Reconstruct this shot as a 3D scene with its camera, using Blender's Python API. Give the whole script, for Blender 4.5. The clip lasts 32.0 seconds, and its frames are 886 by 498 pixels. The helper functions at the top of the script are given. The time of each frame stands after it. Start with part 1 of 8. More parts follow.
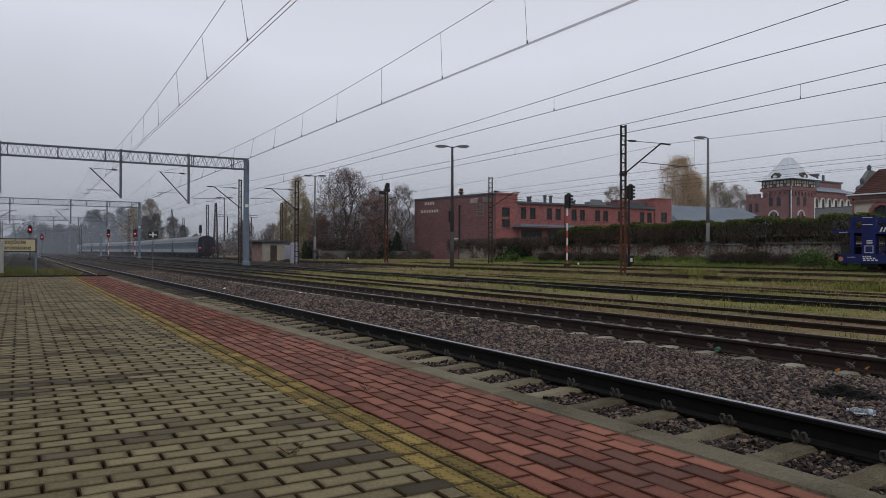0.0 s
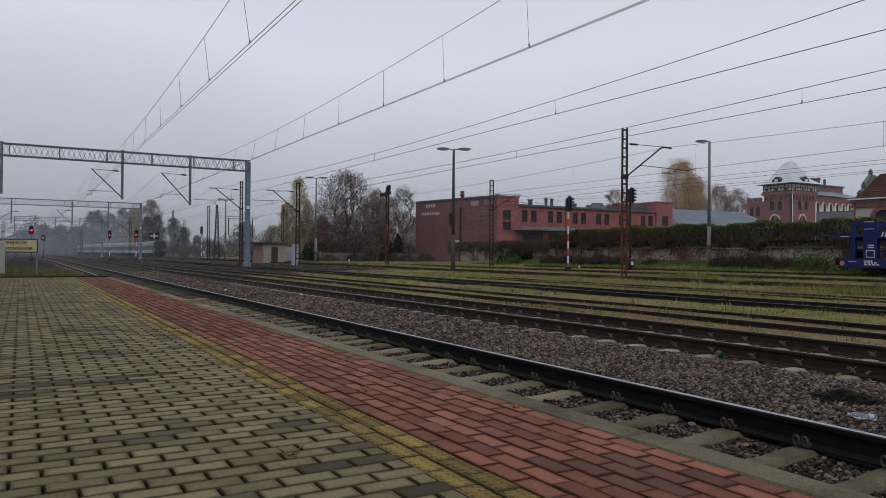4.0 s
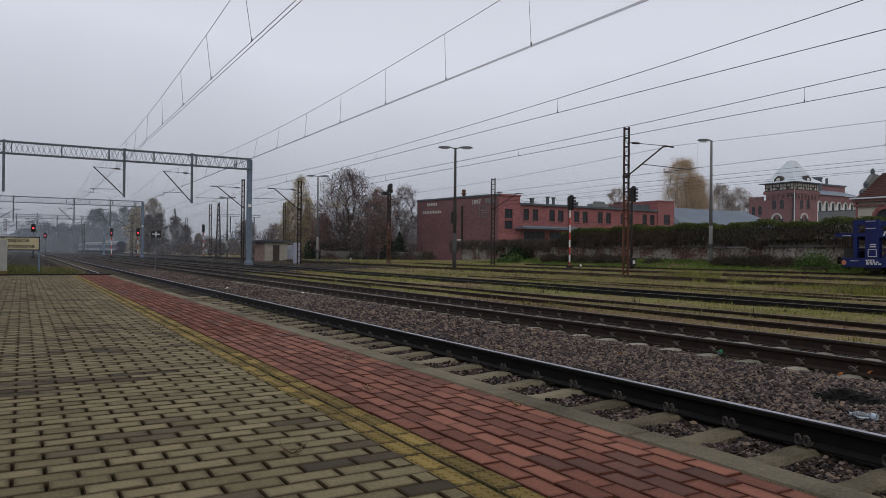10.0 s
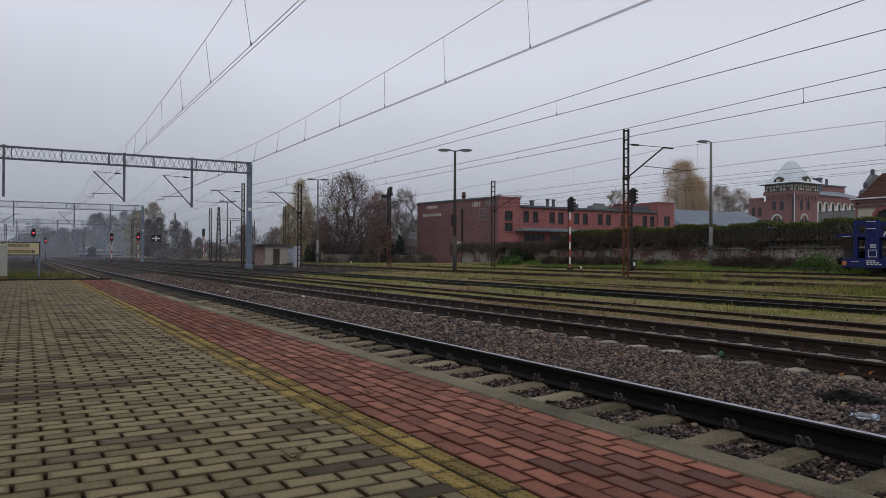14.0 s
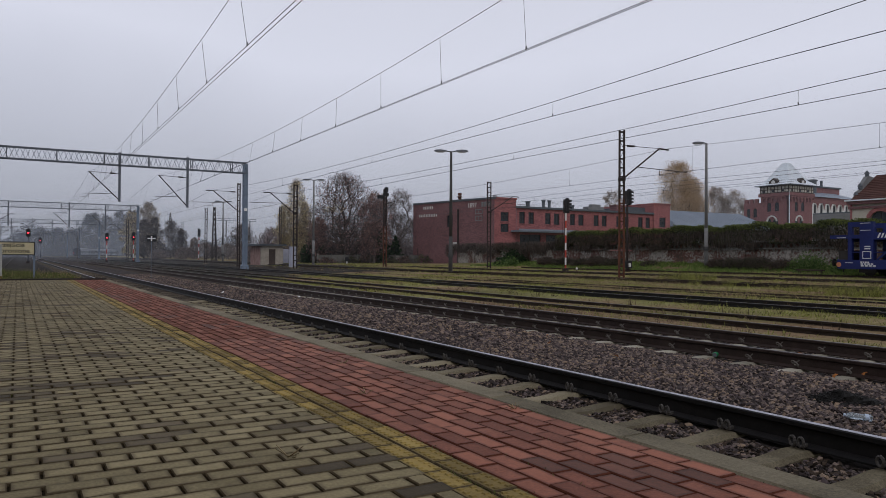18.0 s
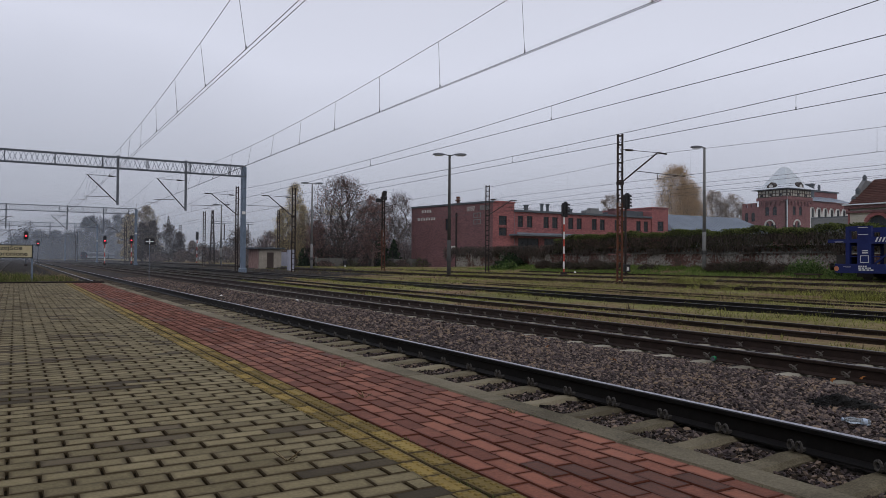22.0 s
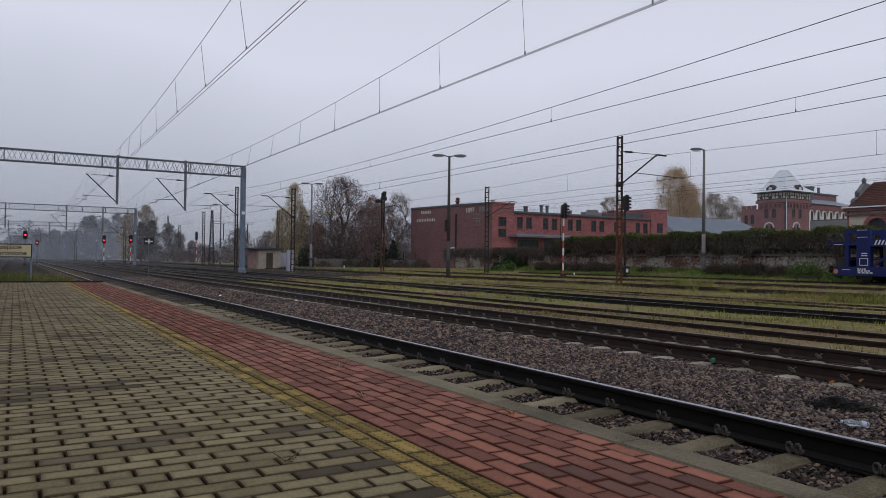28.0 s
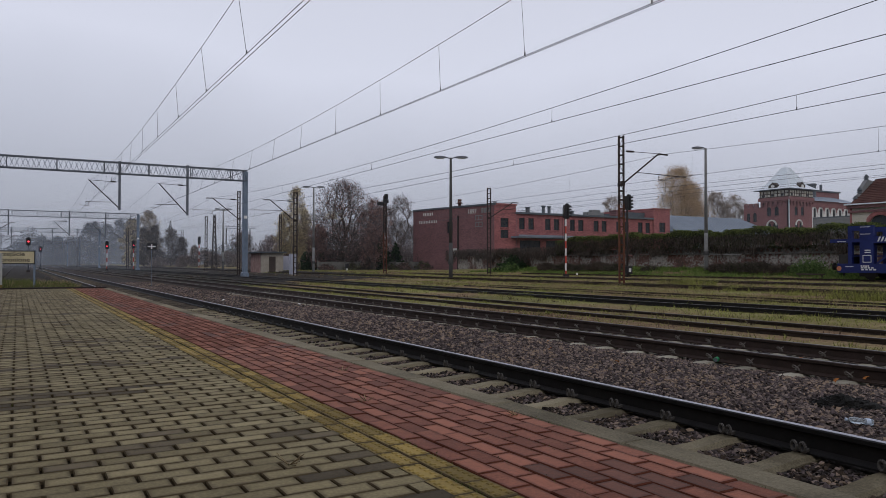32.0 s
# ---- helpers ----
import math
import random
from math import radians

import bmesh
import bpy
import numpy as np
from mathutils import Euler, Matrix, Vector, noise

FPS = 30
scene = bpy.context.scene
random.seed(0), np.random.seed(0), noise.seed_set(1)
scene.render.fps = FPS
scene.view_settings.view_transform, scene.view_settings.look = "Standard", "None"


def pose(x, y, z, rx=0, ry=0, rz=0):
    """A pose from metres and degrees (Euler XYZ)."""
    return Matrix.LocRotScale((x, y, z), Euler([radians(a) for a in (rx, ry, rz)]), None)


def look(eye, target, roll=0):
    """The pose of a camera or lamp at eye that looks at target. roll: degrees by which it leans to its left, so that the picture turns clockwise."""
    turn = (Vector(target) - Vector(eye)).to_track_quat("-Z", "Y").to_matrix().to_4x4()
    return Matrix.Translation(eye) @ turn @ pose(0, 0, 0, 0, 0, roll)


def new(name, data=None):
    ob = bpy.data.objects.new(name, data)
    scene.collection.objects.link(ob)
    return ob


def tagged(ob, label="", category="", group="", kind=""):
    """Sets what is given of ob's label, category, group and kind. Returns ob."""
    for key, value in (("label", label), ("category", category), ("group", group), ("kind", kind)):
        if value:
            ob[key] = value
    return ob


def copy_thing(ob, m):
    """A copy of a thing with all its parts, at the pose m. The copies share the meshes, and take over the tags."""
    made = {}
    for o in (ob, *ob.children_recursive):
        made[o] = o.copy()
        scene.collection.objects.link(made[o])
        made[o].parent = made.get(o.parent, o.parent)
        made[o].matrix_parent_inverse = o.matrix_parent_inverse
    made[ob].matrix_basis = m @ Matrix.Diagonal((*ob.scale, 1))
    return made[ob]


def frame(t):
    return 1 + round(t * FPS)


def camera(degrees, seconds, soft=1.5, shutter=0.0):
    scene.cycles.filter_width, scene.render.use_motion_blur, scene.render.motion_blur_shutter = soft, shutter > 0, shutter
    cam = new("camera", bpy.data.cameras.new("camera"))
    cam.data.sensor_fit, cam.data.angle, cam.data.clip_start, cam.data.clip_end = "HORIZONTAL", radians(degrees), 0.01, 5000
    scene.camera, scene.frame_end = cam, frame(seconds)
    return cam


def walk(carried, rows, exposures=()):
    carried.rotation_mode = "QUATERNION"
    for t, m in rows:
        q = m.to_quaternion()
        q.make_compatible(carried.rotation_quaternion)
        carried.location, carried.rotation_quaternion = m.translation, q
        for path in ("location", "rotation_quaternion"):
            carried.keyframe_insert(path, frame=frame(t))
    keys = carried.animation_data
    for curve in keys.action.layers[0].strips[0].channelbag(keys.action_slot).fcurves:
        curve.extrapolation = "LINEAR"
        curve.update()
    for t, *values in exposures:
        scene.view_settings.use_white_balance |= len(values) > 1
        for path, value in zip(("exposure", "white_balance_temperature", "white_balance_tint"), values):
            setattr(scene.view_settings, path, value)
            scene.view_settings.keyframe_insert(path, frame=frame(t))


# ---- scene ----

# ---- camera: held by hand by someone seated on the platform, almost still ----
cam = camera(62.97, 32.0, soft=0.55)
HELD = (  # seconds, eye x y z, heading from the tracks' line, tilt, lean
    (0, 0.0006, 0.0047, 1.2945, 30.351, 0.245, 0.190),
    (0.5, -0.0005, 0.0055, 1.2942, 30.438, 0.218, 0.478),
    (1, -0.0016, 0.0066, 1.2937, 30.499, 0.126, 0.646),
    (1.5, -0.0022, 0.0078, 1.2932, 30.520, 0.121, 0.713),
    (2, -0.0024, 0.0085, 1.2931, 30.421, 0.074, 0.727),
    (2.5, -0.0026, 0.0081, 1.2935, 30.382, 0.135, 0.629),
    (3, -0.0030, 0.0069, 1.2942, 30.428, 0.249, 0.645),
    (3.5, -0.0034, 0.0053, 1.2949, 30.316, 0.405, 0.503),
    (5.5, -0.0040, 0.0033, 1.2958, 30.247, 0.465, 0.418),
    (6, -0.0047, 0.0036, 1.2958, 30.236, 0.407, 0.412),
    (6.5, -0.0054, 0.0041, 1.2957, 30.169, 0.438, 0.416),
    (7, -0.0059, 0.0045, 1.2956, 30.149, 0.425, 0.334),
    (7.5, -0.0060, 0.0046, 1.2956, 30.063, 0.530, 0.375),
    (8, -0.0059, 0.0044, 1.2958, 30.072, 0.561, 0.458),
    (8.5, -0.0062, 0.0037, 1.2960, 30.028, 0.609, 0.454),
    (9, -0.0069, 0.0029, 1.2962, 30.047, 0.489, 0.475),
    (9.5, -0.0075, 0.0028, 1.2960, 30.071, 0.366, 0.539),
    (10, -0.0078, 0.0035, 1.2956, 30.162, 0.323, 0.556),
    (10.5, -0.0080, 0.0043, 1.2952, 30.145, 0.359, 0.550),
    (11, -0.0081, 0.0049, 1.2950, 30.179, 0.335, 0.580),
    (11.5, -0.0082, 0.0048, 1.2953, 30.238, 0.307, 0.652),
    (12, -0.0081, 0.0038, 1.2960, 30.202, 0.426, 0.584),
    (12.5, -0.0079, 0.0025, 1.2968, 30.108, 0.610, 0.493),
    (13, -0.0074, 0.0018, 1.2972, 30.111, 0.654, 0.399),
    (13.5, -0.0068, 0.0016, 1.2975, 30.117, 0.689, 0.307),
    (14, -0.0061, 0.0012, 1.2977, 30.142, 0.537, 0.244),
    (14.5, -0.0054, 0.0003, 1.2977, 30.225, 0.563, 0.181),
    (16.5, -0.0137, -0.0175, 1.2972, 30.257, 0.926, 0.016),
    (17, -0.0136, -0.0164, 1.2968, 30.293, 0.773, 0.160),
    (17.5, -0.0136, -0.0152, 1.2964, 30.457, 0.557, 0.339),
    (18, -0.0139, -0.0140, 1.2961, 30.465, 0.593, 0.357),
    (18.5, -0.0144, -0.0130, 1.2955, 30.445, 0.510, 0.484),
    (19, -0.0152, -0.0122, 1.2951, 30.657, 0.463, 0.774),
    (19.5, -0.0158, -0.0116, 1.2948, 30.648, 0.525, 0.757),
    (20, -0.0162, -0.0115, 1.2949, 30.659, 0.534, 0.818),
    (20.5, -0.0167, -0.0120, 1.2954, 30.671, 0.571, 0.817),
    (21, -0.0171, -0.0132, 1.2964, 30.667, 0.647, 0.669),
    (21.5, -0.0172, -0.0144, 1.2975, 30.550, 0.645, 0.480),
    (22, -0.0169, -0.0148, 1.2981, 30.600, 0.872, 0.442),
    (22.5, -0.0162, -0.0142, 1.2978, 30.547, 0.978, 0.422),
    (23, -0.0159, -0.0134, 1.2972, 30.514, 0.971, 0.445),
    (23.5, -0.0162, -0.0135, 1.2970, 30.462, 0.992, 0.491),
    (24, -0.0166, -0.0144, 1.2973, 30.463, 0.948, 0.518),
    (24.5, -0.0167, -0.0150, 1.2976, 30.560, 0.905, 0.570),
    (25, -0.0163, -0.0150, 1.2976, 30.565, 0.819, 0.519),
    (25.5, -0.0159, -0.0144, 1.2973, 30.550, 0.974, 0.438),
    (27.5, -0.0183, -0.0127, 1.2956, 30.722, 0.911, 0.690),
    (28, -0.0186, -0.0133, 1.2958, 30.650, 0.956, 0.679),
    (28.5, -0.0186, -0.0141, 1.2960, 30.626, 0.992, 0.569),
    (29, -0.0180, -0.0154, 1.2966, 30.727, 0.992, 0.524),
    (29.5, -0.0169, -0.0169, 1.2976, 30.601, 1.122, 0.355),
    (30, -0.0157, -0.0178, 1.2985, 30.595, 1.220, 0.221),
    (30.5, -0.0148, -0.0182, 1.2990, 30.574, 1.289, 0.090),
    (31, -0.0143, -0.0184, 1.2990, 30.642, 1.247, 0.067),
    (31.5, -0.0142, -0.0185, 1.2989, 30.471, 1.281, -0.069),
    (32, -0.0142, -0.0184, 1.2987, 30.452, 1.092, 0.011),
)


def held(x, y, z, turn, tilt, lean):
    a, b = radians(turn), radians(tilt)
    return look((x, y, z), (x + math.sin(a) * math.cos(b), y + math.cos(a) * math.cos(b), z + math.sin(b)), lean)


walk(cam, [(t, held(*row)) for t, *row in HELD], exposures=[(0.0, 0.0, 6560, 10), (14.0, 0.0, 6560, 10.5), (18.0, 0.0, 6480, 13), (32.0, 0.0, 6400, 13)])

# ---- world: a low, even cloud cover in late autumn ----
world = bpy.data.worlds.new("overcast")
scene.world = world
world.use_nodes = True
wn, wl = world.node_tree.nodes, world.node_tree.links
wn.clear()
w_out = wn.new("ShaderNodeOutputWorld")
w_add = wn.new("ShaderNodeAddShader")
w_clear = wn.new("ShaderNodeBackground")
w_cloud = wn.new("ShaderNodeBackground")
sky = wn.new("ShaderNodeTexSky")
sky.sky_type = "NISHITA"
sky.sun_disc = False
sky.sun_elevation, sky.sun_rotation = radians(24), radians(150)
sky.dust_density, sky.air_density = 3.0, 1.0
w_clear.inputs["Strength"].default_value = 0.05 * 0.1
wl.new(sky.outputs[0], w_clear.inputs["Color"])
w_co = wn.new("ShaderNodeTexCoord")
w_sep = wn.new("ShaderNodeSeparateXYZ")
wl.new(w_co.outputs["Generated"], w_sep.inputs[0])
w_noise = wn.new("ShaderNodeTexNoise")
w_noise.inputs["Scale"].default_value, w_noise.inputs["Detail"].default_value = 2.2, 4
wl.new(w_co.outputs["Generated"], w_noise.inputs["Vector"])
w_mad = wn.new("ShaderNodeMath")
w_mad.operation = "MULTIPLY_ADD"
wl.new(w_noise.outputs["Fac"], w_mad.inputs[0])
w_mad.inputs[1].default_value = 0.16
w_side = wn.new("ShaderNodeMath")
w_side.operation = "MULTIPLY_ADD"
wl.new(w_sep.outputs["X"], w_side.inputs[0])
w_side.inputs[1].default_value = 0.045
wl.new(w_sep.outputs["Z"], w_side.inputs[2])
wl.new(w_side.outputs[0], w_mad.inputs[2])
w_ramp = wn.new("ShaderNodeValToRGB")
for k, (pos, col) in enumerate(((0.04, (0.345, 0.368, 0.42)), (0.16, (0.415, 0.44, 0.505)), (0.36, (0.655, 0.685, 0.775)), (0.7, (0.54, 0.56, 0.63)))):
    e = w_ramp.color_ramp.elements[k] if k < 2 else w_ramp.color_ramp.elements.new(pos)
    e.position, e.color = pos, (*col, 1)
wl.new(w_mad.outputs[0], w_ramp.inputs[0])
wl.new(w_ramp.outputs[0], w_cloud.inputs["Color"])
w_cloud.inputs["Strength"].default_value = 1.0
wl.new(w_clear.outputs[0], w_add.inputs[0])
wl.new(w_cloud.outputs[0], w_add.inputs[1])
wl.new(w_add.outputs[0], w_out.inputs[0])

sun = new("sun", bpy.data.lights.new("sun", "SUN"))
sun.data.energy, sun.data.angle, sun.data.color = 0.5, radians(30), (1.0, 0.96, 0.9)
sun.matrix_basis = look((-40, -60, 60), (0, 10, 0))


# ---- mesh helpers ----
class Geo:
    """Vertices and faces of one mesh."""

    def __init__(self):
        self.v, self.f = [], []

    def add(self, verts, faces):
        n = len(self.v)
        self.v.extend(tuple(p) for p in verts)
        self.f.extend(tuple(n + i for i in face) for face in faces)
        return self

    def box(self, x0, y0, z0, x1, y1, z1, chamfer=0.0):
        if chamfer <= 0:
            vs = [(x, y, z) for z in (z0, z1) for x, y in ((x0, y0), (x1, y0), (x1, y1), (x0, y1))]
            return self.add(vs, [(3, 2, 1, 0), (4, 5, 6, 7), (0, 1, 5, 4), (1, 2, 6, 5), (2, 3, 7, 6), (3, 0, 4, 7)])
        c = chamfer
        vs = [(x0, y0, z0), (x1, y0, z0), (x1, y1, z0), (x0, y1, z0), (x0, y0, z1 - c), (x1, y0, z1 - c), (x1, y1, z1 - c), (x0, y1, z1 - c),
              (x0 + c, y0 + c, z1), (x1 - c, y0 + c, z1), (x1 - c, y1 - c, z1), (x0 + c, y1 - c, z1)]
        fs = [(3, 2, 1, 0), (8, 9, 10, 11)]
        for a in range(4):
            b = (a + 1) % 4
            fs += [(a, b, b + 4, a + 4), (a + 4, b + 4, b + 8, a + 8)]
        return self.add(vs, fs)

    def beam(self, p, q, w, h=None, up=(0, 0, 1)):
        p, q = Vector(p), Vector(q)
        h = w if h is None else h
        d = (q - p).normalized()
        u = Vector(up)
        if abs(d.dot(u)) > 0.98:
            u = Vector((0, 1, 0)) if abs(d.y) < 0.9 else Vector((1, 0, 0))
        s = d.cross(u).normalized() * (w / 2)
        u = s.cross(d).normalized() * (h / 2)
        vs = [e + a * s + b * u for e in (p, q) for a, b in ((-1, -1), (1, -1), (1, 1), (-1, 1))]
        return self.add(vs, [(0, 1, 2, 3), (7, 6, 5, 4), (0, 4, 5, 1), (1, 5, 6, 2), (2, 6, 7, 3), (3, 7, 4, 0)])

    def tube(self, p, q, r0, r1=None, seg=8, caps=True):
        p, q = Vector(p), Vector(q)
        r1 = r0 if r1 is None else r1
        d = (q - p).normalized()
        u = Vector((0, 0, 1)) if abs(d.z) < 0.9 else Vector((1, 0, 0))
        s = d.cross(u).normalized()
        u = s.cross(d)
        ring = [(math.cos(2 * math.pi * k / seg), math.sin(2 * math.pi * k / seg)) for k in range(seg)]
        vs = [p + (s * a + u * b) * r0 for a, b in ring] + [q + (s * a + u * b) * r1 for a, b in ring]
        fs = [(k, (k + 1) % seg, (k + 1) % seg + seg, k + seg) for k in range(seg)]
        if caps:
            fs += [tuple(range(seg - 1, -1, -1)), tuple(range(seg, 2 * seg))]
        return self.add(vs, fs)

    def loft(self, rings, caps=True, closed=True):
        n = len(rings[0])
        vs = [p for ring in rings for p in ring]
        fs = []
        for a in range(len(rings) - 1):
            for k in range(n if closed else n - 1):
                b = (k + 1) % n
                fs.append((a * n + k, a * n + b, (a + 1) * n + b, (a + 1) * n + k))
        if caps and closed:
            fs += [tuple(range(n - 1, -1, -1)), tuple(range((len(rings) - 1) * n, len(rings) * n))]
        return self.add(vs, fs)

    def prism(self, outline, z0, z1):
        n = len(outline)
        vs = [(x, y, z0) for x, y in outline] + [(x, y, z1) for x, y in outline]
        return self.add(vs, [tuple(range(n - 1, -1, -1)), tuple(range(n, 2 * n))] + [(k, (k + 1) % n, (k + 1) % n + n, k + n) for k in range(n)])

    def mesh(self, name, smooth=False):
        me = bpy.data.meshes.new(name)
        me.from_pydata(self.v, [], self.f)
        if smooth:
            me.shade_smooth()
        me.validate()
        return me


def part(name, geo, material, parent=None, label="", at=None, smooth=False):
    me = geo if isinstance(geo, bpy.types.Mesh) else geo.mesh(name, smooth)
    if material is not None and not me.materials:
        me.materials.append(material)
    ob = new(name, me)
    if parent is not None:
        ob.parent = parent
    if at is not None:
        ob.matrix_basis = at if isinstance(at, Matrix) else Matrix.Translation(at)
    return tagged(ob, label)


def thing(name, at, label, category, group="", kind="", turn=0.0):
    ob = new(name)
    ob.empty_display_size = 0.2
    ob.matrix_basis = Matrix.Translation(at) @ Matrix.Rotation(turn, 4, "Z")
    return tagged(ob, label, category, group, kind)


# ---- materials ----
def mat(name, c1, c2, scale=2.0, fine=40.0, rough=0.8, metal=0.0, bump=0.25, dist=0.01, rand=0.0, island=0.0, spec=0.3, coat=0.0):
    m = bpy.data.materials.new(name)
    m.use_nodes = True
    nt = m.node_tree
    n, l = nt.nodes, nt.links
    b = n["Principled BSDF"]
    co = n.new("ShaderNodeTexCoord")
    big, small = n.new("ShaderNodeTexNoise"), n.new("ShaderNodeTexNoise")
    place = co.outputs["Object"]
    if rand:
        # every piece takes its own stretch of the pattern
        shift, apart = n.new("ShaderNodeVectorMath"), n.new("ShaderNodeVectorMath")
        shift.operation, apart.operation = "SCALE", "ADD"
        shift.inputs[0].default_value = (37.0, 91.0, 13.0)
        l.new(n.new("ShaderNodeObjectInfo").outputs["Random"], shift.inputs["Scale"])
        l.new(co.outputs["Object"], apart.inputs[0])
        l.new(shift.outputs[0], apart.inputs[1])
        place = apart.outputs[0]
    for t, s, d in ((big, scale, 4), (small, fine, 5)):
        t.inputs["Scale"].default_value, t.inputs["Detail"].default_value = s, d
        t.inputs["Roughness"].default_value = 0.62
        l.new(place, t.inputs["Vector"])
    ramp = n.new("ShaderNodeValToRGB")
    ramp.color_ramp.elements[0].position, ramp.color_ramp.elements[1].position = 0.32, 0.68
    ramp.color_ramp.elements[0].color, ramp.color_ramp.elements[1].color = (*c1, 1), (*c2, 1)
    mix = n.new("ShaderNodeMath")
    mix.operation = "MULTIPLY_ADD"
    l.new(small.outputs["Fac"], mix.inputs[0])
    mix.inputs[1].default_value = 0.5
    add = n.new("ShaderNodeMath")
    add.operation = "MULTIPLY"
    l.new(big.outputs["Fac"], add.inputs[0])
    add.inputs[1].default_value = 0.5
    l.new(add.outputs[0], mix.inputs[2])
    if rand or island:
        src = n.new("ShaderNodeObjectInfo").outputs["Random"] if rand else n.new("ShaderNodeNewGeometry").outputs["Random Per Island"]
        amp = rand or island
        r = n.new("ShaderNodeMapRange")
        r.inputs["To Min"].default_value, r.inputs["To Max"].default_value = -amp / 2, amp / 2
        l.new(src, r.inputs["Value"])
        plus = n.new("ShaderNodeMath")
        plus.operation = "ADD"
        l.new(mix.outputs[0], plus.inputs[0])
        l.new(r.outputs[0], plus.inputs[1])
        l.new(plus.outputs[0], ramp.inputs[0])
    else:
        l.new(mix.outputs[0], ramp.inputs[0])
    l.new(ramp.outputs[0], b.inputs["Base Color"])
    rr = n.new("ShaderNodeMapRange")
    rr.inputs["To Min"].default_value, rr.inputs["To Max"].default_value = max(0.02, rough - 0.12), min(1.0, rough + 0.12)
    l.new(small.outputs["Fac"], rr.inputs["Value"])
    l.new(rr.outputs[0], b.inputs["Roughness"])
    b.inputs["Metallic"].default_value = metal
    b.inputs["Specular IOR Level"].default_value = spec
    b.inputs["Coat Weight"].default_value = coat
    if bump:
        bp = n.new("ShaderNodeBump")
        bp.inputs["Strength"].default_value, bp.inputs["Distance"].default_value = bump, dist
        l.new(small.outputs["Fac"], bp.inputs["Height"])
        l.new(bp.outputs[0], b.inputs["Normal"])
    return m


def glow(name, colour, strength):
    m = bpy.data.materials.new(name)
    m.use_nodes = True
    b = m.node_tree.nodes["Principled BSDF"]
    b.inputs["Base Color"].default_value = (*colour, 1)
    b.inputs["Emission Color"].default_value = (*colour, 1)
    b.inputs["Emission Strength"].default_value = strength
    return m


def leafy(name, c1, c2, through_light=0.3):
    m = mat(name, c1, c2, 0.6, 6.0, rough=0.85, bump=0.0, island=0.9, spec=0.15)
    n, l = m.node_tree.nodes, m.node_tree.links
    b, out = n["Principled BSDF"], n["Material Output"]
    tr = n.new("ShaderNodeBsdfTranslucent")
    ramp = next(x for x in n if x.bl_idname == "ShaderNodeValToRGB")
    l.new(ramp.outputs[0], tr.inputs["Color"])
    mx = n.new("ShaderNodeMixShader")
    mx.inputs[0].default_value = through_light
    l.new(b.outputs[0], mx.inputs[1])
    l.new(tr.outputs[0], mx.inputs[2])
    l.new(mx.outputs[0], out.inputs["Surface"])
    return m


M_GREY = mat("grey_paver", (0.152, 0.125, 0.064), (0.362, 0.303, 0.166), 1.6, 90, 0.8, rand=0.24, bump=0.35, dist=0.004, spec=0.15)
M_GREY_FAR = mat("grey_paver_far", (0.142, 0.118, 0.061), (0.335, 0.281, 0.155), 1.6, 90, 0.8, island=0.24, bump=0.35, dist=0.004, spec=0.15)
M_DARKPAV = mat("dark_paver", (0.068, 0.054, 0.033), (0.165, 0.132, 0.08), 2.5, 90, 0.8, rand=0.4, bump=0.35, dist=0.004, spec=0.15)
M_DARKPAV_FAR = mat("dark_paver_far", (0.068, 0.054, 0.033), (0.165, 0.132, 0.08), 2.5, 90, 0.8, island=0.4, bump=0.35, dist=0.004, spec=0.15)
M_RED = mat("red_paver", (0.145, 0.046, 0.025), (0.355, 0.133, 0.079), 2.2, 80, 0.7, rand=0.32, bump=0.3, dist=0.004, spec=0.2)
M_RED_FAR = mat("red_paver_far", (0.13, 0.05, 0.034), (0.31, 0.135, 0.095), 2.2, 80, 0.8, island=0.32, bump=0.3, dist=0.004, spec=0.06)
M_PURPLE = mat("dark_red_paver", (0.09, 0.037, 0.023), (0.2, 0.082, 0.053), 2.2, 80, 0.7, rand=0.32, bump=0.3, dist=0.004, spec=0.2)
M_PURPLE_FAR = mat("dark_red_paver_far", (0.09, 0.037, 0.023), (0.2, 0.082, 0.053), 2.2, 80, 0.7, island=0.32, bump=0.3, dist=0.004, spec=0.15)
M_YEL = mat("yellow_paver", (0.165, 0.115, 0.028), (0.37, 0.262, 0.07), 2.6, 70, 0.8, rand=0.38, bump=0.4, dist=0.004)
M_YEL_FAR = mat("yellow_paver_far", (0.16, 0.112, 0.028), (0.355, 0.253, 0.07), 2.6, 70, 0.8, island=0.38, bump=0.4, dist=0.004)
M_JOINT = mat("mossy_joint", (0.010, 0.008, 0.004), (0.04, 0.031, 0.016), 5, 120, 0.95, bump=0.6, spec=0.05)


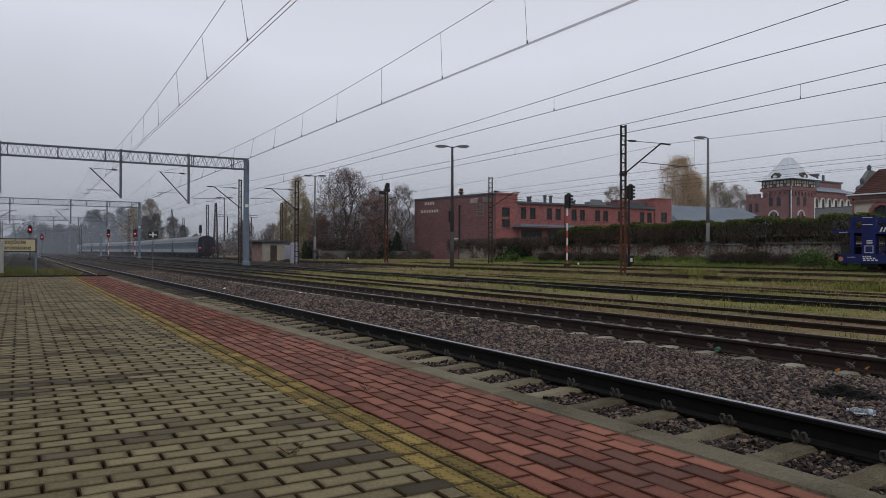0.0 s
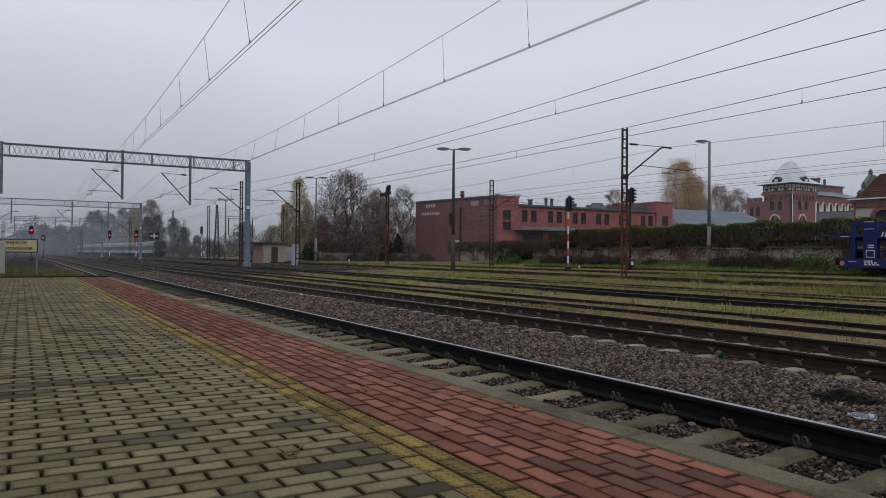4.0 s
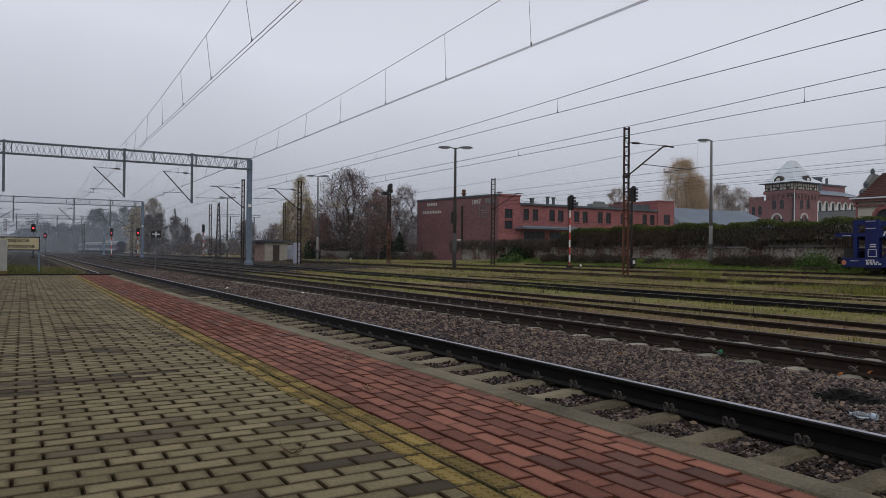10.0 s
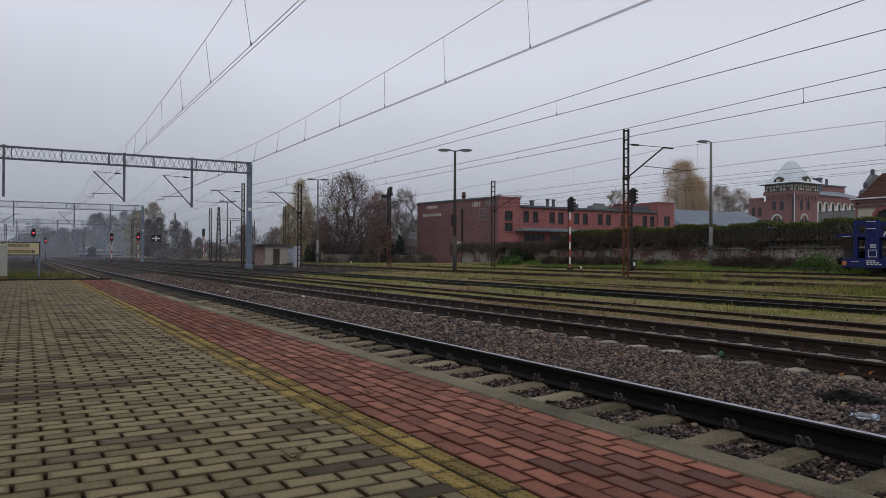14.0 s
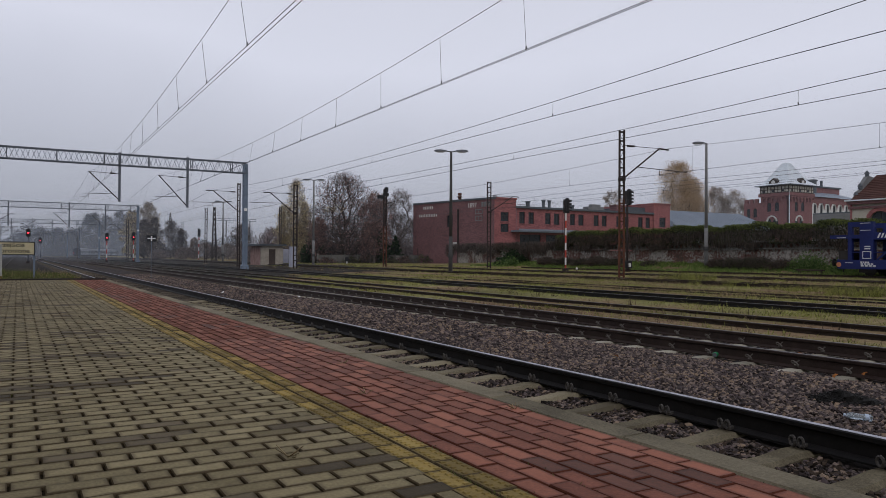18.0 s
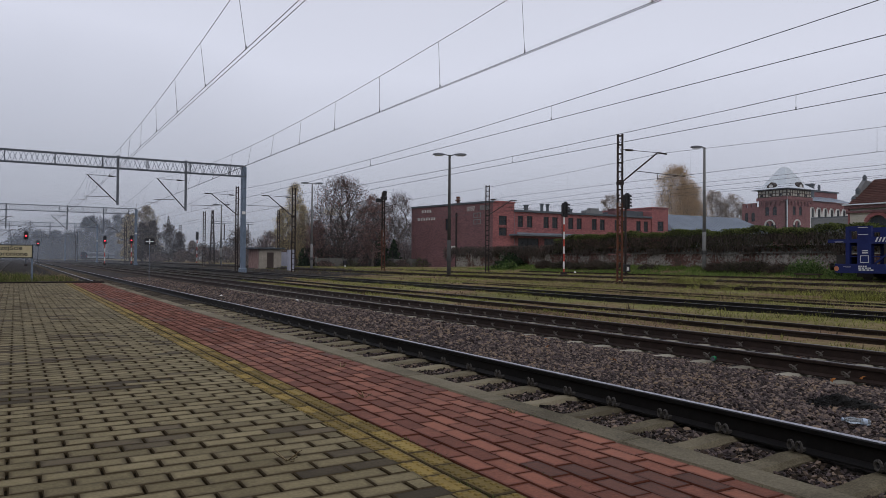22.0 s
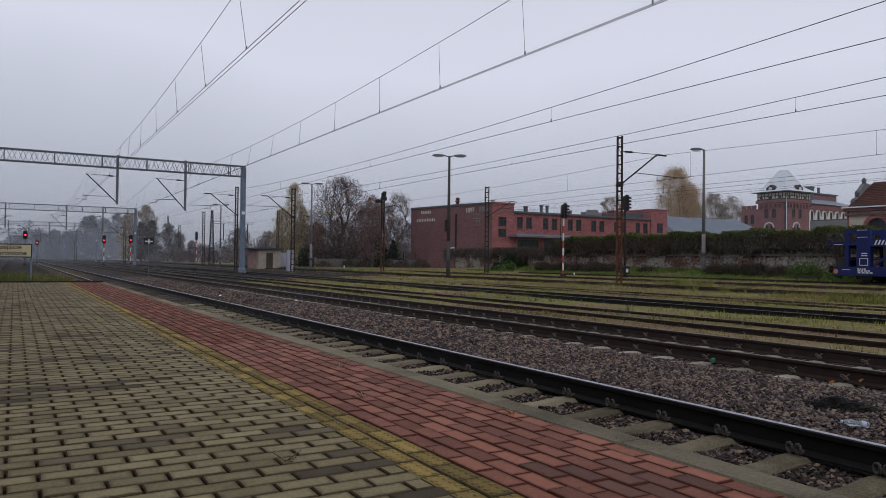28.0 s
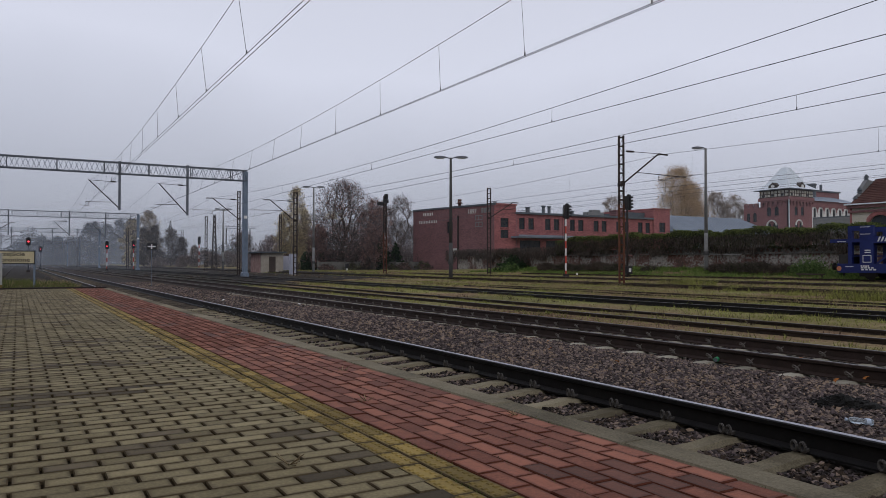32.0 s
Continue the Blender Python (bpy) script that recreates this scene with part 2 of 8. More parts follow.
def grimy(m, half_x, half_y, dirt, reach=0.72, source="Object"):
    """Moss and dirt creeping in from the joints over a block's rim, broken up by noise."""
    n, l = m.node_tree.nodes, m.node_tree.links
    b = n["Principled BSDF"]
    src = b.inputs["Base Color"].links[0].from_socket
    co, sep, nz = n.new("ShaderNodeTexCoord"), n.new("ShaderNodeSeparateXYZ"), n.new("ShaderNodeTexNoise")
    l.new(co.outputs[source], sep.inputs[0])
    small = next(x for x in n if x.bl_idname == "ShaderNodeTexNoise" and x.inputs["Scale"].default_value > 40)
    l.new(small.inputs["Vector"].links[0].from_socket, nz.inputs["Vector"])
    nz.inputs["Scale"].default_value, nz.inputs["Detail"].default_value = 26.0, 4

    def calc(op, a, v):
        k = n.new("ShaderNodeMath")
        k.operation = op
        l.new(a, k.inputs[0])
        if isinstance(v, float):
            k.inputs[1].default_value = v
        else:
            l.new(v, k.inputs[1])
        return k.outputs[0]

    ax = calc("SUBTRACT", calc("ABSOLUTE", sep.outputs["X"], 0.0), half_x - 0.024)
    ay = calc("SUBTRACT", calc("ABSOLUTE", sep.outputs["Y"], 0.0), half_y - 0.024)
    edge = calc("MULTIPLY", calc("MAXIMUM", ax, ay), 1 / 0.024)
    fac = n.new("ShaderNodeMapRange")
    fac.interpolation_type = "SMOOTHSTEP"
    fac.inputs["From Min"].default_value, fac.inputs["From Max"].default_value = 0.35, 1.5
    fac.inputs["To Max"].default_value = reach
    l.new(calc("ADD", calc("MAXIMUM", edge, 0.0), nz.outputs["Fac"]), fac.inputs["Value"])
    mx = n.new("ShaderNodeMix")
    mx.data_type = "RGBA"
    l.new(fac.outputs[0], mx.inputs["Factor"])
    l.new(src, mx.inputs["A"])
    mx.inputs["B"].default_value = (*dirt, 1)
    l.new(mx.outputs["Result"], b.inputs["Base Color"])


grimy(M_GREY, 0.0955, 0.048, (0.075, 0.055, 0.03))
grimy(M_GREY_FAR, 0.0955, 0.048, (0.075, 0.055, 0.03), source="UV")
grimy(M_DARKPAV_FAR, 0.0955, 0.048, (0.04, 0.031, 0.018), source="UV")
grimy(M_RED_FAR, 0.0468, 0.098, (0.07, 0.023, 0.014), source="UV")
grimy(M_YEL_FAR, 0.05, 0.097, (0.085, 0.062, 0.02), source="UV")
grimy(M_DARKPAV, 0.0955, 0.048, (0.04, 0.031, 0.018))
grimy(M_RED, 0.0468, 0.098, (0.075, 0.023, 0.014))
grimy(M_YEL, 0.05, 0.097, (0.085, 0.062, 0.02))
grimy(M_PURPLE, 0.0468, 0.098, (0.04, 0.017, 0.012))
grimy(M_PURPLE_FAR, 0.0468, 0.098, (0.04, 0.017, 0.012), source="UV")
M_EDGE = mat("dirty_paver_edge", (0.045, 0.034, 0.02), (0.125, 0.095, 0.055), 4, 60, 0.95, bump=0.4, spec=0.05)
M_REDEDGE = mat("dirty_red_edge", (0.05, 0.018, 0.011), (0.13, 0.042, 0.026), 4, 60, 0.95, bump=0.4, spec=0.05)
M_CONC = mat("weathered_concrete", (0.094, 0.082, 0.056), (0.275, 0.24, 0.165), 2.0, 85, 0.9, rand=0.2, bump=0.5, dist=0.006, spec=0.1)
M_SLEEPER = mat("concrete_sleeper", (0.097, 0.083, 0.055), (0.295, 0.256, 0.172), 3.0, 70, 0.9, rand=0.35, bump=0.5, dist=0.006, spec=0.1)
M_RAIL = mat("rail_side", (0.006, 0.006, 0.0065), (0.02, 0.018, 0.018), 6, 60, 0.6, metal=0.3, bump=0.25)
M_RAILBROWN = mat("brown_rail_side", (0.018, 0.012, 0.010), (0.055, 0.036, 0.03), 6, 60, 0.65, metal=0.2, bump=0.25)
# Far sleepers: shade of the gaps between them is put into this colour.
M_SLEEPERSHADED = mat("shaded_far_sleeper", (0.045, 0.038, 0.03), (0.12, 0.102, 0.078), 3.0, 70, 0.9, island=0.3, bump=0.5, dist=0.006, spec=0.05)
M_PALECONC = mat("pale_concrete", (0.27, 0.27, 0.25), (0.43, 0.43, 0.40), 3.0, 60, 0.9, bump=0.4, dist=0.006, spec=0.1)
M_SLEEPERPALE = mat("pale_concrete_sleeper", (0.19, 0.175, 0.135), (0.38, 0.355, 0.285), 3.0, 60, 0.85, rand=0.3, bump=0.4, dist=0.006)
M_RAILTOP = mat("worn_rail_head", (0.24, 0.24, 0.27), (0.44, 0.44, 0.49), 3, 80, 0.33, metal=0.9, bump=0.08)
M_DULLTOP = mat("dull_rail_head", (0.07, 0.066, 0.064), (0.19, 0.18, 0.175), 3, 80, 0.5, metal=0.4, bump=0.1)
M_RUSTRAIL = mat("rusty_rail", (0.014, 0.01, 0.008), (0.05, 0.034, 0.025), 4, 50, 0.75, metal=0.2, bump=0.3)
M_CLIP = mat("rusted_clip", (0.045, 0.042, 0.04), (0.135, 0.125, 0.115), 9, 70, 0.65, metal=0.3)
M_CLIPPALE = mat("pale_spring_clip", (0.09, 0.08, 0.07), (0.22, 0.2, 0.18), 9, 70, 0.65, metal=0.3)
M_STONE = mat("ballast_stone", (0.05, 0.04, 0.039), (0.22, 0.17, 0.15), 1.2, 60, 0.9, island=0.75, bump=0.4, dist=0.005, spec=0.12)
stones = next(x for x in M_STONE.node_tree.nodes if x.bl_idname == "ShaderNodeValToRGB").color_ramp
for pos, col in ((0.46, (0.092, 0.072, 0.072)), (0.54, (0.122, 0.094, 0.093)), (0.6, (0.132, 0.108, 0.088)), (0.66, (0.18, 0.142, 0.132))):
    stones.elements.new(pos).color = (*col, 1)
stones.elements[5].position, stones.elements[5].color = 0.88, (0.26, 0.19, 0.13, 1)
M_STONE_DARK = mat("dark_ballast_stone", (0.011, 0.009, 0.0075), (0.06, 0.044, 0.033), 1.2, 60, 0.9, island=1.0, bump=0.4, dist=0.005, spec=0.12)
M_BED = mat("ballast_bed", (0.022, 0.0195, 0.0185), (0.09, 0.079, 0.074), 3.5, 26, 0.95, bump=0.9, dist=0.04, spec=0.03)
M_SOIL = mat("trackside_soil", (0.035, 0.028, 0.016), (0.11, 0.085, 0.048), 1.5, 30, 0.95, bump=0.6, dist=0.03, spec=0.03)
M_PLATFORM = mat("platform_base", (0.12, 0.11, 0.095), (0.24, 0.22, 0.19), 1, 20, 0.9)
M_GALV = mat("galvanised_steel", (0.075, 0.085, 0.1), (0.17, 0.188, 0.215), 1.5, 30, 0.55, metal=0.35, bump=0.1)
M_BLUESTEEL = mat("blue_grey_paint", (0.10, 0.135, 0.18), (0.20, 0.25, 0.32), 1.5, 30, 0.6, metal=0.1, bump=0.1)
M_DARKSTEEL = mat("dark_rusted_steel", (0.014, 0.011, 0.011), (0.05, 0.036, 0.032), 2.5, 40, 0.7, metal=0.2, bump=0.3)
M_RUST = mat("orange_rust", (0.024, 0.013, 0.01), (0.15, 0.054, 0.028), 1.6, 40, 0.85, bump=0.35)
M_WIRE = mat("copper_wire", (0.034, 0.035, 0.04), (0.075, 0.077, 0.085), 2, 20, 0.5, metal=0.3, bump=0)
M_BLACK = mat("black_paint", (0.008, 0.008, 0.009), (0.025, 0.025, 0.027), 2, 30, 0.5, bump=0.1)
M_WHITE = mat("white_paint", (0.55, 0.55, 0.54), (0.78, 0.78, 0.77), 2, 30, 0.6, bump=0.1)
M_REDPAINT = mat("red_paint", (0.30, 0.035, 0.025), (0.52, 0.075, 0.05), 2, 30, 0.55, bump=0.1)
M_REDLAMP = glow("red_signal_light", (1.0, 0.03, 0.05), 6.0)
M_WHITELAMP = glow("white_signal_light", (1.0, 0.97, 0.9), 2.5)

# ---- heights of the plan ----
PLAT = 0.519          # top of the platform; the sleepers' tops lie at 0, the rail heads at 0.17
PLAT_END = 24.6
EDGE_GREY, EDGE_RED, EDGE_KERB = 1.243, 1.459, 2.236


def lerp_table(v, table):
    return float(np.interp(v, [a for a, _ in table], [b for _, b in table]))


RISE = ((-3000, 0.0), (-6, 0.05), (2.2, 0.10), (2.6, -0.16), (10.4, -0.16), (11, -0.09), (11.9, -0.03), (13.8, -0.02), (14.6, 0.02), (15.6, 0.06), (17.8, 0.06), (24, 0.03), (36, 0.04),
        (44, 0.12), (47.5, 0.3), (49.6, 0.75), (51, 0.95), (56, 0.7), (120, 0.7), (3000, 0.7))


def ground_z(x, y):
    near = lerp_table(x, RISE)
    far = 0.0 if x < 30 else 0.25
    f = min(1.0, max(0.0, (y - 62) / 26))
    bump = 0.05 * noise.noise((x * 0.35, y * 0.35, 2.0)) if 11 < x < 60 and y < 140 else 0.0
    if x < 2.3 and y > 20:
        return lerp_table(y, ((20, 0.40), (34, 0.40), (60, 0.08), (3000, 0.0))) - (0.2 if x > 1.95 else 0.0)
    return near * (1 - f) + far * f * (1 if x > 11 else 0) + (near * f if x <= 11 else 0) + bump


def build_ground():
    xs = [-3000, -1200, -400, -150, -60, -25, -10, -6, -2, 0, 1.9, 2.25, 2.6, 6, 10.4, 11, 12, 13, 14.2, 15.2] + [16 + 1.0 * k for k in range(44)] + [62, 66, 72, 80, 90, 105, 125, 160, 220, 320, 500, 900, 1600, 3000]
    ys = [-3000, -1200, -400, -120, -40, -15, -4] + [0 + 1.5 * k for k in range(74)] + [113, 120, 130, 145, 165, 190, 230, 280, 340, 420, 520, 700, 1000, 1600, 3000]
    g = Geo()
    g.v = [(x, y, ground_z(x, y)) for y in ys for x in xs]
    n = len(xs)
    g.f = [(j * n + i, j * n + i + 1, (j + 1) * n + i + 1, (j + 1) * n + i) for j in range(len(ys) - 1) for i in range(n - 1)]
    m = bpy.data.materials.new("yard_ground")
    m.use_nodes = True
    nn, ll = m.node_tree.nodes, m.node_tree.links
    b = nn["Principled BSDF"]
    co = nn.new("ShaderNodeTexCoord")
    st = nn.new("ShaderNodeMapping")
    st.inputs["Scale"].default_value = (1.0, 0.22, 1.0)
    ll.new(co.outputs["Object"], st.inputs["Vector"])

    def nz(scale, detail, vec):
        t = nn.new("ShaderNodeTexNoise")
        t.inputs["Scale"].default_value, t.inputs["Detail"].default_value = scale, detail
        ll.new(vec, t.inputs["Vector"])
        return t.outputs["Fac"]

    def ramp(fac, stops):
        r = nn.new("ShaderNodeValToRGB")
        for k, (p, c) in enumerate(stops):
            e = r.color_ramp.elements[k] if k < 2 else r.color_ramp.elements.new(p)
            e.position, e.color = p, (*c, 1)
        ll.new(fac, r.inputs[0])
        return r.outputs[0]

    streak = nz(0.55, 6, st.outputs[0])
    patch = nz(0.22, 5, co.outputs["Object"])
    grain = nz(7, 8, co.outputs["Object"])
    mx = nn.new("ShaderNodeMath")
    mx.operation = "MULTIPLY_ADD"
    ll.new(grain, mx.inputs[0])
    mx.inputs[1].default_value = 0.45
    half = nn.new("ShaderNodeMath")
    half.operation = "MULTIPLY"
    ll.new(streak, half.inputs[0])
    half.inputs[1].default_value = 0.55
    ll.new(half.outputs[0], mx.inputs[2])
    dry = ramp(mx.outputs[0], ((0.33, (0.085, 0.057, 0.037)), (0.46, (0.19, 0.125, 0.078)), (0.57, (0.255, 0.182, 0.11)), (0.7, (0.34, 0.285, 0.16))))
    green = ramp(mx.outputs[0], ((0.33, (0.105, 0.094, 0.046)), (0.5, (0.185, 0.175, 0.069)), (0.66, (0.285, 0.275, 0.106))))
    fac = ramp(patch, ((0.43, (0, 0, 0)), (0.58, (1, 1, 1))))
    mc = nn.new("ShaderNodeMix")
    mc.data_type = "RGBA"
    ll.new(fac, mc.inputs["Factor"])
    ll.new(dry, mc.inputs["A"])
    ll.new(green, mc.inputs["B"])
    ll.new(mc.outputs["Result"], b.inputs["Base Color"])
    b.inputs["Roughness"].default_value = 0.95
    b.inputs["Specular IOR Level"].default_value = 0.03
    bp = nn.new("ShaderNodeBump")
    bp.inputs["Strength"].default_value, bp.inputs["Distance"].default_value = 1.0, 0.12
    ll.new(grain, bp.inputs["Height"])
    ll.new(bp.outputs[0], b.inputs["Normal"])
    ob = part("ground", g, m, None)
    return tagged(ob, "rail yard ground of dry grass, moss and brown earth", "ground", kind="structure")


build_ground()

# ---- ballast under the two main tracks ----
BED = ((2.372, -0.062), (4.45, -0.055), (4.9, -0.025), (5.4, 0.03), (7.2, 0.035), (7.5, -0.012), (7.9, -0.045), (9.9, -0.05), (10.3, -0.07), (10.9, -0.2))


def build_ballast():
    g = Geo()
    xs = [a for a, _ in BED]
    ys = [-8 + 1.0 * k for k in range(60)] + [56, 64, 75, 90, 110, 140, 180, 240, 320, 420]
    n = len(xs)
    g.v = [(x, y, z + 0.02 * noise.noise((x, y * 0.6, 0))) for y in ys for x, z in BED]
    g.f = [(j * n + i, j * n + i + 1, (j + 1) * n + i + 1, (j + 1) * n + i) for j in range(len(ys) - 1) for i in range(n - 1)]
    tagged(part("ballast_bed", g, M_BED), "bed of dark brown crushed stone under the main tracks", "ballast", kind="structure")
    rng = np.random.default_rng(5)
    # loose stones: eight-sided lumps, thinning out with the distance
    batches = ((80000, 1.2, 9.0, 0.013, 0.032), (14000, 1.2, 10.0, 0.016, 0.034), (16000, -6.0, 1.2, 0.03, 0.05), (36000, 9.0, 20.0, 0.022, 0.045), (26000, 20.0, 50.0, 0.025, 0.045))
    octa = np.array([(1, 0, 0), (0, 1, 0), (-1, 0, 0), (0, -1, 0), (0, 0, 1), (0, 0, -1), (0.62, 0.62, 0.5), (-0.6, -0.66, 0.45)])
    tris = np.array([(0, 6, 4), (6, 1, 4), (1, 2, 4), (2, 7, 4), (7, 3, 4), (3, 0, 4), (0, 1, 6), (2, 3, 7), (1, 0, 5), (2, 1, 5), (3, 2, 5), (0, 3, 5)])
    for count, y0, y1, s0, s1 in batches:
        x = rng.uniform(2.4, 10.5 if count != 14000 else 4.62, count)
        y = rng.uniform(y0, y1, count)
        size = rng.uniform(s0, s1, count)
        keep = ((y > 0.50 * x - 0.6) | (y0 < 0)) & ~((abs(x - 3.176) < 0.09) | (abs(x - 4.683) < 0.09) | (abs(x - 7.98) < 0.09) | (abs(x - 9.486) < 0.09))
        # none on the sleepers' tops of the near track
        ph = np.abs(((y - 6.535) / 0.5876 + 0.5) % 1.0 - 0.5) * 0.5876
        keep &= ~((x < 5.05) & (x > 2.6) & (ph < 0.082 + 0.7 * size))
        ph2 = np.abs(((y - 7.102) / 0.625 + 0.5) % 1.0 - 0.5) * 0.625
        keep &= ~((x > 7.5) & (x < 9.95) & (ph2 < 0.075 + 0.3 * size))
        x, y = x[keep], y[keep]
        n = len(x)
        s = size[keep]
        z = np.interp(x, [a for a, _ in BED], [b for _, b in BED]) + s * rng.uniform(-0.1, 0.55, n)
        v = octa[None] * rng.uniform(0.6, 1.25, (n, 8, 1)) * np.array([1.08, 1.0, 0.74]) * s[:, None, None]
        v *= rng.uniform(0.6, 1.15, (n, 1, 3))
        a, b = rng.uniform(0, 6.283, n), rng.uniform(-0.6, 0.6, n)
        ca, sa, cb, sb = np.cos(a)[:, None], np.sin(a)[:, None], np.cos(b)[:, None], np.sin(b)[:, None]
        vx, vz = v[..., 0] * cb - v[..., 2] * sb, v[..., 0] * sb + v[..., 2] * cb
        vy = v[..., 1]
        p = np.stack([vx * ca - vy * sa + x[:, None], vx * sa + vy * ca + y[:, None], vz + z[:, None]], -1).reshape(-1, 3)
        f = (tris[None] + (np.arange(n) * 8)[:, None, None]).reshape(-1, 3)
        me = bpy.data.meshes.new("ballast_stones")
        me.from_pydata(p.tolist(), [], f.tolist())
        me.materials.append(M_STONE)
        me.materials.append(M_STONE_DARK)
        # darker stones next to the platform, and half of those between the near rails
        me.polygons.foreach_set("material_index", np.repeat((x < 3.3) | ((x < 4.9) & (rng.random(n) < 0.5)), 12).astype(np.int32))
        tagged(new("ballast_stones", me), "loose reddish brown and grey crushed ballast stones", "ballast", kind="stuff")


build_ballast()


def build_throat():
    """Darker gravel and cinders between the tracks farther out."""
    g = Geo()
    xs = [10.4, 11, 12, 13, 14.2, 15.2] + [16 + 1.0 * k for k in range(18)]
    ys = [36 + 1.5 * k for k in range(50)] + [113, 120, 130, 145, 165, 190, 230, 280, 340, 420]
    n = len(xs)
    g.v = [(x, y, ground_z(x, y) + 0.014) for y in ys for x in xs]
    g.f = [(j * n + i, j * n + i + 1, (j + 1) * n + i + 1, (j + 1) * n + i) for j in range(len(ys) - 1) for i in range(n - 1)
           if ys[j] > 40 + (xs[i] - 10) * 0.9 + 6 * noise.noise((xs[i] * 0.5, ys[j] * 0.2, 4)) and ys[j] > 66 - 3 * abs(xs[i] - 33.5) - 26 * (xs[i] < 26)]
    tagged(part("cinder_bed", g, M_CINDER), "dark brown cinders between the outer tracks", "ballast", kind="structure")


M_CINDER = mat("cinder_gravel", (0.008, 0.0076, 0.0072), (0.085, 0.078, 0.07), 0.7, 14, 0.95, bump=1.0, dist=0.08, spec=0.03)
build_throat()


def build_verge():
    """Earth and cinders past the platform's end."""
    xs = [-60, -25, -10, -6, -2, 0, 1.9, 2.25, 2.6]
    ys = [24.75 + 1.5 * k for k in range(57)] + [113, 120, 130, 145, 165, 190, 230, 280, 340, 420, 520]
    for name, m, rows, label in (("verge", M_SOIL, ys[:8], "dark earth under the rank grass"), ("cinder_bed", M_CINDER, ys[7:], "dark cinders round the outer tracks")):
        g = Geo()
        g.v = [(x, y, ground_z(x, y) + 0.012) for y in rows for x in xs]
        n = len(xs)
        g.f = [(j * n + i, j * n + i + 1, (j + 1) * n + i + 1, (j + 1) * n + i) for j in range(len(rows) - 1) for i in range(n - 1)]
        tagged(part(name, g, m), label, "ground", kind="structure")


build_verge()

# ---- tracks ----
RAIL_SHAPE = ((-0.075, 0.0), (0.075, 0.0), (0.075, 0.012), (0.012, 0.034), (0.010, 0.125), (0.034, 0.137), (0.036, 0.166), (0.028, 0.172), (-0.028, 0.172), (-0.036, 0.166), (-0.034, 0.137), (-0.010, 0.125), (-0.012, 0.034), (-0.075, 0.012))


def rail_geo(line, side):
    """A rail along a centre line of (x, y) at that offset to its right."""
    g, rings, top = Geo(), [], Geo()
    tops = []
    for k, (x, y) in enumerate(line):
        a, b = line[max(0, k - 1)], line[min(len(line) - 1, k + 1)]
        d = Vector((b[0] - a[0], b[1] - a[1])).normalized()
        nx, ny = d.y, -d.x
        rings.append([(x + nx * (side + u), y + ny * (side + u), w) for u, w in RAIL_SHAPE])
        tops.append([(x + nx * (side + u), y + ny * (side + u), w) for u, w in ((-0.026, 0.1725), (0.026, 0.1725), (0.026, 0.1745), (-0.026, 0.1745))])
    g.loft(rings)
    top.loft(tops)
    return g, top


def clip_mesh():
    g = Geo()
    for off in (-0.031, 0.031):
        pts = [(0.012 + 0.008 * math.cos(a), off + 0.025 * math.cos(a), 0.054 + 0.031 * math.sin(a)) for a in [k * 2 * math.pi / 12 for k in range(13)]]
        for p, q in zip(pts, pts[1:]):
            g.tube(p, q, 0.0105, seg=6, caps=False)
    g.beam((-0.055, -0.03, 0.03), (0.0, -0.03, 0.02), 0.02).beam((-0.055, 0.03, 0.03), (0.0, 0.03, 0.02), 0.02)
    return g.mesh("rail_clip")


def spring_clip_mesh():
    """A bent spring bar: one loop whose two ends cross and spread."""
    g = Geo()
    pts = [(-0.015 + 0.006 * u, -0.045 + 0.06 * u * u, 0.078 + 0.038 * (u - u ** 3)) for u in [-1.26 + k * 2.52 / 18 for k in range(19)]]
    for p, q in zip(pts, pts[1:]):
        g.tube(p, q, 0.0085, seg=5, caps=False)
    g.beam((-0.07, 0, 0.02), (-0.02, 0, 0.05), 0.03, 0.02)
    return g.mesh("rail_clip")


def sleeper_geo(length=2.5, wide=0.195, tall=0.2):
    g = Geo()
    w, h = wide / 2, length / 2
    rings = []
    for x, top in ((-h, -0.04), (-h + 0.06, -0.01), (-0.95, 0.0), (-0.55, 0.0), (-0.3, -0.02), (0.3, -0.02), (0.55, 0.0), (0.95, 0.0), (h - 0.06, -0.01), (h, -0.04)):
        rings.append([(x, -w, -tall), (x, w, -tall), (x, w, top - 0.03), (x, w - 0.03, top), (x, -w + 0.03, top), (x, -w, top - 0.03)])
    return g.loft(rings)


CLIP = clip_mesh()
CLIP.materials.append(M_CLIP)
SPRING_CLIP = spring_clip_mesh()
SPRING_CLIP.materials.append(M_CLIPPALE)
SLEEPER = sleeper_geo().mesh("sleeper")
SLEEPER.materials.append(M_SLEEPER)

SLEEPER_PALE = sleeper_geo().mesh("sleeper")
SLEEPER_PALE.materials.append(M_SLEEPERPALE)


def straight(x, y0, y1):
    return [(x, y0), (x, (y0 + y1) / 2), (x, y1)]


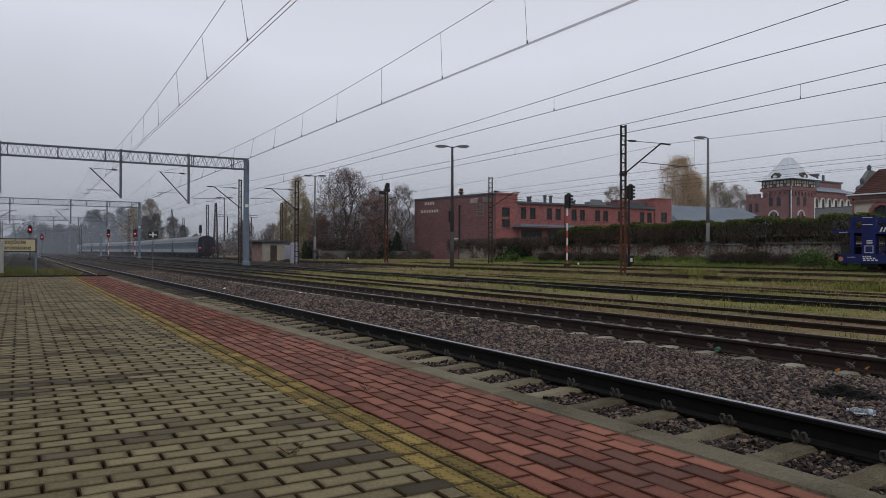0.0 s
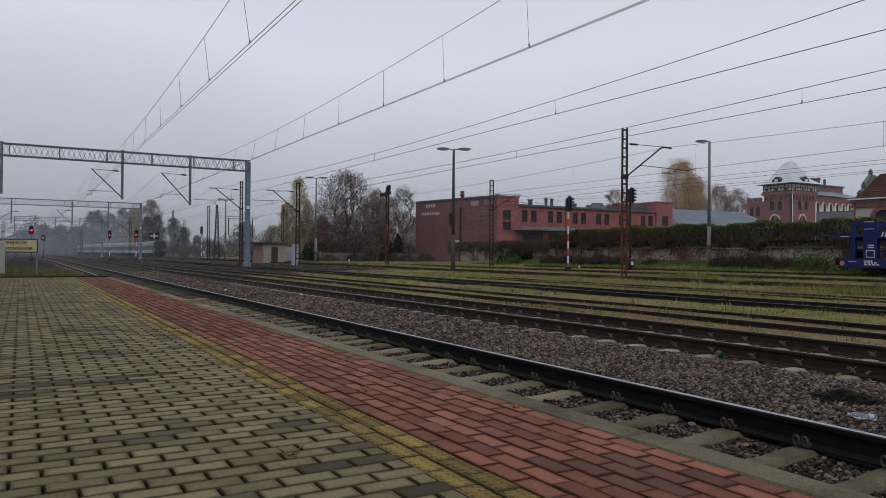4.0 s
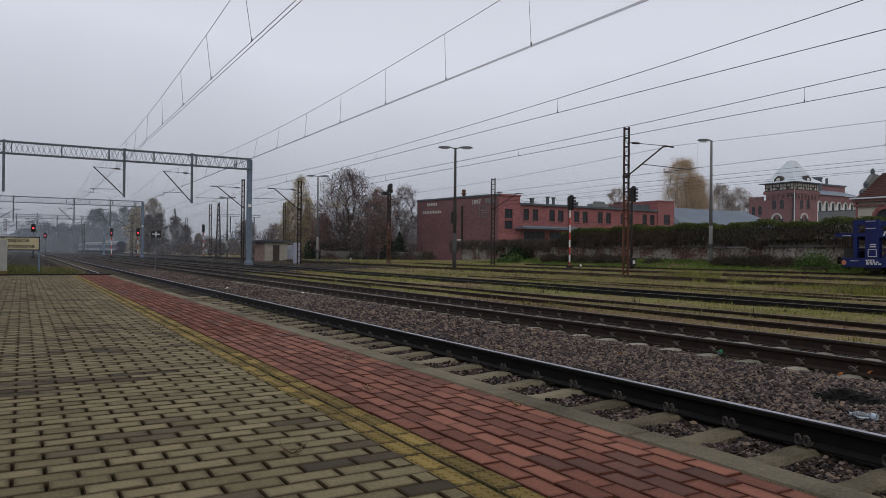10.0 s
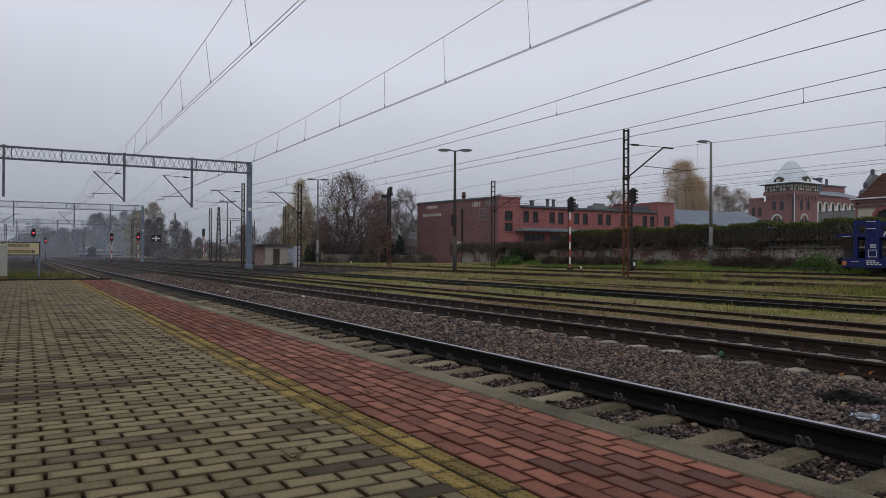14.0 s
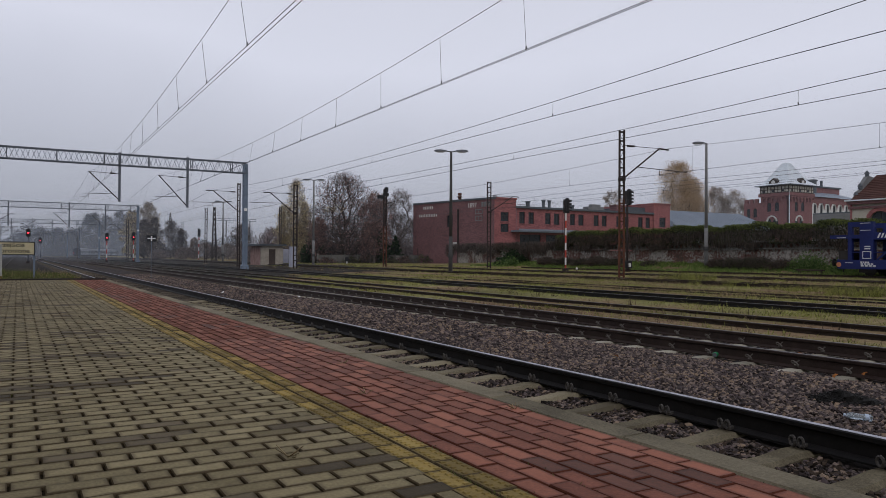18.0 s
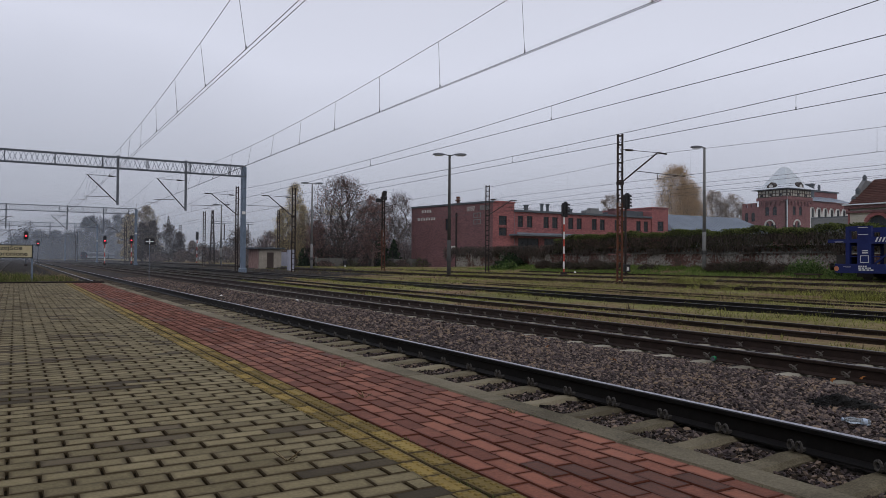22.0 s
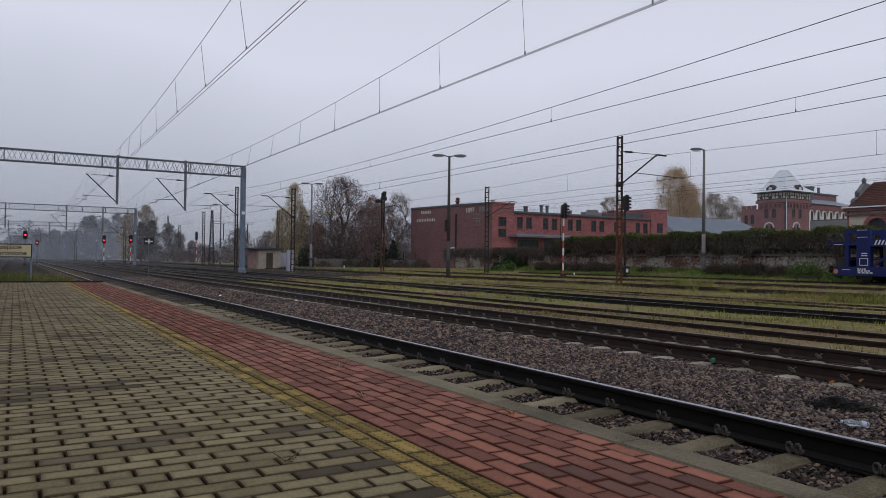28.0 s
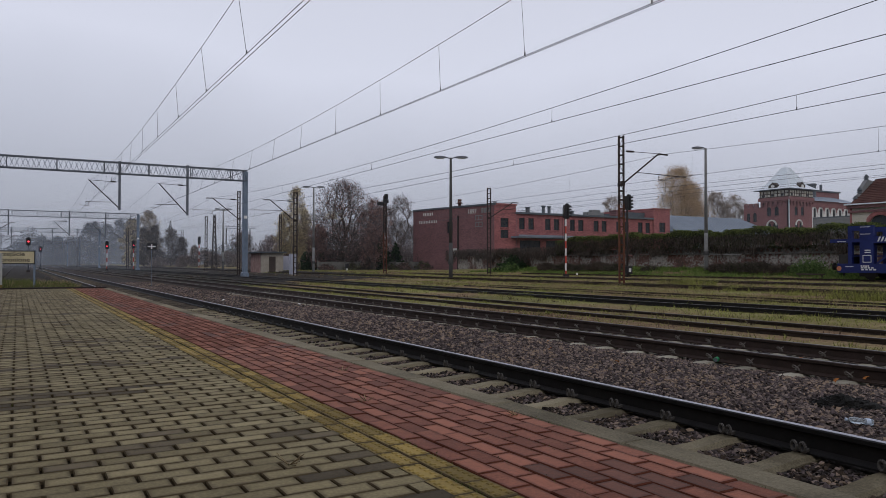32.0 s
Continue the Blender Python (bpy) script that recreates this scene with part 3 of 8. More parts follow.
def track(label, line, z, m_rail, shiny, spacing=0.6, first=0.0, singles=(0, 0), joined=(0, 0), clips=(0, 0), m_sleeper=None, start=None):
    t = thing("railway_track", (0, 0, z), label, "railway track", kind="structure")
    for side in (-0.7535, 0.7535):
        g, top = rail_geo(line, side)
        r = part("rail", g, m_rail, t)
        if shiny:
            part("running_surface", top, shiny, r, "bright worn running surface")
    if start is None:
        return t
    x = line[0][0]
    k0, k1 = singles
    for k in range(k0, k1):
        s = part("sleeper", m_sleeper or SLEEPER, None, t, at=Matrix.Translation((x, start + k * spacing, 0)) @ Matrix.Rotation(random.uniform(-0.012, 0.012), 4, "Z"))
        if clips[0] <= k < clips[1]:
            for side in (-1, 1):
                for inner in (-1, 1):
                    part("rail_clip", SPRING_CLIP if m_sleeper else CLIP, None, s, at=Matrix.Translation((side * 0.7535 + inner * 0.105, 0, 0)) @ Matrix.Rotation(0 if inner > 0 else math.pi, 4, "Z"))
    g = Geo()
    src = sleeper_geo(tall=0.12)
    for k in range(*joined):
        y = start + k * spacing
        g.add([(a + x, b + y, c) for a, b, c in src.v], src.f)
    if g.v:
        # joined sleepers get the concrete colour darkened for the shaded gaps
        ob = part("far_sleepers", g, M_SLEEPERSHADED, t)
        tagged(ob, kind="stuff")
    return t


track("near main track with black rails on pale concrete sleepers", straight(3.93, -8, 420), 0.0, M_RAIL, M_RAILTOP, 0.5876, 0.0, (-24, 26), (26, 260), (-10, 26), start=6.535)
track("second main track with dark rails on half-buried concrete sleepers", straight(8.733, -8, 420), 0.0, M_RAILBROWN, M_DULLTOP, 0.625, 0.0, (-23, 40), (40, 240), (-8, 40), SLEEPER_PALE, start=7.102)
track("outer track past the platform's end", straight(-1.75, 48, 420), 0.04, M_RUSTRAIL, M_RUSTRAIL)
track("outer track in dark cinders", straight(-6.6, 50, 420), 0.04, M_RUSTRAIL, M_RUSTRAIL)
track("rusty siding sunk in weeds beside the main line", straight(12.83, -8, 300), -0.1, M_RUSTRAIL, M_DULLTOP)
track("siding with dark rails in brown grass", straight(16.6, -8, 300), 0.0, M_RAIL, M_DULLTOP)
track("overgrown siding with rusty rails", straight(21.5, 2, 33), -0.07, M_RUSTRAIL, None)
track("rusty siding before the hedge wall", straight(38.0, -8, 180), 0.0, M_RUSTRAIL, M_DULLTOP)
track("siding under the parked wagon in grass", straight(45.4, -20, 60), 0.1, M_RUSTRAIL, None)

# the departing train's line: straight at first, then over to the left and away in a bend to the right
BEND = ((-10, 29.0), (60, 28.7), (131, 28.5), (172, 28.8), (203, 28.5), (226, 28.2), (250, 27.2), (276, 24.8), (302, 22.4), (325, 21.5), (347, 21.8), (372, 24.3), (398, 29.1), (412, 32.6), (440, 40.9), (482, 57.0), (535, 82.0), (620, 128.0), (800, 230.0))


def bend_line():
    ys = np.arange(-10, 800, 2.0)
    xs = np.interp(ys, [a for a, _ in BEND], [b for _, b in BEND])
    k = np.exp(-0.5 * (np.arange(-12, 13) * 2.0 / 7.0) ** 2)
    k /= k.sum()
    xs = np.convolve(np.pad(xs, 12, mode="edge"), k, mode="valid")
    return xs, ys


BEND_X, BEND_Y = bend_line()
BEND_S = np.concatenate([[0], np.cumsum(np.hypot(np.diff(BEND_X), np.diff(BEND_Y)))])
track("curving track of the departing train", [(float(x), float(y)) for x, y in zip(BEND_X[::4], BEND_Y[::4])], 0.0, M_RUSTRAIL, M_RUSTRAIL)


# ---- platform ----
def paver(lx, ly, h=0.045, c=0.004):
    return Geo().box(-lx / 2, -ly / 2, -h, lx / 2, ly / 2, 0, c)


def studded(lx, ly):
    g = paver(lx, ly)
    for i in range(2):
        for j in range(5):
            x, y = -lx / 4 + i * lx / 2, (-0.4 + j * 0.2) * ly
            a, b = 0.011, 0.007
            g.add([(x - a, y - a, 0), (x + a, y - a, 0), (x + a, y + a, 0), (x - a, y + a, 0), (x - b, y - b, 0.004), (x + b, y - b, 0.004), (x + b, y + b, 0.004), (x - b, y + b, 0.004)],
                  [(4, 5, 6, 7), (0, 1, 5, 4), (1, 2, 6, 5), (2, 3, 7, 6), (3, 0, 4, 7)])
    return g


STAINED = ((2.305, 0.5, 0.7), (2.505, 0.9, 1.25), (2.605, 1.1, 1.3), (2.705, 0.98, 1.3), (3.105, 0.05, 0.25), (3.105, 1.0, 1.2), (3.205, 0.4, 0.6), (3.205, 1.05, 1.2), (3.305, 0.3, 0.6), (3.505, 0.4, 0.6),
           (4.505, -0.6, 0.35), (4.605, -0.3, 0.2), (4.705, 0.3, 0.75), (4.805, -0.3, 0.6), (4.905, -0.4, 0.3), (5.205, -0.3, 0.1))


def build_platform():
    plat = thing("platform", (0, 0, 0), "low station platform paved with grey, yellow and red blocks", "platform", kind="structure")
    base = Geo().box(-9, -12, -0.2, EDGE_KERB, PLAT_END, PLAT - 0.016)
    part("bedding", base, M_JOINT, plat, "dark mossy sand in the joints")
    part("plain_paving", Geo().box(-9, -12, PLAT - 0.011, -3.2, PLAT_END, PLAT), M_PLATFORM, plat)
    part("plain_paving", Geo().box(-3.2, -12, PLAT - 0.0115, EDGE_KERB, -5.0, PLAT), M_PLATFORM, plat)
    rng = random.Random(11)

    def lay(name, geo, m_near, m_far, spots, near_y, m_edge=M_EDGE):
        me = geo.mesh(name)
        me.materials.append(m_near)
        me.materials.append(m_edge)
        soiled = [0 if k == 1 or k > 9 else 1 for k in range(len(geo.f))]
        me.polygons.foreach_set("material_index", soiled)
        copies = 0
        rest = Geo()
        for x, y, tilt in spots:
            z = PLAT + rng.uniform(-0.003, 0.002)
            if 0.9 < y < near_y and x > -1.15:
                part(name, me, None, plat, at=Matrix.Translation((x, y, z)) @ Euler((rng.uniform(-0.008, 0.008), rng.uniform(-0.008, 0.008), tilt)).to_matrix().to_4x4())
            else:
                rest.add([(a + x, b + y, c + z) for a, b, c in geo.v], geo.f)
                copies += 1
        if rest.v:
            far = part("far_" + name + "s", rest, m_far, plat)
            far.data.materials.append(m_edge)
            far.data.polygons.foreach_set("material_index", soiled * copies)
            local = [c for face in geo.f for k in face for c in geo.v[k][:2]]
            far.data.uv_layers.new(name="block").data.foreach_set("uv", local * copies)
            tagged(far, kind="stuff")

    full, dark, halves = [], [], []
    r = -76
    while True:
        y = 2.7054 + r * 0.1
        if y > PLAT_END - 0.06:
            break
        x = 0.0678 + (0.1 if r % 2 else 0.0) - 3.2
        while x < EDGE_GREY:
            a, b = x, min(x + 0.2, EDGE_GREY + 0.002)
            if b - a > 0.17:
                v = 0.5 * noise.noise((a * 0.7 + 7, y * 2.2, 3.0)) + 0.62 * rng.random()
                stained = any(abs(y - q) < 0.05 and lo < a + 0.1 < hi for q, lo, hi in STAINED)
                (dark if stained or v > (0.72 if y < 4.3 else 0.58) else full).append((a + 0.1, y, rng.uniform(-0.006, 0.006)))
            elif b - a > 0.04:
                halves.append((a, b, y))
            x += 0.2
        r += 1
    lay("paver", paver(0.191, 0.0968, c=0.0042), M_GREY, M_GREY_FAR, full, 4.7)
    lay("dark_paver", paver(0.191, 0.0968, c=0.0042), M_DARKPAV, M_DARKPAV_FAR, dark, 7.0)
    cut = Geo()
    for a, b, y in halves:
        cut.box(a + 0.007, y - 0.048, PLAT - 0.045, b - 0.002, y + 0.048, PLAT, 0.0045)
    cuts = part("cut_pavers", cut, M_GREY_FAR, plat)
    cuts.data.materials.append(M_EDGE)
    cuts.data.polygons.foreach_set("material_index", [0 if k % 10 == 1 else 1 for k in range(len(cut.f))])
    tagged(cuts, kind="stuff")
    yel = []
    for col, x in enumerate((1.2965, 1.4035)):
        y = -4.83 + 0.1 * col
        while y < PLAT_END - 0.1:
            yel.append((x, y, rng.uniform(-0.006, 0.006)))
            y += 0.2
    lay("tactile_paver", studded(0.1, 0.194), M_YEL, M_YEL_FAR, yel, 13.0)
    red, purple = [], []
    for col in range(8):
        x = EDGE_RED + 0.0971 * (col + 0.5)
        y = -4.865 + (0.1 if col % 2 else 0) - (0.03 if col == 7 else 0)
        while y < PLAT_END - 0.1:
            v = 0.6 * noise.noise((x * 1.6 + 3, y * 0.8, 6.0)) + 0.5 * rng.random()
            (purple if v > 0.56 else red).append((x, y, rng.uniform(-0.005, 0.005)))
            y += 0.2
    lay("red_paver", paver(0.0935, 0.1965, c=0.0045), M_RED, M_RED_FAR, red, 6.8, M_REDEDGE)
    lay("dark_red_paver", paver(0.0935, 0.1965, c=0.0045), M_PURPLE, M_PURPLE_FAR, purple, 9.0, M_REDEDGE)
    kerb = Geo().box(-0.086, -0.4985, -0.3, 0.086, 0.4985, 0.002, 0.012).mesh("kerb_stone")
    kerb.materials.append(M_CONC)
    for k in range(30):
        part("kerb_stone", kerb, None, plat, at=Matrix.Translation((2.325 + rng.uniform(-0.004, 0.004), -5.2 + k * 1.0, PLAT + rng.uniform(-0.006, 0.003))))
    part("platform_wall", Geo().box(2.236, -12, -0.3, 2.35, PLAT_END, 0.22), M_CONC, plat)
    part("end_rail", Geo().box(-9, PLAT_END, 0.1, 2.36, PLAT_END + 0.11, PLAT + 0.045, 0.01), M_DARKSTEEL, plat, "dark rusted rail closing the platform's end")


build_platform()

# ---- catenary portals over the main tracks ----
PORTAL_STEP = 64.5


def box_truss(parent, x0, x1, z0, z1, depth, pitch, m):
    for y in (-depth / 2, depth / 2):
        for z in (z0, z1):
            part("chord", Geo().beam((x0, y, z), (x1, y, z), 0.08, 0.08), m, parent)
        web = Geo()
        n = max(2, int(round((x1 - x0) / pitch)))
        for k in range(n):
            a, b = x0 + (x1 - x0) * k / n, x0 + (x1 - x0) * (k + 1) / n
            c = (a + b) / 2
            if y < 0:
                web.beam((a, y, z0), (c, y, z1), 0.045, 0.03).beam((c, y + 0.02, z1), (b, y + 0.02, z0), 0.045, 0.03)
            else:
                web.beam((a, y, z1), (c, y, z0), 0.045, 0.03).beam((c, y + 0.02, z0), (b, y + 0.02, z1), 0.045, 0.03)
        tagged(part("lattice_web", web, m, parent), kind="stuff")
    posts = Geo()
    k = x0
    while k < x1:
        posts.beam((k, -depth / 2, z0), (k, -depth / 2, z1), 0.06)
        posts.beam((k, depth / 2, z0), (k, depth / 2, z1), 0.06)
        posts.beam((k, -depth / 2, z0), (k, depth / 2, z0), 0.05)
        posts.beam((k, -depth / 2, z1), (k, depth / 2, z1), 0.05)
        k += 3.3
    tagged(part("frame_stay", posts, m, parent), kind="stuff")


def cantilever(parent, x, z_foot, reach, z_top, z_arm, m, at=None, past=1.14, steady=1.28):
    """A registration arm from a post at x, reaching sideways, with insulators."""
    s = 1 if reach > 0 else -1
    tip = (x + reach, 0, z_top)
    arm = part("cantilever", Geo().tube((x, 0, z_foot), tip, 0.045, seg=6).tube(tip, (x + reach * past, 0, z_top - 0.02), 0.05, seg=6), m, parent, at=at)
    part("top_stay", Geo().tube((x, 0, z_top - 0.05), (x + reach, 0, z_top), 0.018, seg=5), m, parent, at=at)
    part("insulator", Geo().tube((x + reach * 0.12, 0, z_top - 0.05), (x + reach * 0.3, 0, z_top - 0.03), 0.06, seg=8), M_DARKSTEEL, parent, at=at)
    a = (z_arm - z_foot) / (z_top - z_foot)
    st = Geo().tube((x + reach * a, 0, z_arm), (x + reach * steady, 0, z_arm - 0.05), 0.022, seg=5)
    st.tube((x + reach * 1.0, 0, z_arm - 0.08), (x + reach * 1.0, 0, z_arm - 0.38), 0.016, seg=5)
    st.tube((x + reach * 1.0, 0, z_arm - 0.36), (x + reach * 1.3, 0, z_arm - 0.30), 0.014, seg=5)
    part("steady_arm", st, m, parent, at=at)
    return arm


def portal():
    p = thing("catenary_portal", (0, 62.5, 0), "galvanised lattice portal carrying the overhead lines across the tracks", "catenary portal", "portals over the main tracks")
    col = part("column", Geo().box(16.78, -0.24, -0.3, 17.0, 0.24, 9.2, 0.02), M_BLUESTEEL, p, "blue-grey painted steel column")
    part("flange", Geo().box(16.72, -0.28, -0.3, 16.78, 0.28, 9.15).box(17.0, -0.28, -0.3, 17.06, 0.28, 9.15), M_BLUESTEEL, col)
    lattice = Geo()
    for k in range(10):
        lattice.beam((16.70, -0.2, 0.5 + k * 0.85), (16.70, 0.2, 0.9 + k * 0.85), 0.05, 0.02)
    tagged(part("lacing", lattice, M_BLUESTEEL, col), kind="stuff")
    part("footing", Geo().box(16.62, -0.34, -0.4, 17.16, 0.34, 0.5, 0.1), M_BLUESTEEL, p)
    part("notice_plate", Geo().box(16.72, -0.29, 5.1, 17.0, -0.285, 5.35), M_WHITE, col, "small white plate")
    part("column", Geo().box(-14.2, -0.24, -0.3, -13.9, 0.24, 9.2, 0.02), M_BLUESTEEL, p)
    box_truss(p, -14.0, 17.0, 8.37, 9.25, 0.62, 0.72, M_GALV)
    for x, foot in ((6.87, 5.45), (12.02, 5.2), (-1.28, 5.5), (-7.0, 5.5)):
        part("drop_post", Geo().box(x - 0.09, -0.45, foot, x + 0.09, -0.33, 9.35).box(x - 0.12, -0.48, 8.25, x + 0.12, -0.32, 8.45), M_GALV, p)
        if x > 0:
            cantilever(p, x, foot + 0.2, -2.15, 7.76, 6.1, M_DARKSTEEL, past=1.02, steady=1.12)
    return p


PORTAL = portal()
for k in range(1, 5):
    copy_thing(PORTAL, pose(0, 62.5 + PORTAL_STEP * k, 0))


# ---- overhead wires ----
def wire_run(x_line, z_contact, z_mid, z_post, y_posts, label, step=3.75, r=0.0072, twin=0.0, first=2.5, hung=None):
    """One overhead line: contact wire, sagging messenger and droppers. x_line gives its place across the tracks at each post."""
    run = thing("overhead_line", (0, 0, 0), label, "overhead line", "overhead lines")
    con, mes = Geo(), Geo()
    hung = hung or x_line
    for (ya, yb), (xa, xb), (ma, mb) in zip(zip(y_posts, y_posts[1:]), zip(x_line, x_line[1:]), zip(hung, hung[1:])):
        ks = [k / 16 for k in range(17)]
        pc = [(xa + (xb - xa) * k, ya + (yb - ya) * k, z_contact) for k in ks]
        pm = [(ma + (mb - ma) * k, ya + (yb - ya) * k, z_mid + (z_post - z_mid) * (2 * k - 1) ** 2) for k in ks]
        far = 1.0 + 0.6 * (ya > 120)
        for a, b in zip(pc, pc[1:]):
            con.tube(a, b, r * far, seg=5, caps=False)
            if twin:
                con.tube((a[0] + twin, a[1], a[2]), (b[0] + twin, b[1], b[2]), r * far, seg=5, caps=False)
        for a, b in zip(pm, pm[1:]):
            mes.tube(a, b, r * far, seg=5, caps=False)
        n = int((yb - ya) / step)
        if ya < 125:
            for k in range(n):
                f = (first + k * step) / (yb - ya)
                if f > 0.97:
                    break
                x, y = xa + (xb - xa) * f, ya + (yb - ya) * f
                zm = z_mid + (z_post - z_mid) * (2 * f - 1) ** 2
                d = Geo().tube((x, y, z_contact), (ma + (mb - ma) * f + 0.004, y, zm), 0.0055, seg=4, caps=False)
                d.tube((x, y, z_contact - 0.01), (x, y, z_contact + 0.07), 0.016, seg=5)
                part("dropper", d, M_WIRE, run)
    part("contact_wire", con, M_WIRE, run)
    part("messenger_wire", mes, M_WIRE, run)
    return run


MAIN_POSTS = [-2.0 + PORTAL_STEP * k for k in range(-1, 6)]
wire_run([4.2, 3.9, 4.31, 3.75, 4.3, 3.8, 4.2], 5.6, 6.52, 7.75, MAIN_POSTS, "pair of dark overhead wires above the near main track", step=3.8, r=0.0072, twin=0.09, first=5.4, hung=[4.6, 3.5, 4.74, 4.1, 4.74, 4.2, 4.7])
wire_run([8.9, 8.97, 9.21, 8.6, 9.1, 8.6, 9.0], 5.6, 6.46, 7.75, MAIN_POSTS, "pair of dark overhead wires above the second main track", step=3.5, r=0.0075, twin=0.06, first=3.5, hung=[9.5, 8.72, 9.68, 9.0, 9.68, 9.0, 9.6])
wire_run([13.3, 13.3, 13.3, 13.1, 13.3], 5.38, 5.68, 6.47, [-65.0 + 62 * k for k in range(5)], "thin overhead wires above the weedy siding", step=12.4, first=7.0, r=0.009)
wire_run([17.3, 17.3, 17.3, 17.0, 17.2], 5.26, 5.52, 6.14, [-68.0 + 62 * k for k in range(5)], "thin overhead wires above the brown siding", step=12.4, first=5.0, r=0.0095)
wire_run([32.9, 32.9, 32.9, 33.2], 6.25, 7.12, 7.72, [-32.0, 30.1, 92.0, 150.0], "thin overhead wires held by the rusty lattice mast", step=10.3, first=8.6, r=0.01)
wire_run([38.6, 38.6, 38.4, 38.6], 6.2, 6.38, 6.62, [-20.0, 42.0, 104.0, 160.0], "thin overhead wires above the siding before the wall", step=16.0, first=8.0, r=0.01)
wire_run([45.4, 45.4, 45.4, 45.2], 6.56, 6.64, 6.78, [-20.0, 42.0, 104.0, 160.0], "thin overhead wires above the wagon's siding", step=30.0, first=14.0, r=0.009)


# ---- lattice masts ----
def lattice_mast(x, y, h, label, wide=0.42, z0=-0.1, rust_to=0.0, arm=None, m=None):
    m = m or M_DARKSTEEL
    turn = -math.atan2(x, y) * 0.9
    t = thing("lattice_mast", (x, y, 0), label, "catenary mast", "lattice masts in the yard", turn=turn)
    w = wide / 2
    for s in (-1, 1):
        def leg(a, b):
            return Geo().box(s * w - 0.055, -0.08, a, s * w + 0.055, 0.08, b)
        if rust_to:
            part("leg", leg(z0, rust_to), M_RUST, t, "orange-rusted lower leg")
            part("leg", leg(rust_to, h), m, t)
        else:
            part("leg", leg(z0, h), m, t)
    n = int((h - 0.4) / 0.5)
    for k in range(n + 1):
        z = 0.3 + k * (h - 0.4) / n
        mm = M_RUST if z < rust_to else m
        part("batten", Geo().box(-w, -0.06, z - 0.045, w, 0.06, z + 0.045), mm, t)
    lace = Geo()
    for k in range(n):
        a, b = 0.3 + k * (h - 0.4) / n, 0.3 + (k + 1) * (h - 0.4) / n
        s = 1 if k % 2 else -1
        lace.beam((-w * s, -0.085, a), (w * s, -0.085, b), 0.04, 0.02)
    tagged(part("lacing", lace, m, t), kind="stuff")
    part("footing", Geo().box(-w - 0.2, -0.3, -0.4, w + 0.2, 0.3, 0.06, 0.04), M_CONC, t)
    if arm:
        reach, foot, top, steady = arm
        part("bracket", Geo().box(-w - 0.08, -0.13, foot - 0.12, w + 0.08, 0.13, foot + 0.05), m, t)
        cantilever(t, math.copysign(w * 0.7, reach), foot, reach, top, steady, m, Matrix.Rotation(-turn, 4, "Z"), past=1.26, steady=1.8)
    return t


lattice_mast(29.4, 30.1, 8.5, "tall dark lattice mast with orange-rusted foot and a registration arm", 0.25, rust_to=4.6, arm=(2.9, 5.75, 7.7, 6.5))
lattice_mast(18.5, 70.7, 8.3, "slim brown lattice mast beside the blue portal column", 0.22, arm=(-2.4, 5.6, 7.48, 6.35))
lattice_mast(22.6, 66.0, 8.0, "dark lattice mast beside grey cabinets", 0.3, arm=(-2.35, 5.3, 7.15, 6.2))
lattice_mast(41.9, 61.9, 9.05, "black lattice mast in front of the brick brewery", 0.34, arm=(2.9, 5.95, 7.65, 6.9))
lattice_mast(29.7, 92.7, 7.7, "thin lattice mast behind the hut", 0.24)
lattice_mast(24.0, 110.0, 8.2, "far thin lattice mast beside the tracks", 0.3)
lattice_mast(18.1, 150.0, 8.0, "far dark lattice mast in the haze", 0.35, arm=(-2.4, 5.4, 7.0, 6.0))
lattice_mast(35.6, 190.0, 9.6, "far dark lattice mast in the haze", 0.5, arm=(-2.6, 6.6, 8.4, 7.3))
lattice_mast(14.0, 215.0, 8.0, "far dark lattice mast in the haze", 0.5)
lattice_mast(-3.5, 120.0, 7.5, "far dark lattice mast in the haze", 0.4, arm=(2.4, 5.4, 7.0, 6.0))
lattice_mast(-3.2, 175.0, 7.5, "far dark lattice mast in the haze", 0.4, arm=(2.4, 5.4, 7.0, 6.0))


def radio_tower(x, y, h, base, label):
    t = thing("lattice_tower", (x, y, 0), label, "lattice tower")
    for sx in (-1, 1):
        for sy in (-1, 1):
            part("leg", Geo().beam((sx * base, sy * base, -0.2), (sx * 0.12, sy * 0.12, h), 0.09), M_DARKSTEEL, t)
    g = Geo()
    n = int(h / 0.8)
    for k in range(n):
        a, b = k / n, (k + 1) / n
        wa, wb = base + (0.12 - base) * a, base + (0.12 - base) * b
        for s in (-1, 1):
            g.beam((-wa, s * wa, h * a), (wb, s * wb, h * b), 0.05)
            g.beam((s * wa, -wa, h * a), (s * wb, wb, h * b), 0.05)
            g.beam((wa, s * wa, h * a), (-wb, s * wb, h * b), 0.05)
            g.beam((-wa, s * wa, h * a), (wa, s * wa, h * a), 0.05)
    part("bracing", g, M_DARKSTEEL, t)
    return t


half = radio_tower(29.2, 127.5, 9.6, 0.42, "dark tapering lattice tower with a beam carrying wires")
part("beam", Geo().box(-0.4, -0.2, 2.68, 7.2, 0.2, 2.75).box(-0.4, -0.2, 3.02, 7.2, 0.2, 3.09), M_GALV, half, at=Matrix.Translation((0, 0, 4.6)))
for x in (2.0, 6.15):
    part("drop_post", Geo().box(x - 0.07, -0.1, -0.1, x + 0.07, 0.05, 2.8), M_DARKSTEEL, half, at=Matrix.Translation((0, 0, 4.5)))
part("strut", Geo().beam((0.2, 0, 3.6), (2.0, 0, 4.8), 0.09).beam((4.2, 0, 3.9), (6.1, 0, 4.9), 0.09), M_DARKSTEEL, half)
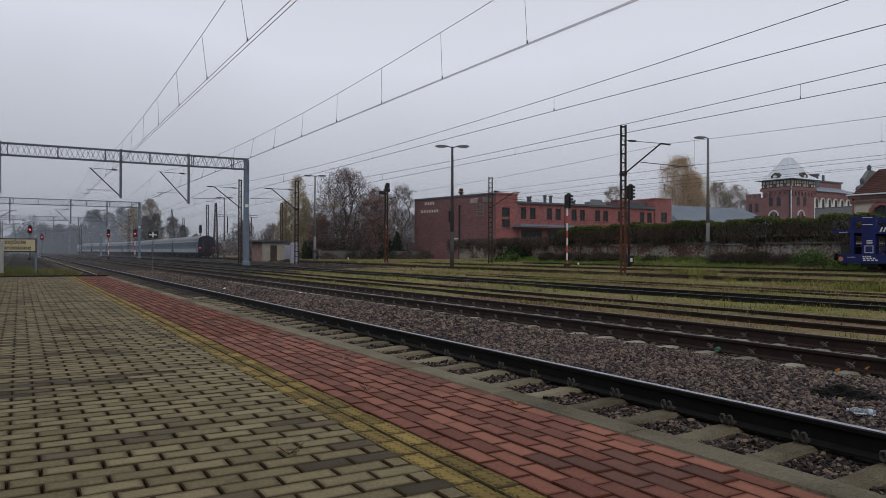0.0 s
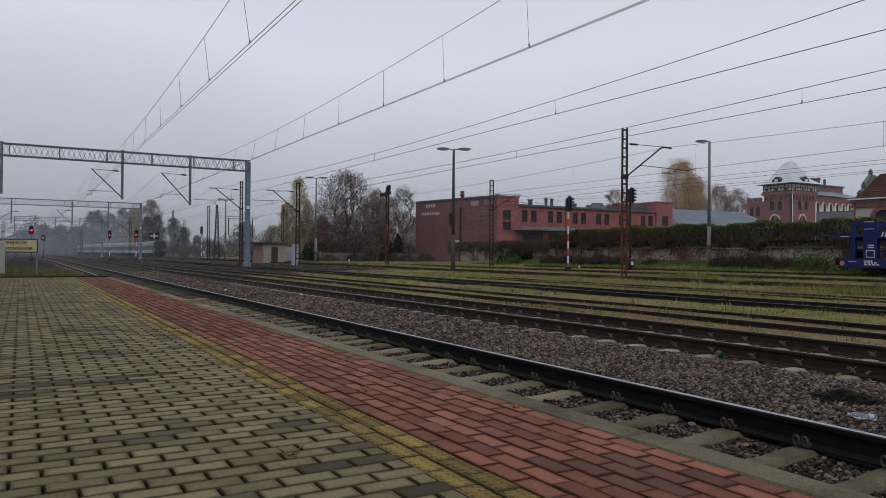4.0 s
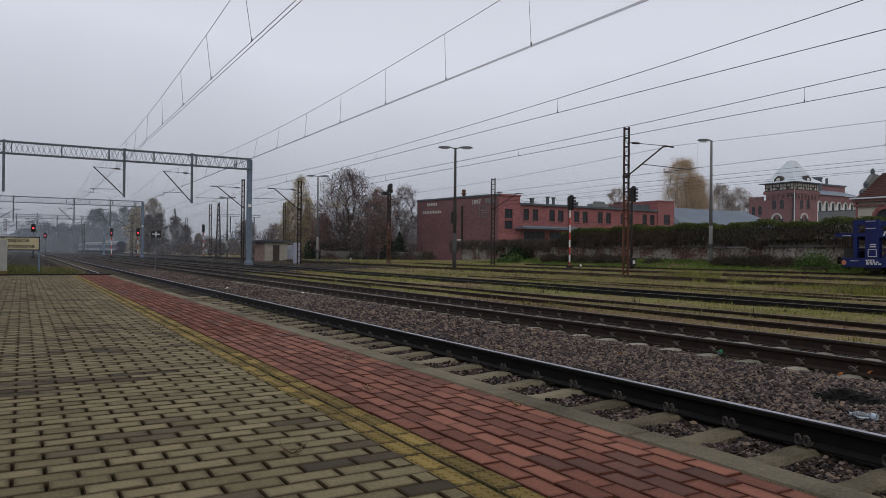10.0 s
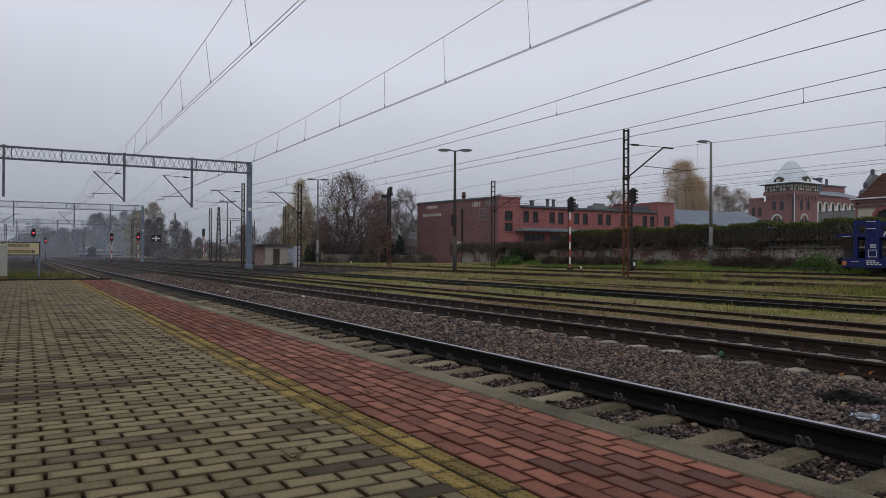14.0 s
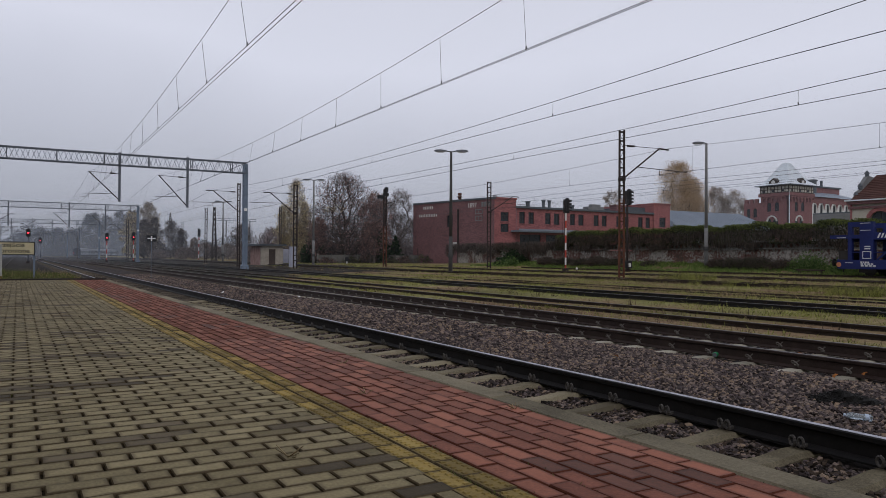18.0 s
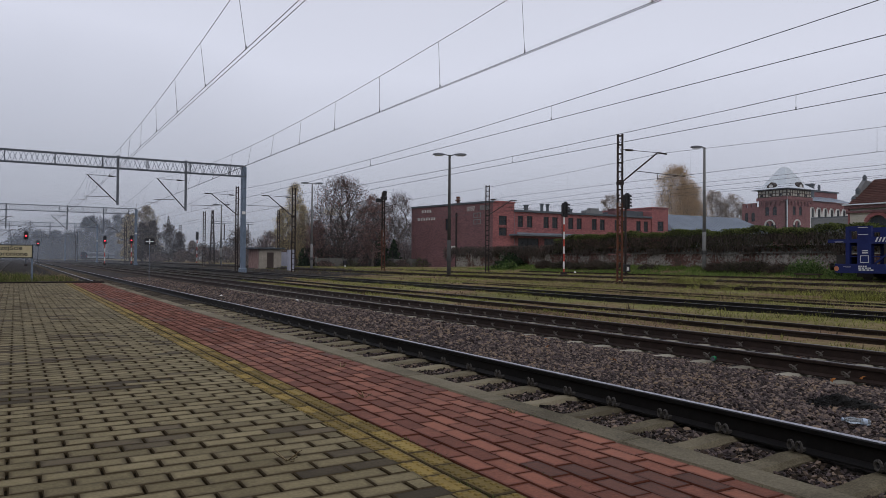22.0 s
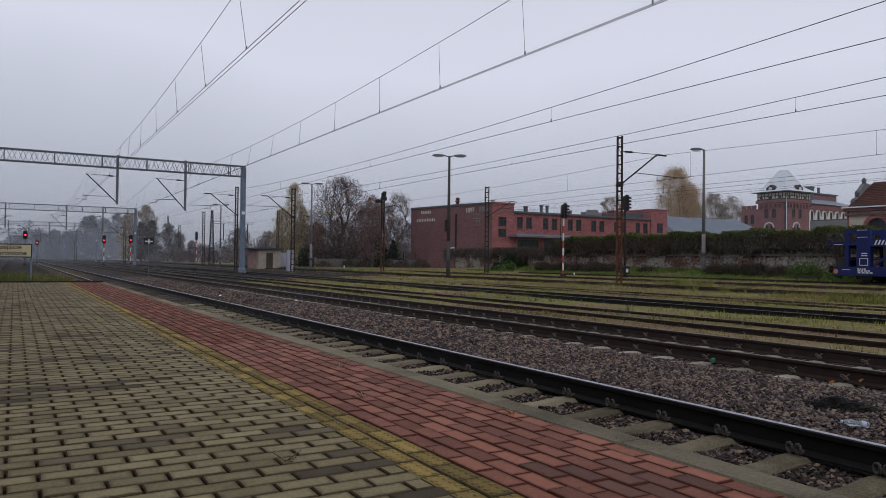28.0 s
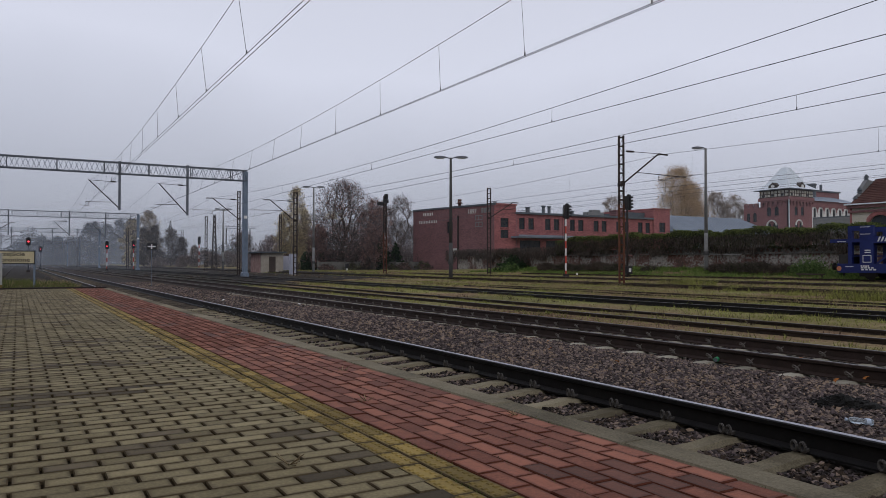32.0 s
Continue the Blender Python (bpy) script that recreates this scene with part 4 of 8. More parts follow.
radio_tower(40.8, 236.5, 14.4, 1.1, "far tapering lattice tower above the trees")


# ---- lamps ----
def street_lamp(x, y, h, label, double=True, z0=0.0, arm=0.35, turn=0.0, pale=False):
    t = thing("street_lamp", (x, y, z0), label, "street lamp", "yard lamps", turn=turn)
    hh = h - z0
    part("pole", Geo().tube((0, 0, -0.3), (0, 0, hh * 0.3), 0.17, 0.15, 10).tube((0, 0, hh * 0.3), (0, 0, hh), 0.14, 0.09, 10), M_POLEGREY if pale or not double else M_POLE, t, smooth=True)
    part("collar", Geo().tube((0, 0, 1.2), (0, 0, 1.5), 0.22, 0.22, 10), M_POLE, t)
    for s in ((-1, 1) if double else (-1,)):
        part("arm", Geo().tube((0, 0, hh - 0.06), (s * arm, 0, hh + 0.02), 0.04, seg=6), M_POLE, t)
        rings = []
        for a, w, d in ((0.0, 0.07, 0.05), (0.15, 0.15, 0.09), (0.5, 0.19, 0.12), (0.82, 0.17, 0.1), (0.98, 0.06, 0.04)):
            rings.append([(s * (arm + a), -w, hh - d * 0.5 + 0.02), (s * (arm + a), -w * 0.6, hh + d + 0.02), (s * (arm + a), w * 0.6, hh + d + 0.02), (s * (arm + a), w, hh - d * 0.5 + 0.02)])
        head = part("lamp_head", Geo().loft(rings), M_DARKGREY, t)
        part("diffuser", Geo().box(min(s * (arm + 0.2), s * (arm + 0.8)), -0.13, hh - 0.08, max(s * (arm + 0.2), s * (arm + 0.8)), 0.13, hh - 0.03), M_LENS, head)
    return t


M_POLE = mat("weathered_pole", (0.032, 0.032, 0.033), (0.085, 0.083, 0.08), 1.2, 25, 0.8, bump=0.3)
M_POLEGREY = mat("pale_concrete_pole", (0.1, 0.1, 0.098), (0.23, 0.23, 0.225), 1.2, 25, 0.85, bump=0.3)
M_DARKGREY = mat("dark_grey_paint", (0.05, 0.055, 0.065), (0.12, 0.125, 0.14), 2, 30, 0.5, bump=0.1)
M_LENS = mat("milky_lens", (0.35, 0.36, 0.36), (0.5, 0.5, 0.5), 3, 30, 0.3, bump=0)
street_lamp(29.07, 48.26, 9.5, "tall dark yard lamp with two heads", turn=radians(-28))
street_lamp(31.0, 83.8, 10.5, "slim grey yard lamp with two heads", pale=True, turn=radians(-20))
street_lamp(28.1, 116.8, 9.8, "far slim yard lamp with two heads", pale=True, turn=radians(-14))
street_lamp(49.3, 40.7, 10.85, "single-headed lamp on a pale concrete pole before the hedge wall", False, 0.75, 0.15, turn=radians(-35))


# ---- signals ----
def signal(x, y, h, label, lit=(1,), lamps=4, face=math.pi, post="bands", z0=0.0, r=0.075):
    """A colour-light signal; its hoods point along the face direction (0: towards +x, measured to +y)."""
    t = thing("railway_signal", (x, y, z0), label, "railway signal", "light signals", turn=face)
    top, head = h, 0.27 * lamps + 0.25
    z1 = top - head
    if post == "bands":
        n = max(4, int(z1 / 0.62))
        for k in range(n):
            part("post_band", Geo().tube((0, 0, z1 * k / n), (0, 0, z1 * (k + 1) / n), r, r, 10, caps=False), M_WHITE if k % 2 else M_REDPAINT, t, smooth=True)
    else:
        part("post", Geo().tube((0, 0, -0.2), (0, 0, z1), r, r, 10), M_DARKSTEEL if post == "dark" else M_GALV, t, smooth=True)
    part("foot", Geo().box(-0.2, -0.2, -0.3, 0.2, 0.2, 0.35, 0.03), M_DARKSTEEL, t)
    outline = [(-0.27, z1), (0.27, z1), (0.27, top - 0.2), (0.19, top - 0.05), (0.0, top), (-0.19, top - 0.05), (-0.27, top - 0.2)]
    board = Geo().loft([[(0.08, a, b) for a, b in outline], [(0.2, a, b) for a, b in outline]])
    board.box(-0.12, -0.2, z1 + 0.05, 0.08, 0.2, top - 0.15)
    head_ob = part("signal_head", board, M_BLACK, t)
    for k in range(lamps):
        z = top - 0.3 - 0.27 * k
        on = k in lit
        part("lens", Geo().tube((0.2, 0, z), (0.215, 0, z), 0.09, 0.09, 12), M_REDLAMP if on else M_BLACK, head_ob)
        hood = Geo()
        pts = [(math.sin(a) * 0.125, math.cos(a) * 0.125 + z) for a in [radians(-110 + 22 * j) for j in range(11)]]
        outer = [[(0.2, u, w) for u, w in pts], [(0.52, u, w) for u, w in pts], [(0.52, u * 1.06, (w - z) * 1.06 + z) for u, w in pts], [(0.2, u * 1.06, (w - z) * 1.06 + z) for u, w in pts]]
        hood.loft(outer, caps=False, closed=False)
        part("hood", hood, M_BLACK, head_ob)
    part("ladder", Geo().box(-0.22, -0.14, 0.5, -0.19, -0.11, top - 0.3).box(-0.22, 0.11, 0.5, -0.19, 0.14, top - 0.3), M_DARKSTEEL, t) if h > 5.5 else None
    return t


TOWARDS = radians(-95)
signal(1.18, 108.0, 4.6, "black signal showing red on a galvanised post", (1,), 3, TOWARDS, "plain")
signal(3.58, 152.0, 4.35, "black signal showing red on a dark post in the haze", (1,), 3, TOWARDS, "plain")
signal(12.53, 129.5, 4.85, "black signal showing red on a red and white post", (2,), 4, TOWARDS)
signal(16.36, 128.0, 4.97, "black signal showing red on a red and white post", (2,), 4, TOWARDS)
signal(31.15, 149.0, 6.55, "unlit black signal on a red and white post", (), 5, TOWARDS)
signal(40.4, 48.0, 6.4, "black four-lamp signal turned away on a red and white post", (), 4, radians(-8))
signal(43.55, 43.9, 7.0, "black signal behind the rusty mast", (), 4, radians(-8), "dark")

board = thing("track_sign", (6.12, 41.0, -0.03), "small black board with a white cross on a thin post", "track sign")
part("post", Geo().tube((0, 0, -0.2), (0, 0, 2.3), 0.02, 0.02, 6), M_GALV, board)
part("panel", Geo().box(-0.25, -0.02, 2.02, 0.25, 0.0, 2.36, 0.0), M_BLACK, board)
part("white_cross", Geo().box(-0.2, -0.024, 2.165, 0.2, -0.02, 2.215).box(-0.03, -0.025, 2.06, 0.03, -0.0205, 2.32), M_WHITE, board, "white painted cross")

lat = thing("signal_mast", (34.9, 72.0, 0), "old dark lattice mast with cable heads and a whitened foot", "signal mast")
for s in (-1, 1):
    part("leg", Geo().box(s * 0.16 - 0.04, -0.09, -0.2, s * 0.16 + 0.04, 0.09, 4.6), M_RUST, lat, "rusted lower leg with flaking paint")
    part("leg", Geo().box(s * 0.13 - 0.05, -0.09, 4.6, s * 0.13 + 0.05, 0.09, 8.7), M_DARKSTEEL, lat)
for k in range(13):
    part("batten", Geo().box(-0.16, -0.08, 0.4 + k * 0.66, 0.16, 0.08, 0.5 + k * 0.66), M_DARKSTEEL, lat)
part("cable_head", Geo().box(-0.85, -0.2, 7.6, -0.3, 0.2, 8.0, 0.04).box(-0.2, -0.2, 7.9, 0.35, 0.2, 8.3, 0.04), M_BLACK, lat)
part("cable_head", Geo().box(0.0, -0.2, 8.35, 0.3, 0.2, 8.9, 0.03), M_BLACK, lat)
part("bracket_arm", Geo().beam((-0.2, 0, 7.0), (1.6, 0, 7.5), 0.08).beam((0, 0, 6.2), (1.2, 0, 7.3), 0.06).beam((0, 0, 5.6), (-1.6, 0, 4.6), 0.06), M_DARKSTEEL, lat)

lantern = thing("point_lantern", (43.3, 43.6, 0.05), "low black point lantern with a white arrow face", "point lantern")
part("box", Geo().box(-0.28, -0.22, 0.35, 0.28, 0.22, 1.0, 0.05), M_BLACK, lantern)
part("face", Geo().prism([(-0.13, -0.226), (0.13, -0.226), (0.13, -0.222), (-0.13, -0.222)], 0.5, 0.8), M_WHITE, lantern, "white painted face")
part("stand", Geo().box(-0.08, -0.08, -0.2, 0.08, 0.08, 0.35), M_DARKSTEEL, lantern)
dwarf = thing("dwarf_signal", (38.0, 90.0, 0.0), "small black and white dwarf signal on the ground", "dwarf signal")
part("head", Geo().box(-0.2, -0.15, 0.55, 0.2, 0.15, 1.15, 0.05), M_BLACK, dwarf)
part("post", Geo().tube((0, 0, -0.3), (0, 0, 0.55), 0.12, 0.1, 8), M_WHITE, dwarf, "white painted post")
disc = thing("marker_post", (41.2, 47.5, 0.0), "small white round marker on a low dark post", "marker post")
part("disc", Geo().tube((0, -0.03, 0.35), (0, 0.0, 0.35), 0.1, 0.1, 12), M_WHITE, disc)
part("post", Geo().tube((0, 0.02, -0.3), (0, 0.02, 0.4), 0.03, 0.03, 6), M_DARKSTEEL, disc)


# ---- passage sign at the platform's end ----
def build_sign():
    s = thing("warning_sign", (0.04, 27.6, 0.0), "cream sign with black border forbidding passage", "warning sign")
    part("panel", Geo().box(-1.32, -0.02, 1.25, 0.45, 0.02, 1.70), M_BLACK, s, "black border")
    part("face", Geo().box(-1.285, -0.026, 1.285, 0.415, -0.02, 1.665), M_CREAM, s, "yellowed cream face")
    for x in (-1.1, 0.43):
        part("post", Geo().tube((x, 0.05, -0.2), (x, 0.05, 1.72), 0.03, 0.03, 8), M_BLUESTEEL, s)
    for z, words in ((1.525, "Przej\u015bcie"), (1.335, "wzbronione")):
        cu = bpy.data.curves.new("words", "FONT")
        cu.body, cu.size, cu.align_x, cu.extrude = words, 0.20, "RIGHT", 0.002
        cu.offset = 0.003
        tmp = new("words", cu)
        me = bpy.data.meshes.new_from_object(tmp.evaluated_get(bpy.context.evaluated_depsgraph_get()))
        bpy.data.objects.remove(tmp)
        me.materials.append(M_BLACK)
        w = max(v.co.x for v in me.vertices) - min(v.co.x for v in me.vertices)
        part("lettering", me, None, s, "black lettering", at=Matrix.Translation((0.30 if z < 1.4 else 0.15, -0.03, z)) @ Matrix.Rotation(math.pi / 2, 4, "X") @ Matrix.Diagonal((1.12, 1.0, 1.0, 1.0)))


M_CREAM = mat("yellowed_enamel", (0.42, 0.36, 0.20), (0.60, 0.54, 0.36), 2, 30, 0.5, bump=0.05)
build_sign()
box = thing("concrete_post", (-0.62, 26.0, 0.1), "pale concrete post with a yellow painted foot", "concrete post")
part("shaft", Geo().box(-0.35, -0.2, 0.2, 0.2, 0.2, 1.50, 0.02), M_PALECONC, box)
part("foot", Geo().box(-0.36, -0.21, -0.2, 0.21, 0.21, 0.52), M_YEL, box, "yellow painted foot")

# ---- buildings ----
M_BRICK = mat("dark_red_brick", (0.135, 0.068, 0.069), (0.215, 0.112, 0.113), 0.35, 9, 0.9, bump=0.4, dist=0.03)
M_BRICK_R = mat("red_brick", (0.215, 0.078, 0.076), (0.325, 0.128, 0.123), 0.4, 9, 0.9, bump=0.4, dist=0.03)
M_BRICK_C = mat("castle_brick", (0.165, 0.073, 0.071), (0.25, 0.116, 0.112), 0.3, 6, 0.9, bump=0.3, dist=0.03)


def coursed(m, wide=0.26, tall=0.085):
    """Single bricks of slightly different tone, in courses along the wall's x and z."""
    n, l = m.node_tree.nodes, m.node_tree.links
    b = n["Principled BSDF"]
    src = b.inputs["Base Color"].links[0].from_socket
    co, sep, com = n.new("ShaderNodeTexCoord"), n.new("ShaderNodeSeparateXYZ"), n.new("ShaderNodeCombineXYZ")
    l.new(co.outputs["Object"], sep.inputs[0])
    l.new(sep.outputs["X"], com.inputs["X"])
    l.new(sep.outputs["Z"], com.inputs["Y"])
    br = n.new("ShaderNodeTexBrick")
    br.inputs["Scale"].default_value = 1.0
    br.inputs["Brick Width"].default_value, br.inputs["Row Height"].default_value = wide, tall
    br.inputs["Mortar Size"].default_value = 0.006
    br.inputs["Color1"].default_value, br.inputs["Color2"].default_value = (1.25, 1.2, 1.2, 1), (0.68, 0.68, 0.72, 1)
    br.inputs["Mortar"].default_value = (0.9, 0.95, 0.95, 1)
    l.new(com.outputs[0], br.inputs["Vector"])
    mx = n.new("ShaderNodeMix")
    mx.data_type, mx.blend_type = "RGBA", "MULTIPLY"
    mx.inputs["Factor"].default_value = 1.0
    l.new(src, mx.inputs["A"])
    l.new(br.outputs["Color"], mx.inputs["B"])
    l.new(mx.outputs["Result"], b.inputs["Base Color"])


for brick_m in (M_BRICK, M_BRICK_R, M_BRICK_C):
    coursed(brick_m)
M_SLATE = mat("dark_roofing", (0.055, 0.065, 0.075), (0.11, 0.125, 0.14), 0.5, 8, 0.7, bump=0.2)
M_METALROOF = mat("pale_metal_roof", (0.55, 0.6, 0.64), (0.72, 0.77, 0.8), 0.4, 5, 0.45, metal=0.3, bump=0.1)
M_GREYROOF = mat("grey_metal_roof", (0.14, 0.17, 0.21), (0.24, 0.28, 0.33), 0.4, 5, 0.6, metal=0.2, bump=0.1)
M_TILE = mat("red_roof_tile", (0.062, 0.026, 0.02), (0.115, 0.05, 0.038), 0.6, 5, 0.85, bump=0.5, dist=0.05)
M_PLASTER = mat("cream_plaster", (0.36, 0.34, 0.285), (0.5, 0.475, 0.41), 0.4, 5, 0.9, bump=0.2)
M_WHITEWALL = mat("white_render", (0.52, 0.52, 0.50), (0.68, 0.68, 0.66), 0.3, 4, 0.85, bump=0.1)
M_GREYWALL = mat("grey_block_wall", (0.13, 0.135, 0.135), (0.22, 0.225, 0.225), 0.3, 4, 0.9, bump=0.2)
M_FRAME = mat("dark_window_frame", (0.02, 0.019, 0.018), (0.05, 0.047, 0.044), 2, 20, 0.6)
M_PALE = mat("pale_lettering", (0.45, 0.44, 0.42), (0.62, 0.61, 0.58), 2, 20, 0.7)
M_GLASS = mat("dark_window_glass", (0.010, 0.013, 0.018), (0.035, 0.042, 0.05), 0.5, 3, 0.3, bump=0.02, spec=0.25)
M_TIMBER = mat("dark_timber", (0.03, 0.022, 0.018), (0.07, 0.05, 0.04), 1, 20, 0.8)


def wall(parent, at, length, z0, z1, m, openings=(), thick=0.35, window="window", arched=False, name="wall", frame_m=None, pane_m=None):
    """A wall along its own x, facing its own -y, with openings (u0, u1, v0, v1) that go through it and hold windows."""
    us = sorted({0.0, length, *(o[0] for o in openings), *(o[1] for o in openings)})
    vs = sorted({z0, z1, *(o[2] for o in openings), *(o[3] for o in openings)})
    nu, nv = len(us), len(vs)

    def solid(i, j):
        if not (0 <= i < nu - 1 and 0 <= j < nv - 1):
            return False
        return not any(o[0] <= us[i] and us[i + 1] <= o[1] and o[2] <= vs[j] and vs[j + 1] <= o[3] for o in openings)

    g = Geo()
    g.v = [(x, d, z) for d in (0.0, thick) for z in vs for x in us]

    def at_(i, j, back):
        return back * nu * nv + j * nu + i

    for i in range(nu - 1):
        for j in range(nv - 1):
            if solid(i, j):
                g.f.append((at_(i, j, 0), at_(i + 1, j, 0), at_(i + 1, j + 1, 0), at_(i, j + 1, 0)))
                g.f.append((at_(i, j + 1, 1), at_(i + 1, j + 1, 1), at_(i + 1, j, 1), at_(i, j, 1)))
                for di, dj, (p, q) in ((-1, 0, ((i, j + 1), (i, j))), (1, 0, ((i + 1, j), (i + 1, j + 1))), (0, -1, ((i, j), (i + 1, j))), (0, 1, ((i + 1, j + 1), (i, j + 1)))):
                    if not solid(i + di, j + dj):
                        g.f.append((at_(*p, 0), at_(*p, 1), at_(*q, 1), at_(*q, 0)))
    w = part(name, g, m, parent, at=at)
    for a, b, c, d in openings:
        win = part(window, Geo().box(a + 0.05, 0.19, c + 0.05, b - 0.05, 0.21, d - 0.05), pane_m or M_GLASS, parent, at=at)
        f = Geo()
        for p in (a + 0.03, (a + b) / 2, b - 0.03):
            f.box(p - 0.035, 0.14, c, p + 0.035, 0.19, d)
        for p in (c + 0.03, c + (d - c) * 0.62, d - 0.03):
            f.box(a, 0.135, p - 0.035, b, 0.185, p + 0.035)
        part("window_frame", f, frame_m or M_FRAME, win)
        part("sill", Geo().box(a - 0.08, -0.1, c - 0.12, b + 0.08, 0.14, c), m, win)
        if arched:
            r = (b - a) / 2
            arc = Geo()
            pts = [((a + b) / 2 + math.cos(k * math.pi / 8) * r, d - r + math.sin(k * math.pi / 8) * r) for k in range(9)]
            for s in (0, 1):
                corner = (b, d) if s == 0 else (a, d)
                seq = pts[:5] if s == 0 else pts[4:]
                for p, q in zip(seq, seq[1:]):
                    arc.add([(p[0], 0.002, p[1]), (q[0], 0.002, q[1]), (corner[0], 0.002, corner[1]), (p[0], 0.18, p[1]), (q[0], 0.18, q[1])], [(0, 1, 2), (0, 3, 4, 1)])
            part("arch", arc, m, win)
    return w


def along(p, q):
    """A wall's pose from its two feet (as seen from outside, from its left to its right), and its length."""
    a = math.atan2(q[1] - p[1], q[0] - p[0])
    return Matrix.Translation((p[0], p[1], 0)) @ Matrix.Rotation(a, 4, "Z"), math.hypot(q[0] - p[0], q[1] - p[1])


def words_mesh(words, size):
    cu = bpy.data.curves.new("words", "FONT")
    cu.body, cu.size, cu.extrude = words, size, 0.02
    tmp = new("words", cu)
    me = bpy.data.meshes.new_from_object(tmp.evaluated_get(bpy.context.evaluated_depsgraph_get()))
    bpy.data.objects.remove(tmp)
    return me


def build_brewery():
    b = thing("brick_building", (56.8, 82.6, 0.6), "old dark red brick factory with pale lettering", "building")
    at, n = along((-3.1, 17.7), (0, 0))
    wall(b, at, n, -1, 8.75, M_BRICK, [(7.84, 9.2, 5.1, 6.8)])
    part("coping", Geo().box(-0.2, -0.12, 8.75, n + 0.15, 0.5, 9.0), M_SLATE, b, at=at)
    part("downpipe", Geo().tube((10.5, -0.1, -0.5), (10.5, -0.1, 7.6), 0.13, 0.13, 8).box(10.38, -0.2, 7.0, 10.62, 0.0, 7.5), M_DARKSTEEL, b, at=at)
    u = 2.34
    for k in range(6):
        part("letter_block", Geo().box(u + 0.03, -0.06, 7.92, u + 0.2, 0.0, 8.35), M_PALE, b, at=at)
        u += 0.41
    u = 1.35
    for k in range(11):
        h = 0.55 if k % 3 else 0.6
        part("letter_block", Geo().box(u + 0.03, -0.06, 6.75, u + 0.19, 0.0, 6.6 + h), M_PALE, b, at=at)
        u += 0.4
    me = words_mesh("1897", 0.95)
    me.materials.append(M_PALE)
    part("year", me, None, b, "pale year numerals on the brick", at=at @ Matrix.Translation((12.5, -0.03, 7.72)) @ Matrix.Rotation(math.pi / 2, 4, "X"))
    for k in range(4):
        part("letter_block", Geo().box(15.4 + k * 0.52, -0.05, 7.75, 15.78 + k * 0.52, 0.0, 8.42).box(15.5 + k * 0.52, -0.056, 7.95, 15.66 + k * 0.52, -0.045, 8.2), M_GREYWALL, b, at=at)
    for z in (6.75, 5.8):
        pl = Geo().box(14.1, -0.05, z, 15.6, 0, z + 0.09).box(14.1, -0.05, z + 0.6, 15.6, 0, z + 0.7).box(14.1, -0.05, z, 14.2, 0, z + 0.7).box(15.5, -0.05, z, 15.6, 0, z + 0.7).box(14.8, -0.05, z, 14.88, 0, z + 0.7)
        part("plaque", pl, M_GREYWALL, b, at=at)
    part("poster", Geo().box(9.3, -0.02, 1.9, 10.2, 0, 2.8), M_PALE, b, at=at)
    # short side towards the yard's gate, then the low wing
    at2, n2 = along((0, 0), (3.7, 0))
    wall(b, at2, n2, -1, 8.75, M_BRICK_R, [(1.05, 2.42, 5.65, 6.95), (1.05, 2.42, 4.15, 5.3)])
    part("coping", Geo().box(0, -0.12, 8.75, n2 + 0.1, 0.5, 9.0), M_BRICK_R, b, at=at2)
    part("wall", Geo().prism([(3.45, 0.36), (3.7, 0.36), (3.7, 18), (3.45, 18)], -1, 8.75), M_BRICK_R, b)
    part("wall", Geo().prism([(-3.1, 17.7), (3.7, 18), (3.7, 18.3), (-3.1, 18)], -1, 8.75), M_BRICK, b)
    part("roof", Geo().prism([(-2.7, 17.6), (0.35, 0.4), (3.5, 0.4), (3.5, 17.9)], 8.3, 8.5), M_SLATE, b, "flat dark roof")
    vent = part("roof_vent", Geo().tube((0, 0, 0), (0, 0, 0.9), 0.25, 0.25, 10).tube((0, 0, 0.9), (0, 0, 1.15), 0.5, 0.2, 10).tube((0, 0, 1.2), (0, 0, 1.5), 0.3, 0.3, 10), M_RUST, b, "small rusty roof ventilator", at=Matrix.Translation((-1.0, 7.5, 8.5)))
    # wing
    ops = []
    for k in range(6):
        x = 0.79 + 4.65 * k
        ops += [(x, x + 1.0, 5.45, 7.1), (x + 1.62, x + 2.64, 5.45, 7.1)]
    at3 = Matrix.Translation((3.7, 0.3, 0))
    wall(b, at3, 27.24, -1, 7.62, M_BRICK_R, ops + [(0.9, 4.6, 1.4, 3.9), (5.6, 9.6, 1.4, 3.9)])
    part("eave_board", Geo().box(-0.1, -0.35, 7.62, 27.24, 0.5, 7.9), M_SLATE, b, at=at3)
    part("roof", Geo().add([(0, -0.3, 7.9), (27.24, -0.3, 7.9), (27.24, 7, 8.55), (0, 7, 8.55), (0, 14, 7.9), (27.24, 14, 7.9)], [(0, 1, 2, 3), (3, 2, 5, 4)]), M_SLATE, b, "low grey roof", at=at3)
    part("canopy", Geo().box(-0.9, -2.2, 4.2, 11.2, 0.0, 4.42).box(-0.9, -2.3, 4.35, 11.2, -2.2, 4.6), M_GREYROOF, b, "loading canopy", at=at3)
    part("downpipe", Geo().tube((0.1, -0.08, 0), (0.1, -0.08, 7.6), 0.09, 0.09, 8), M_GALV, b, at=at3)
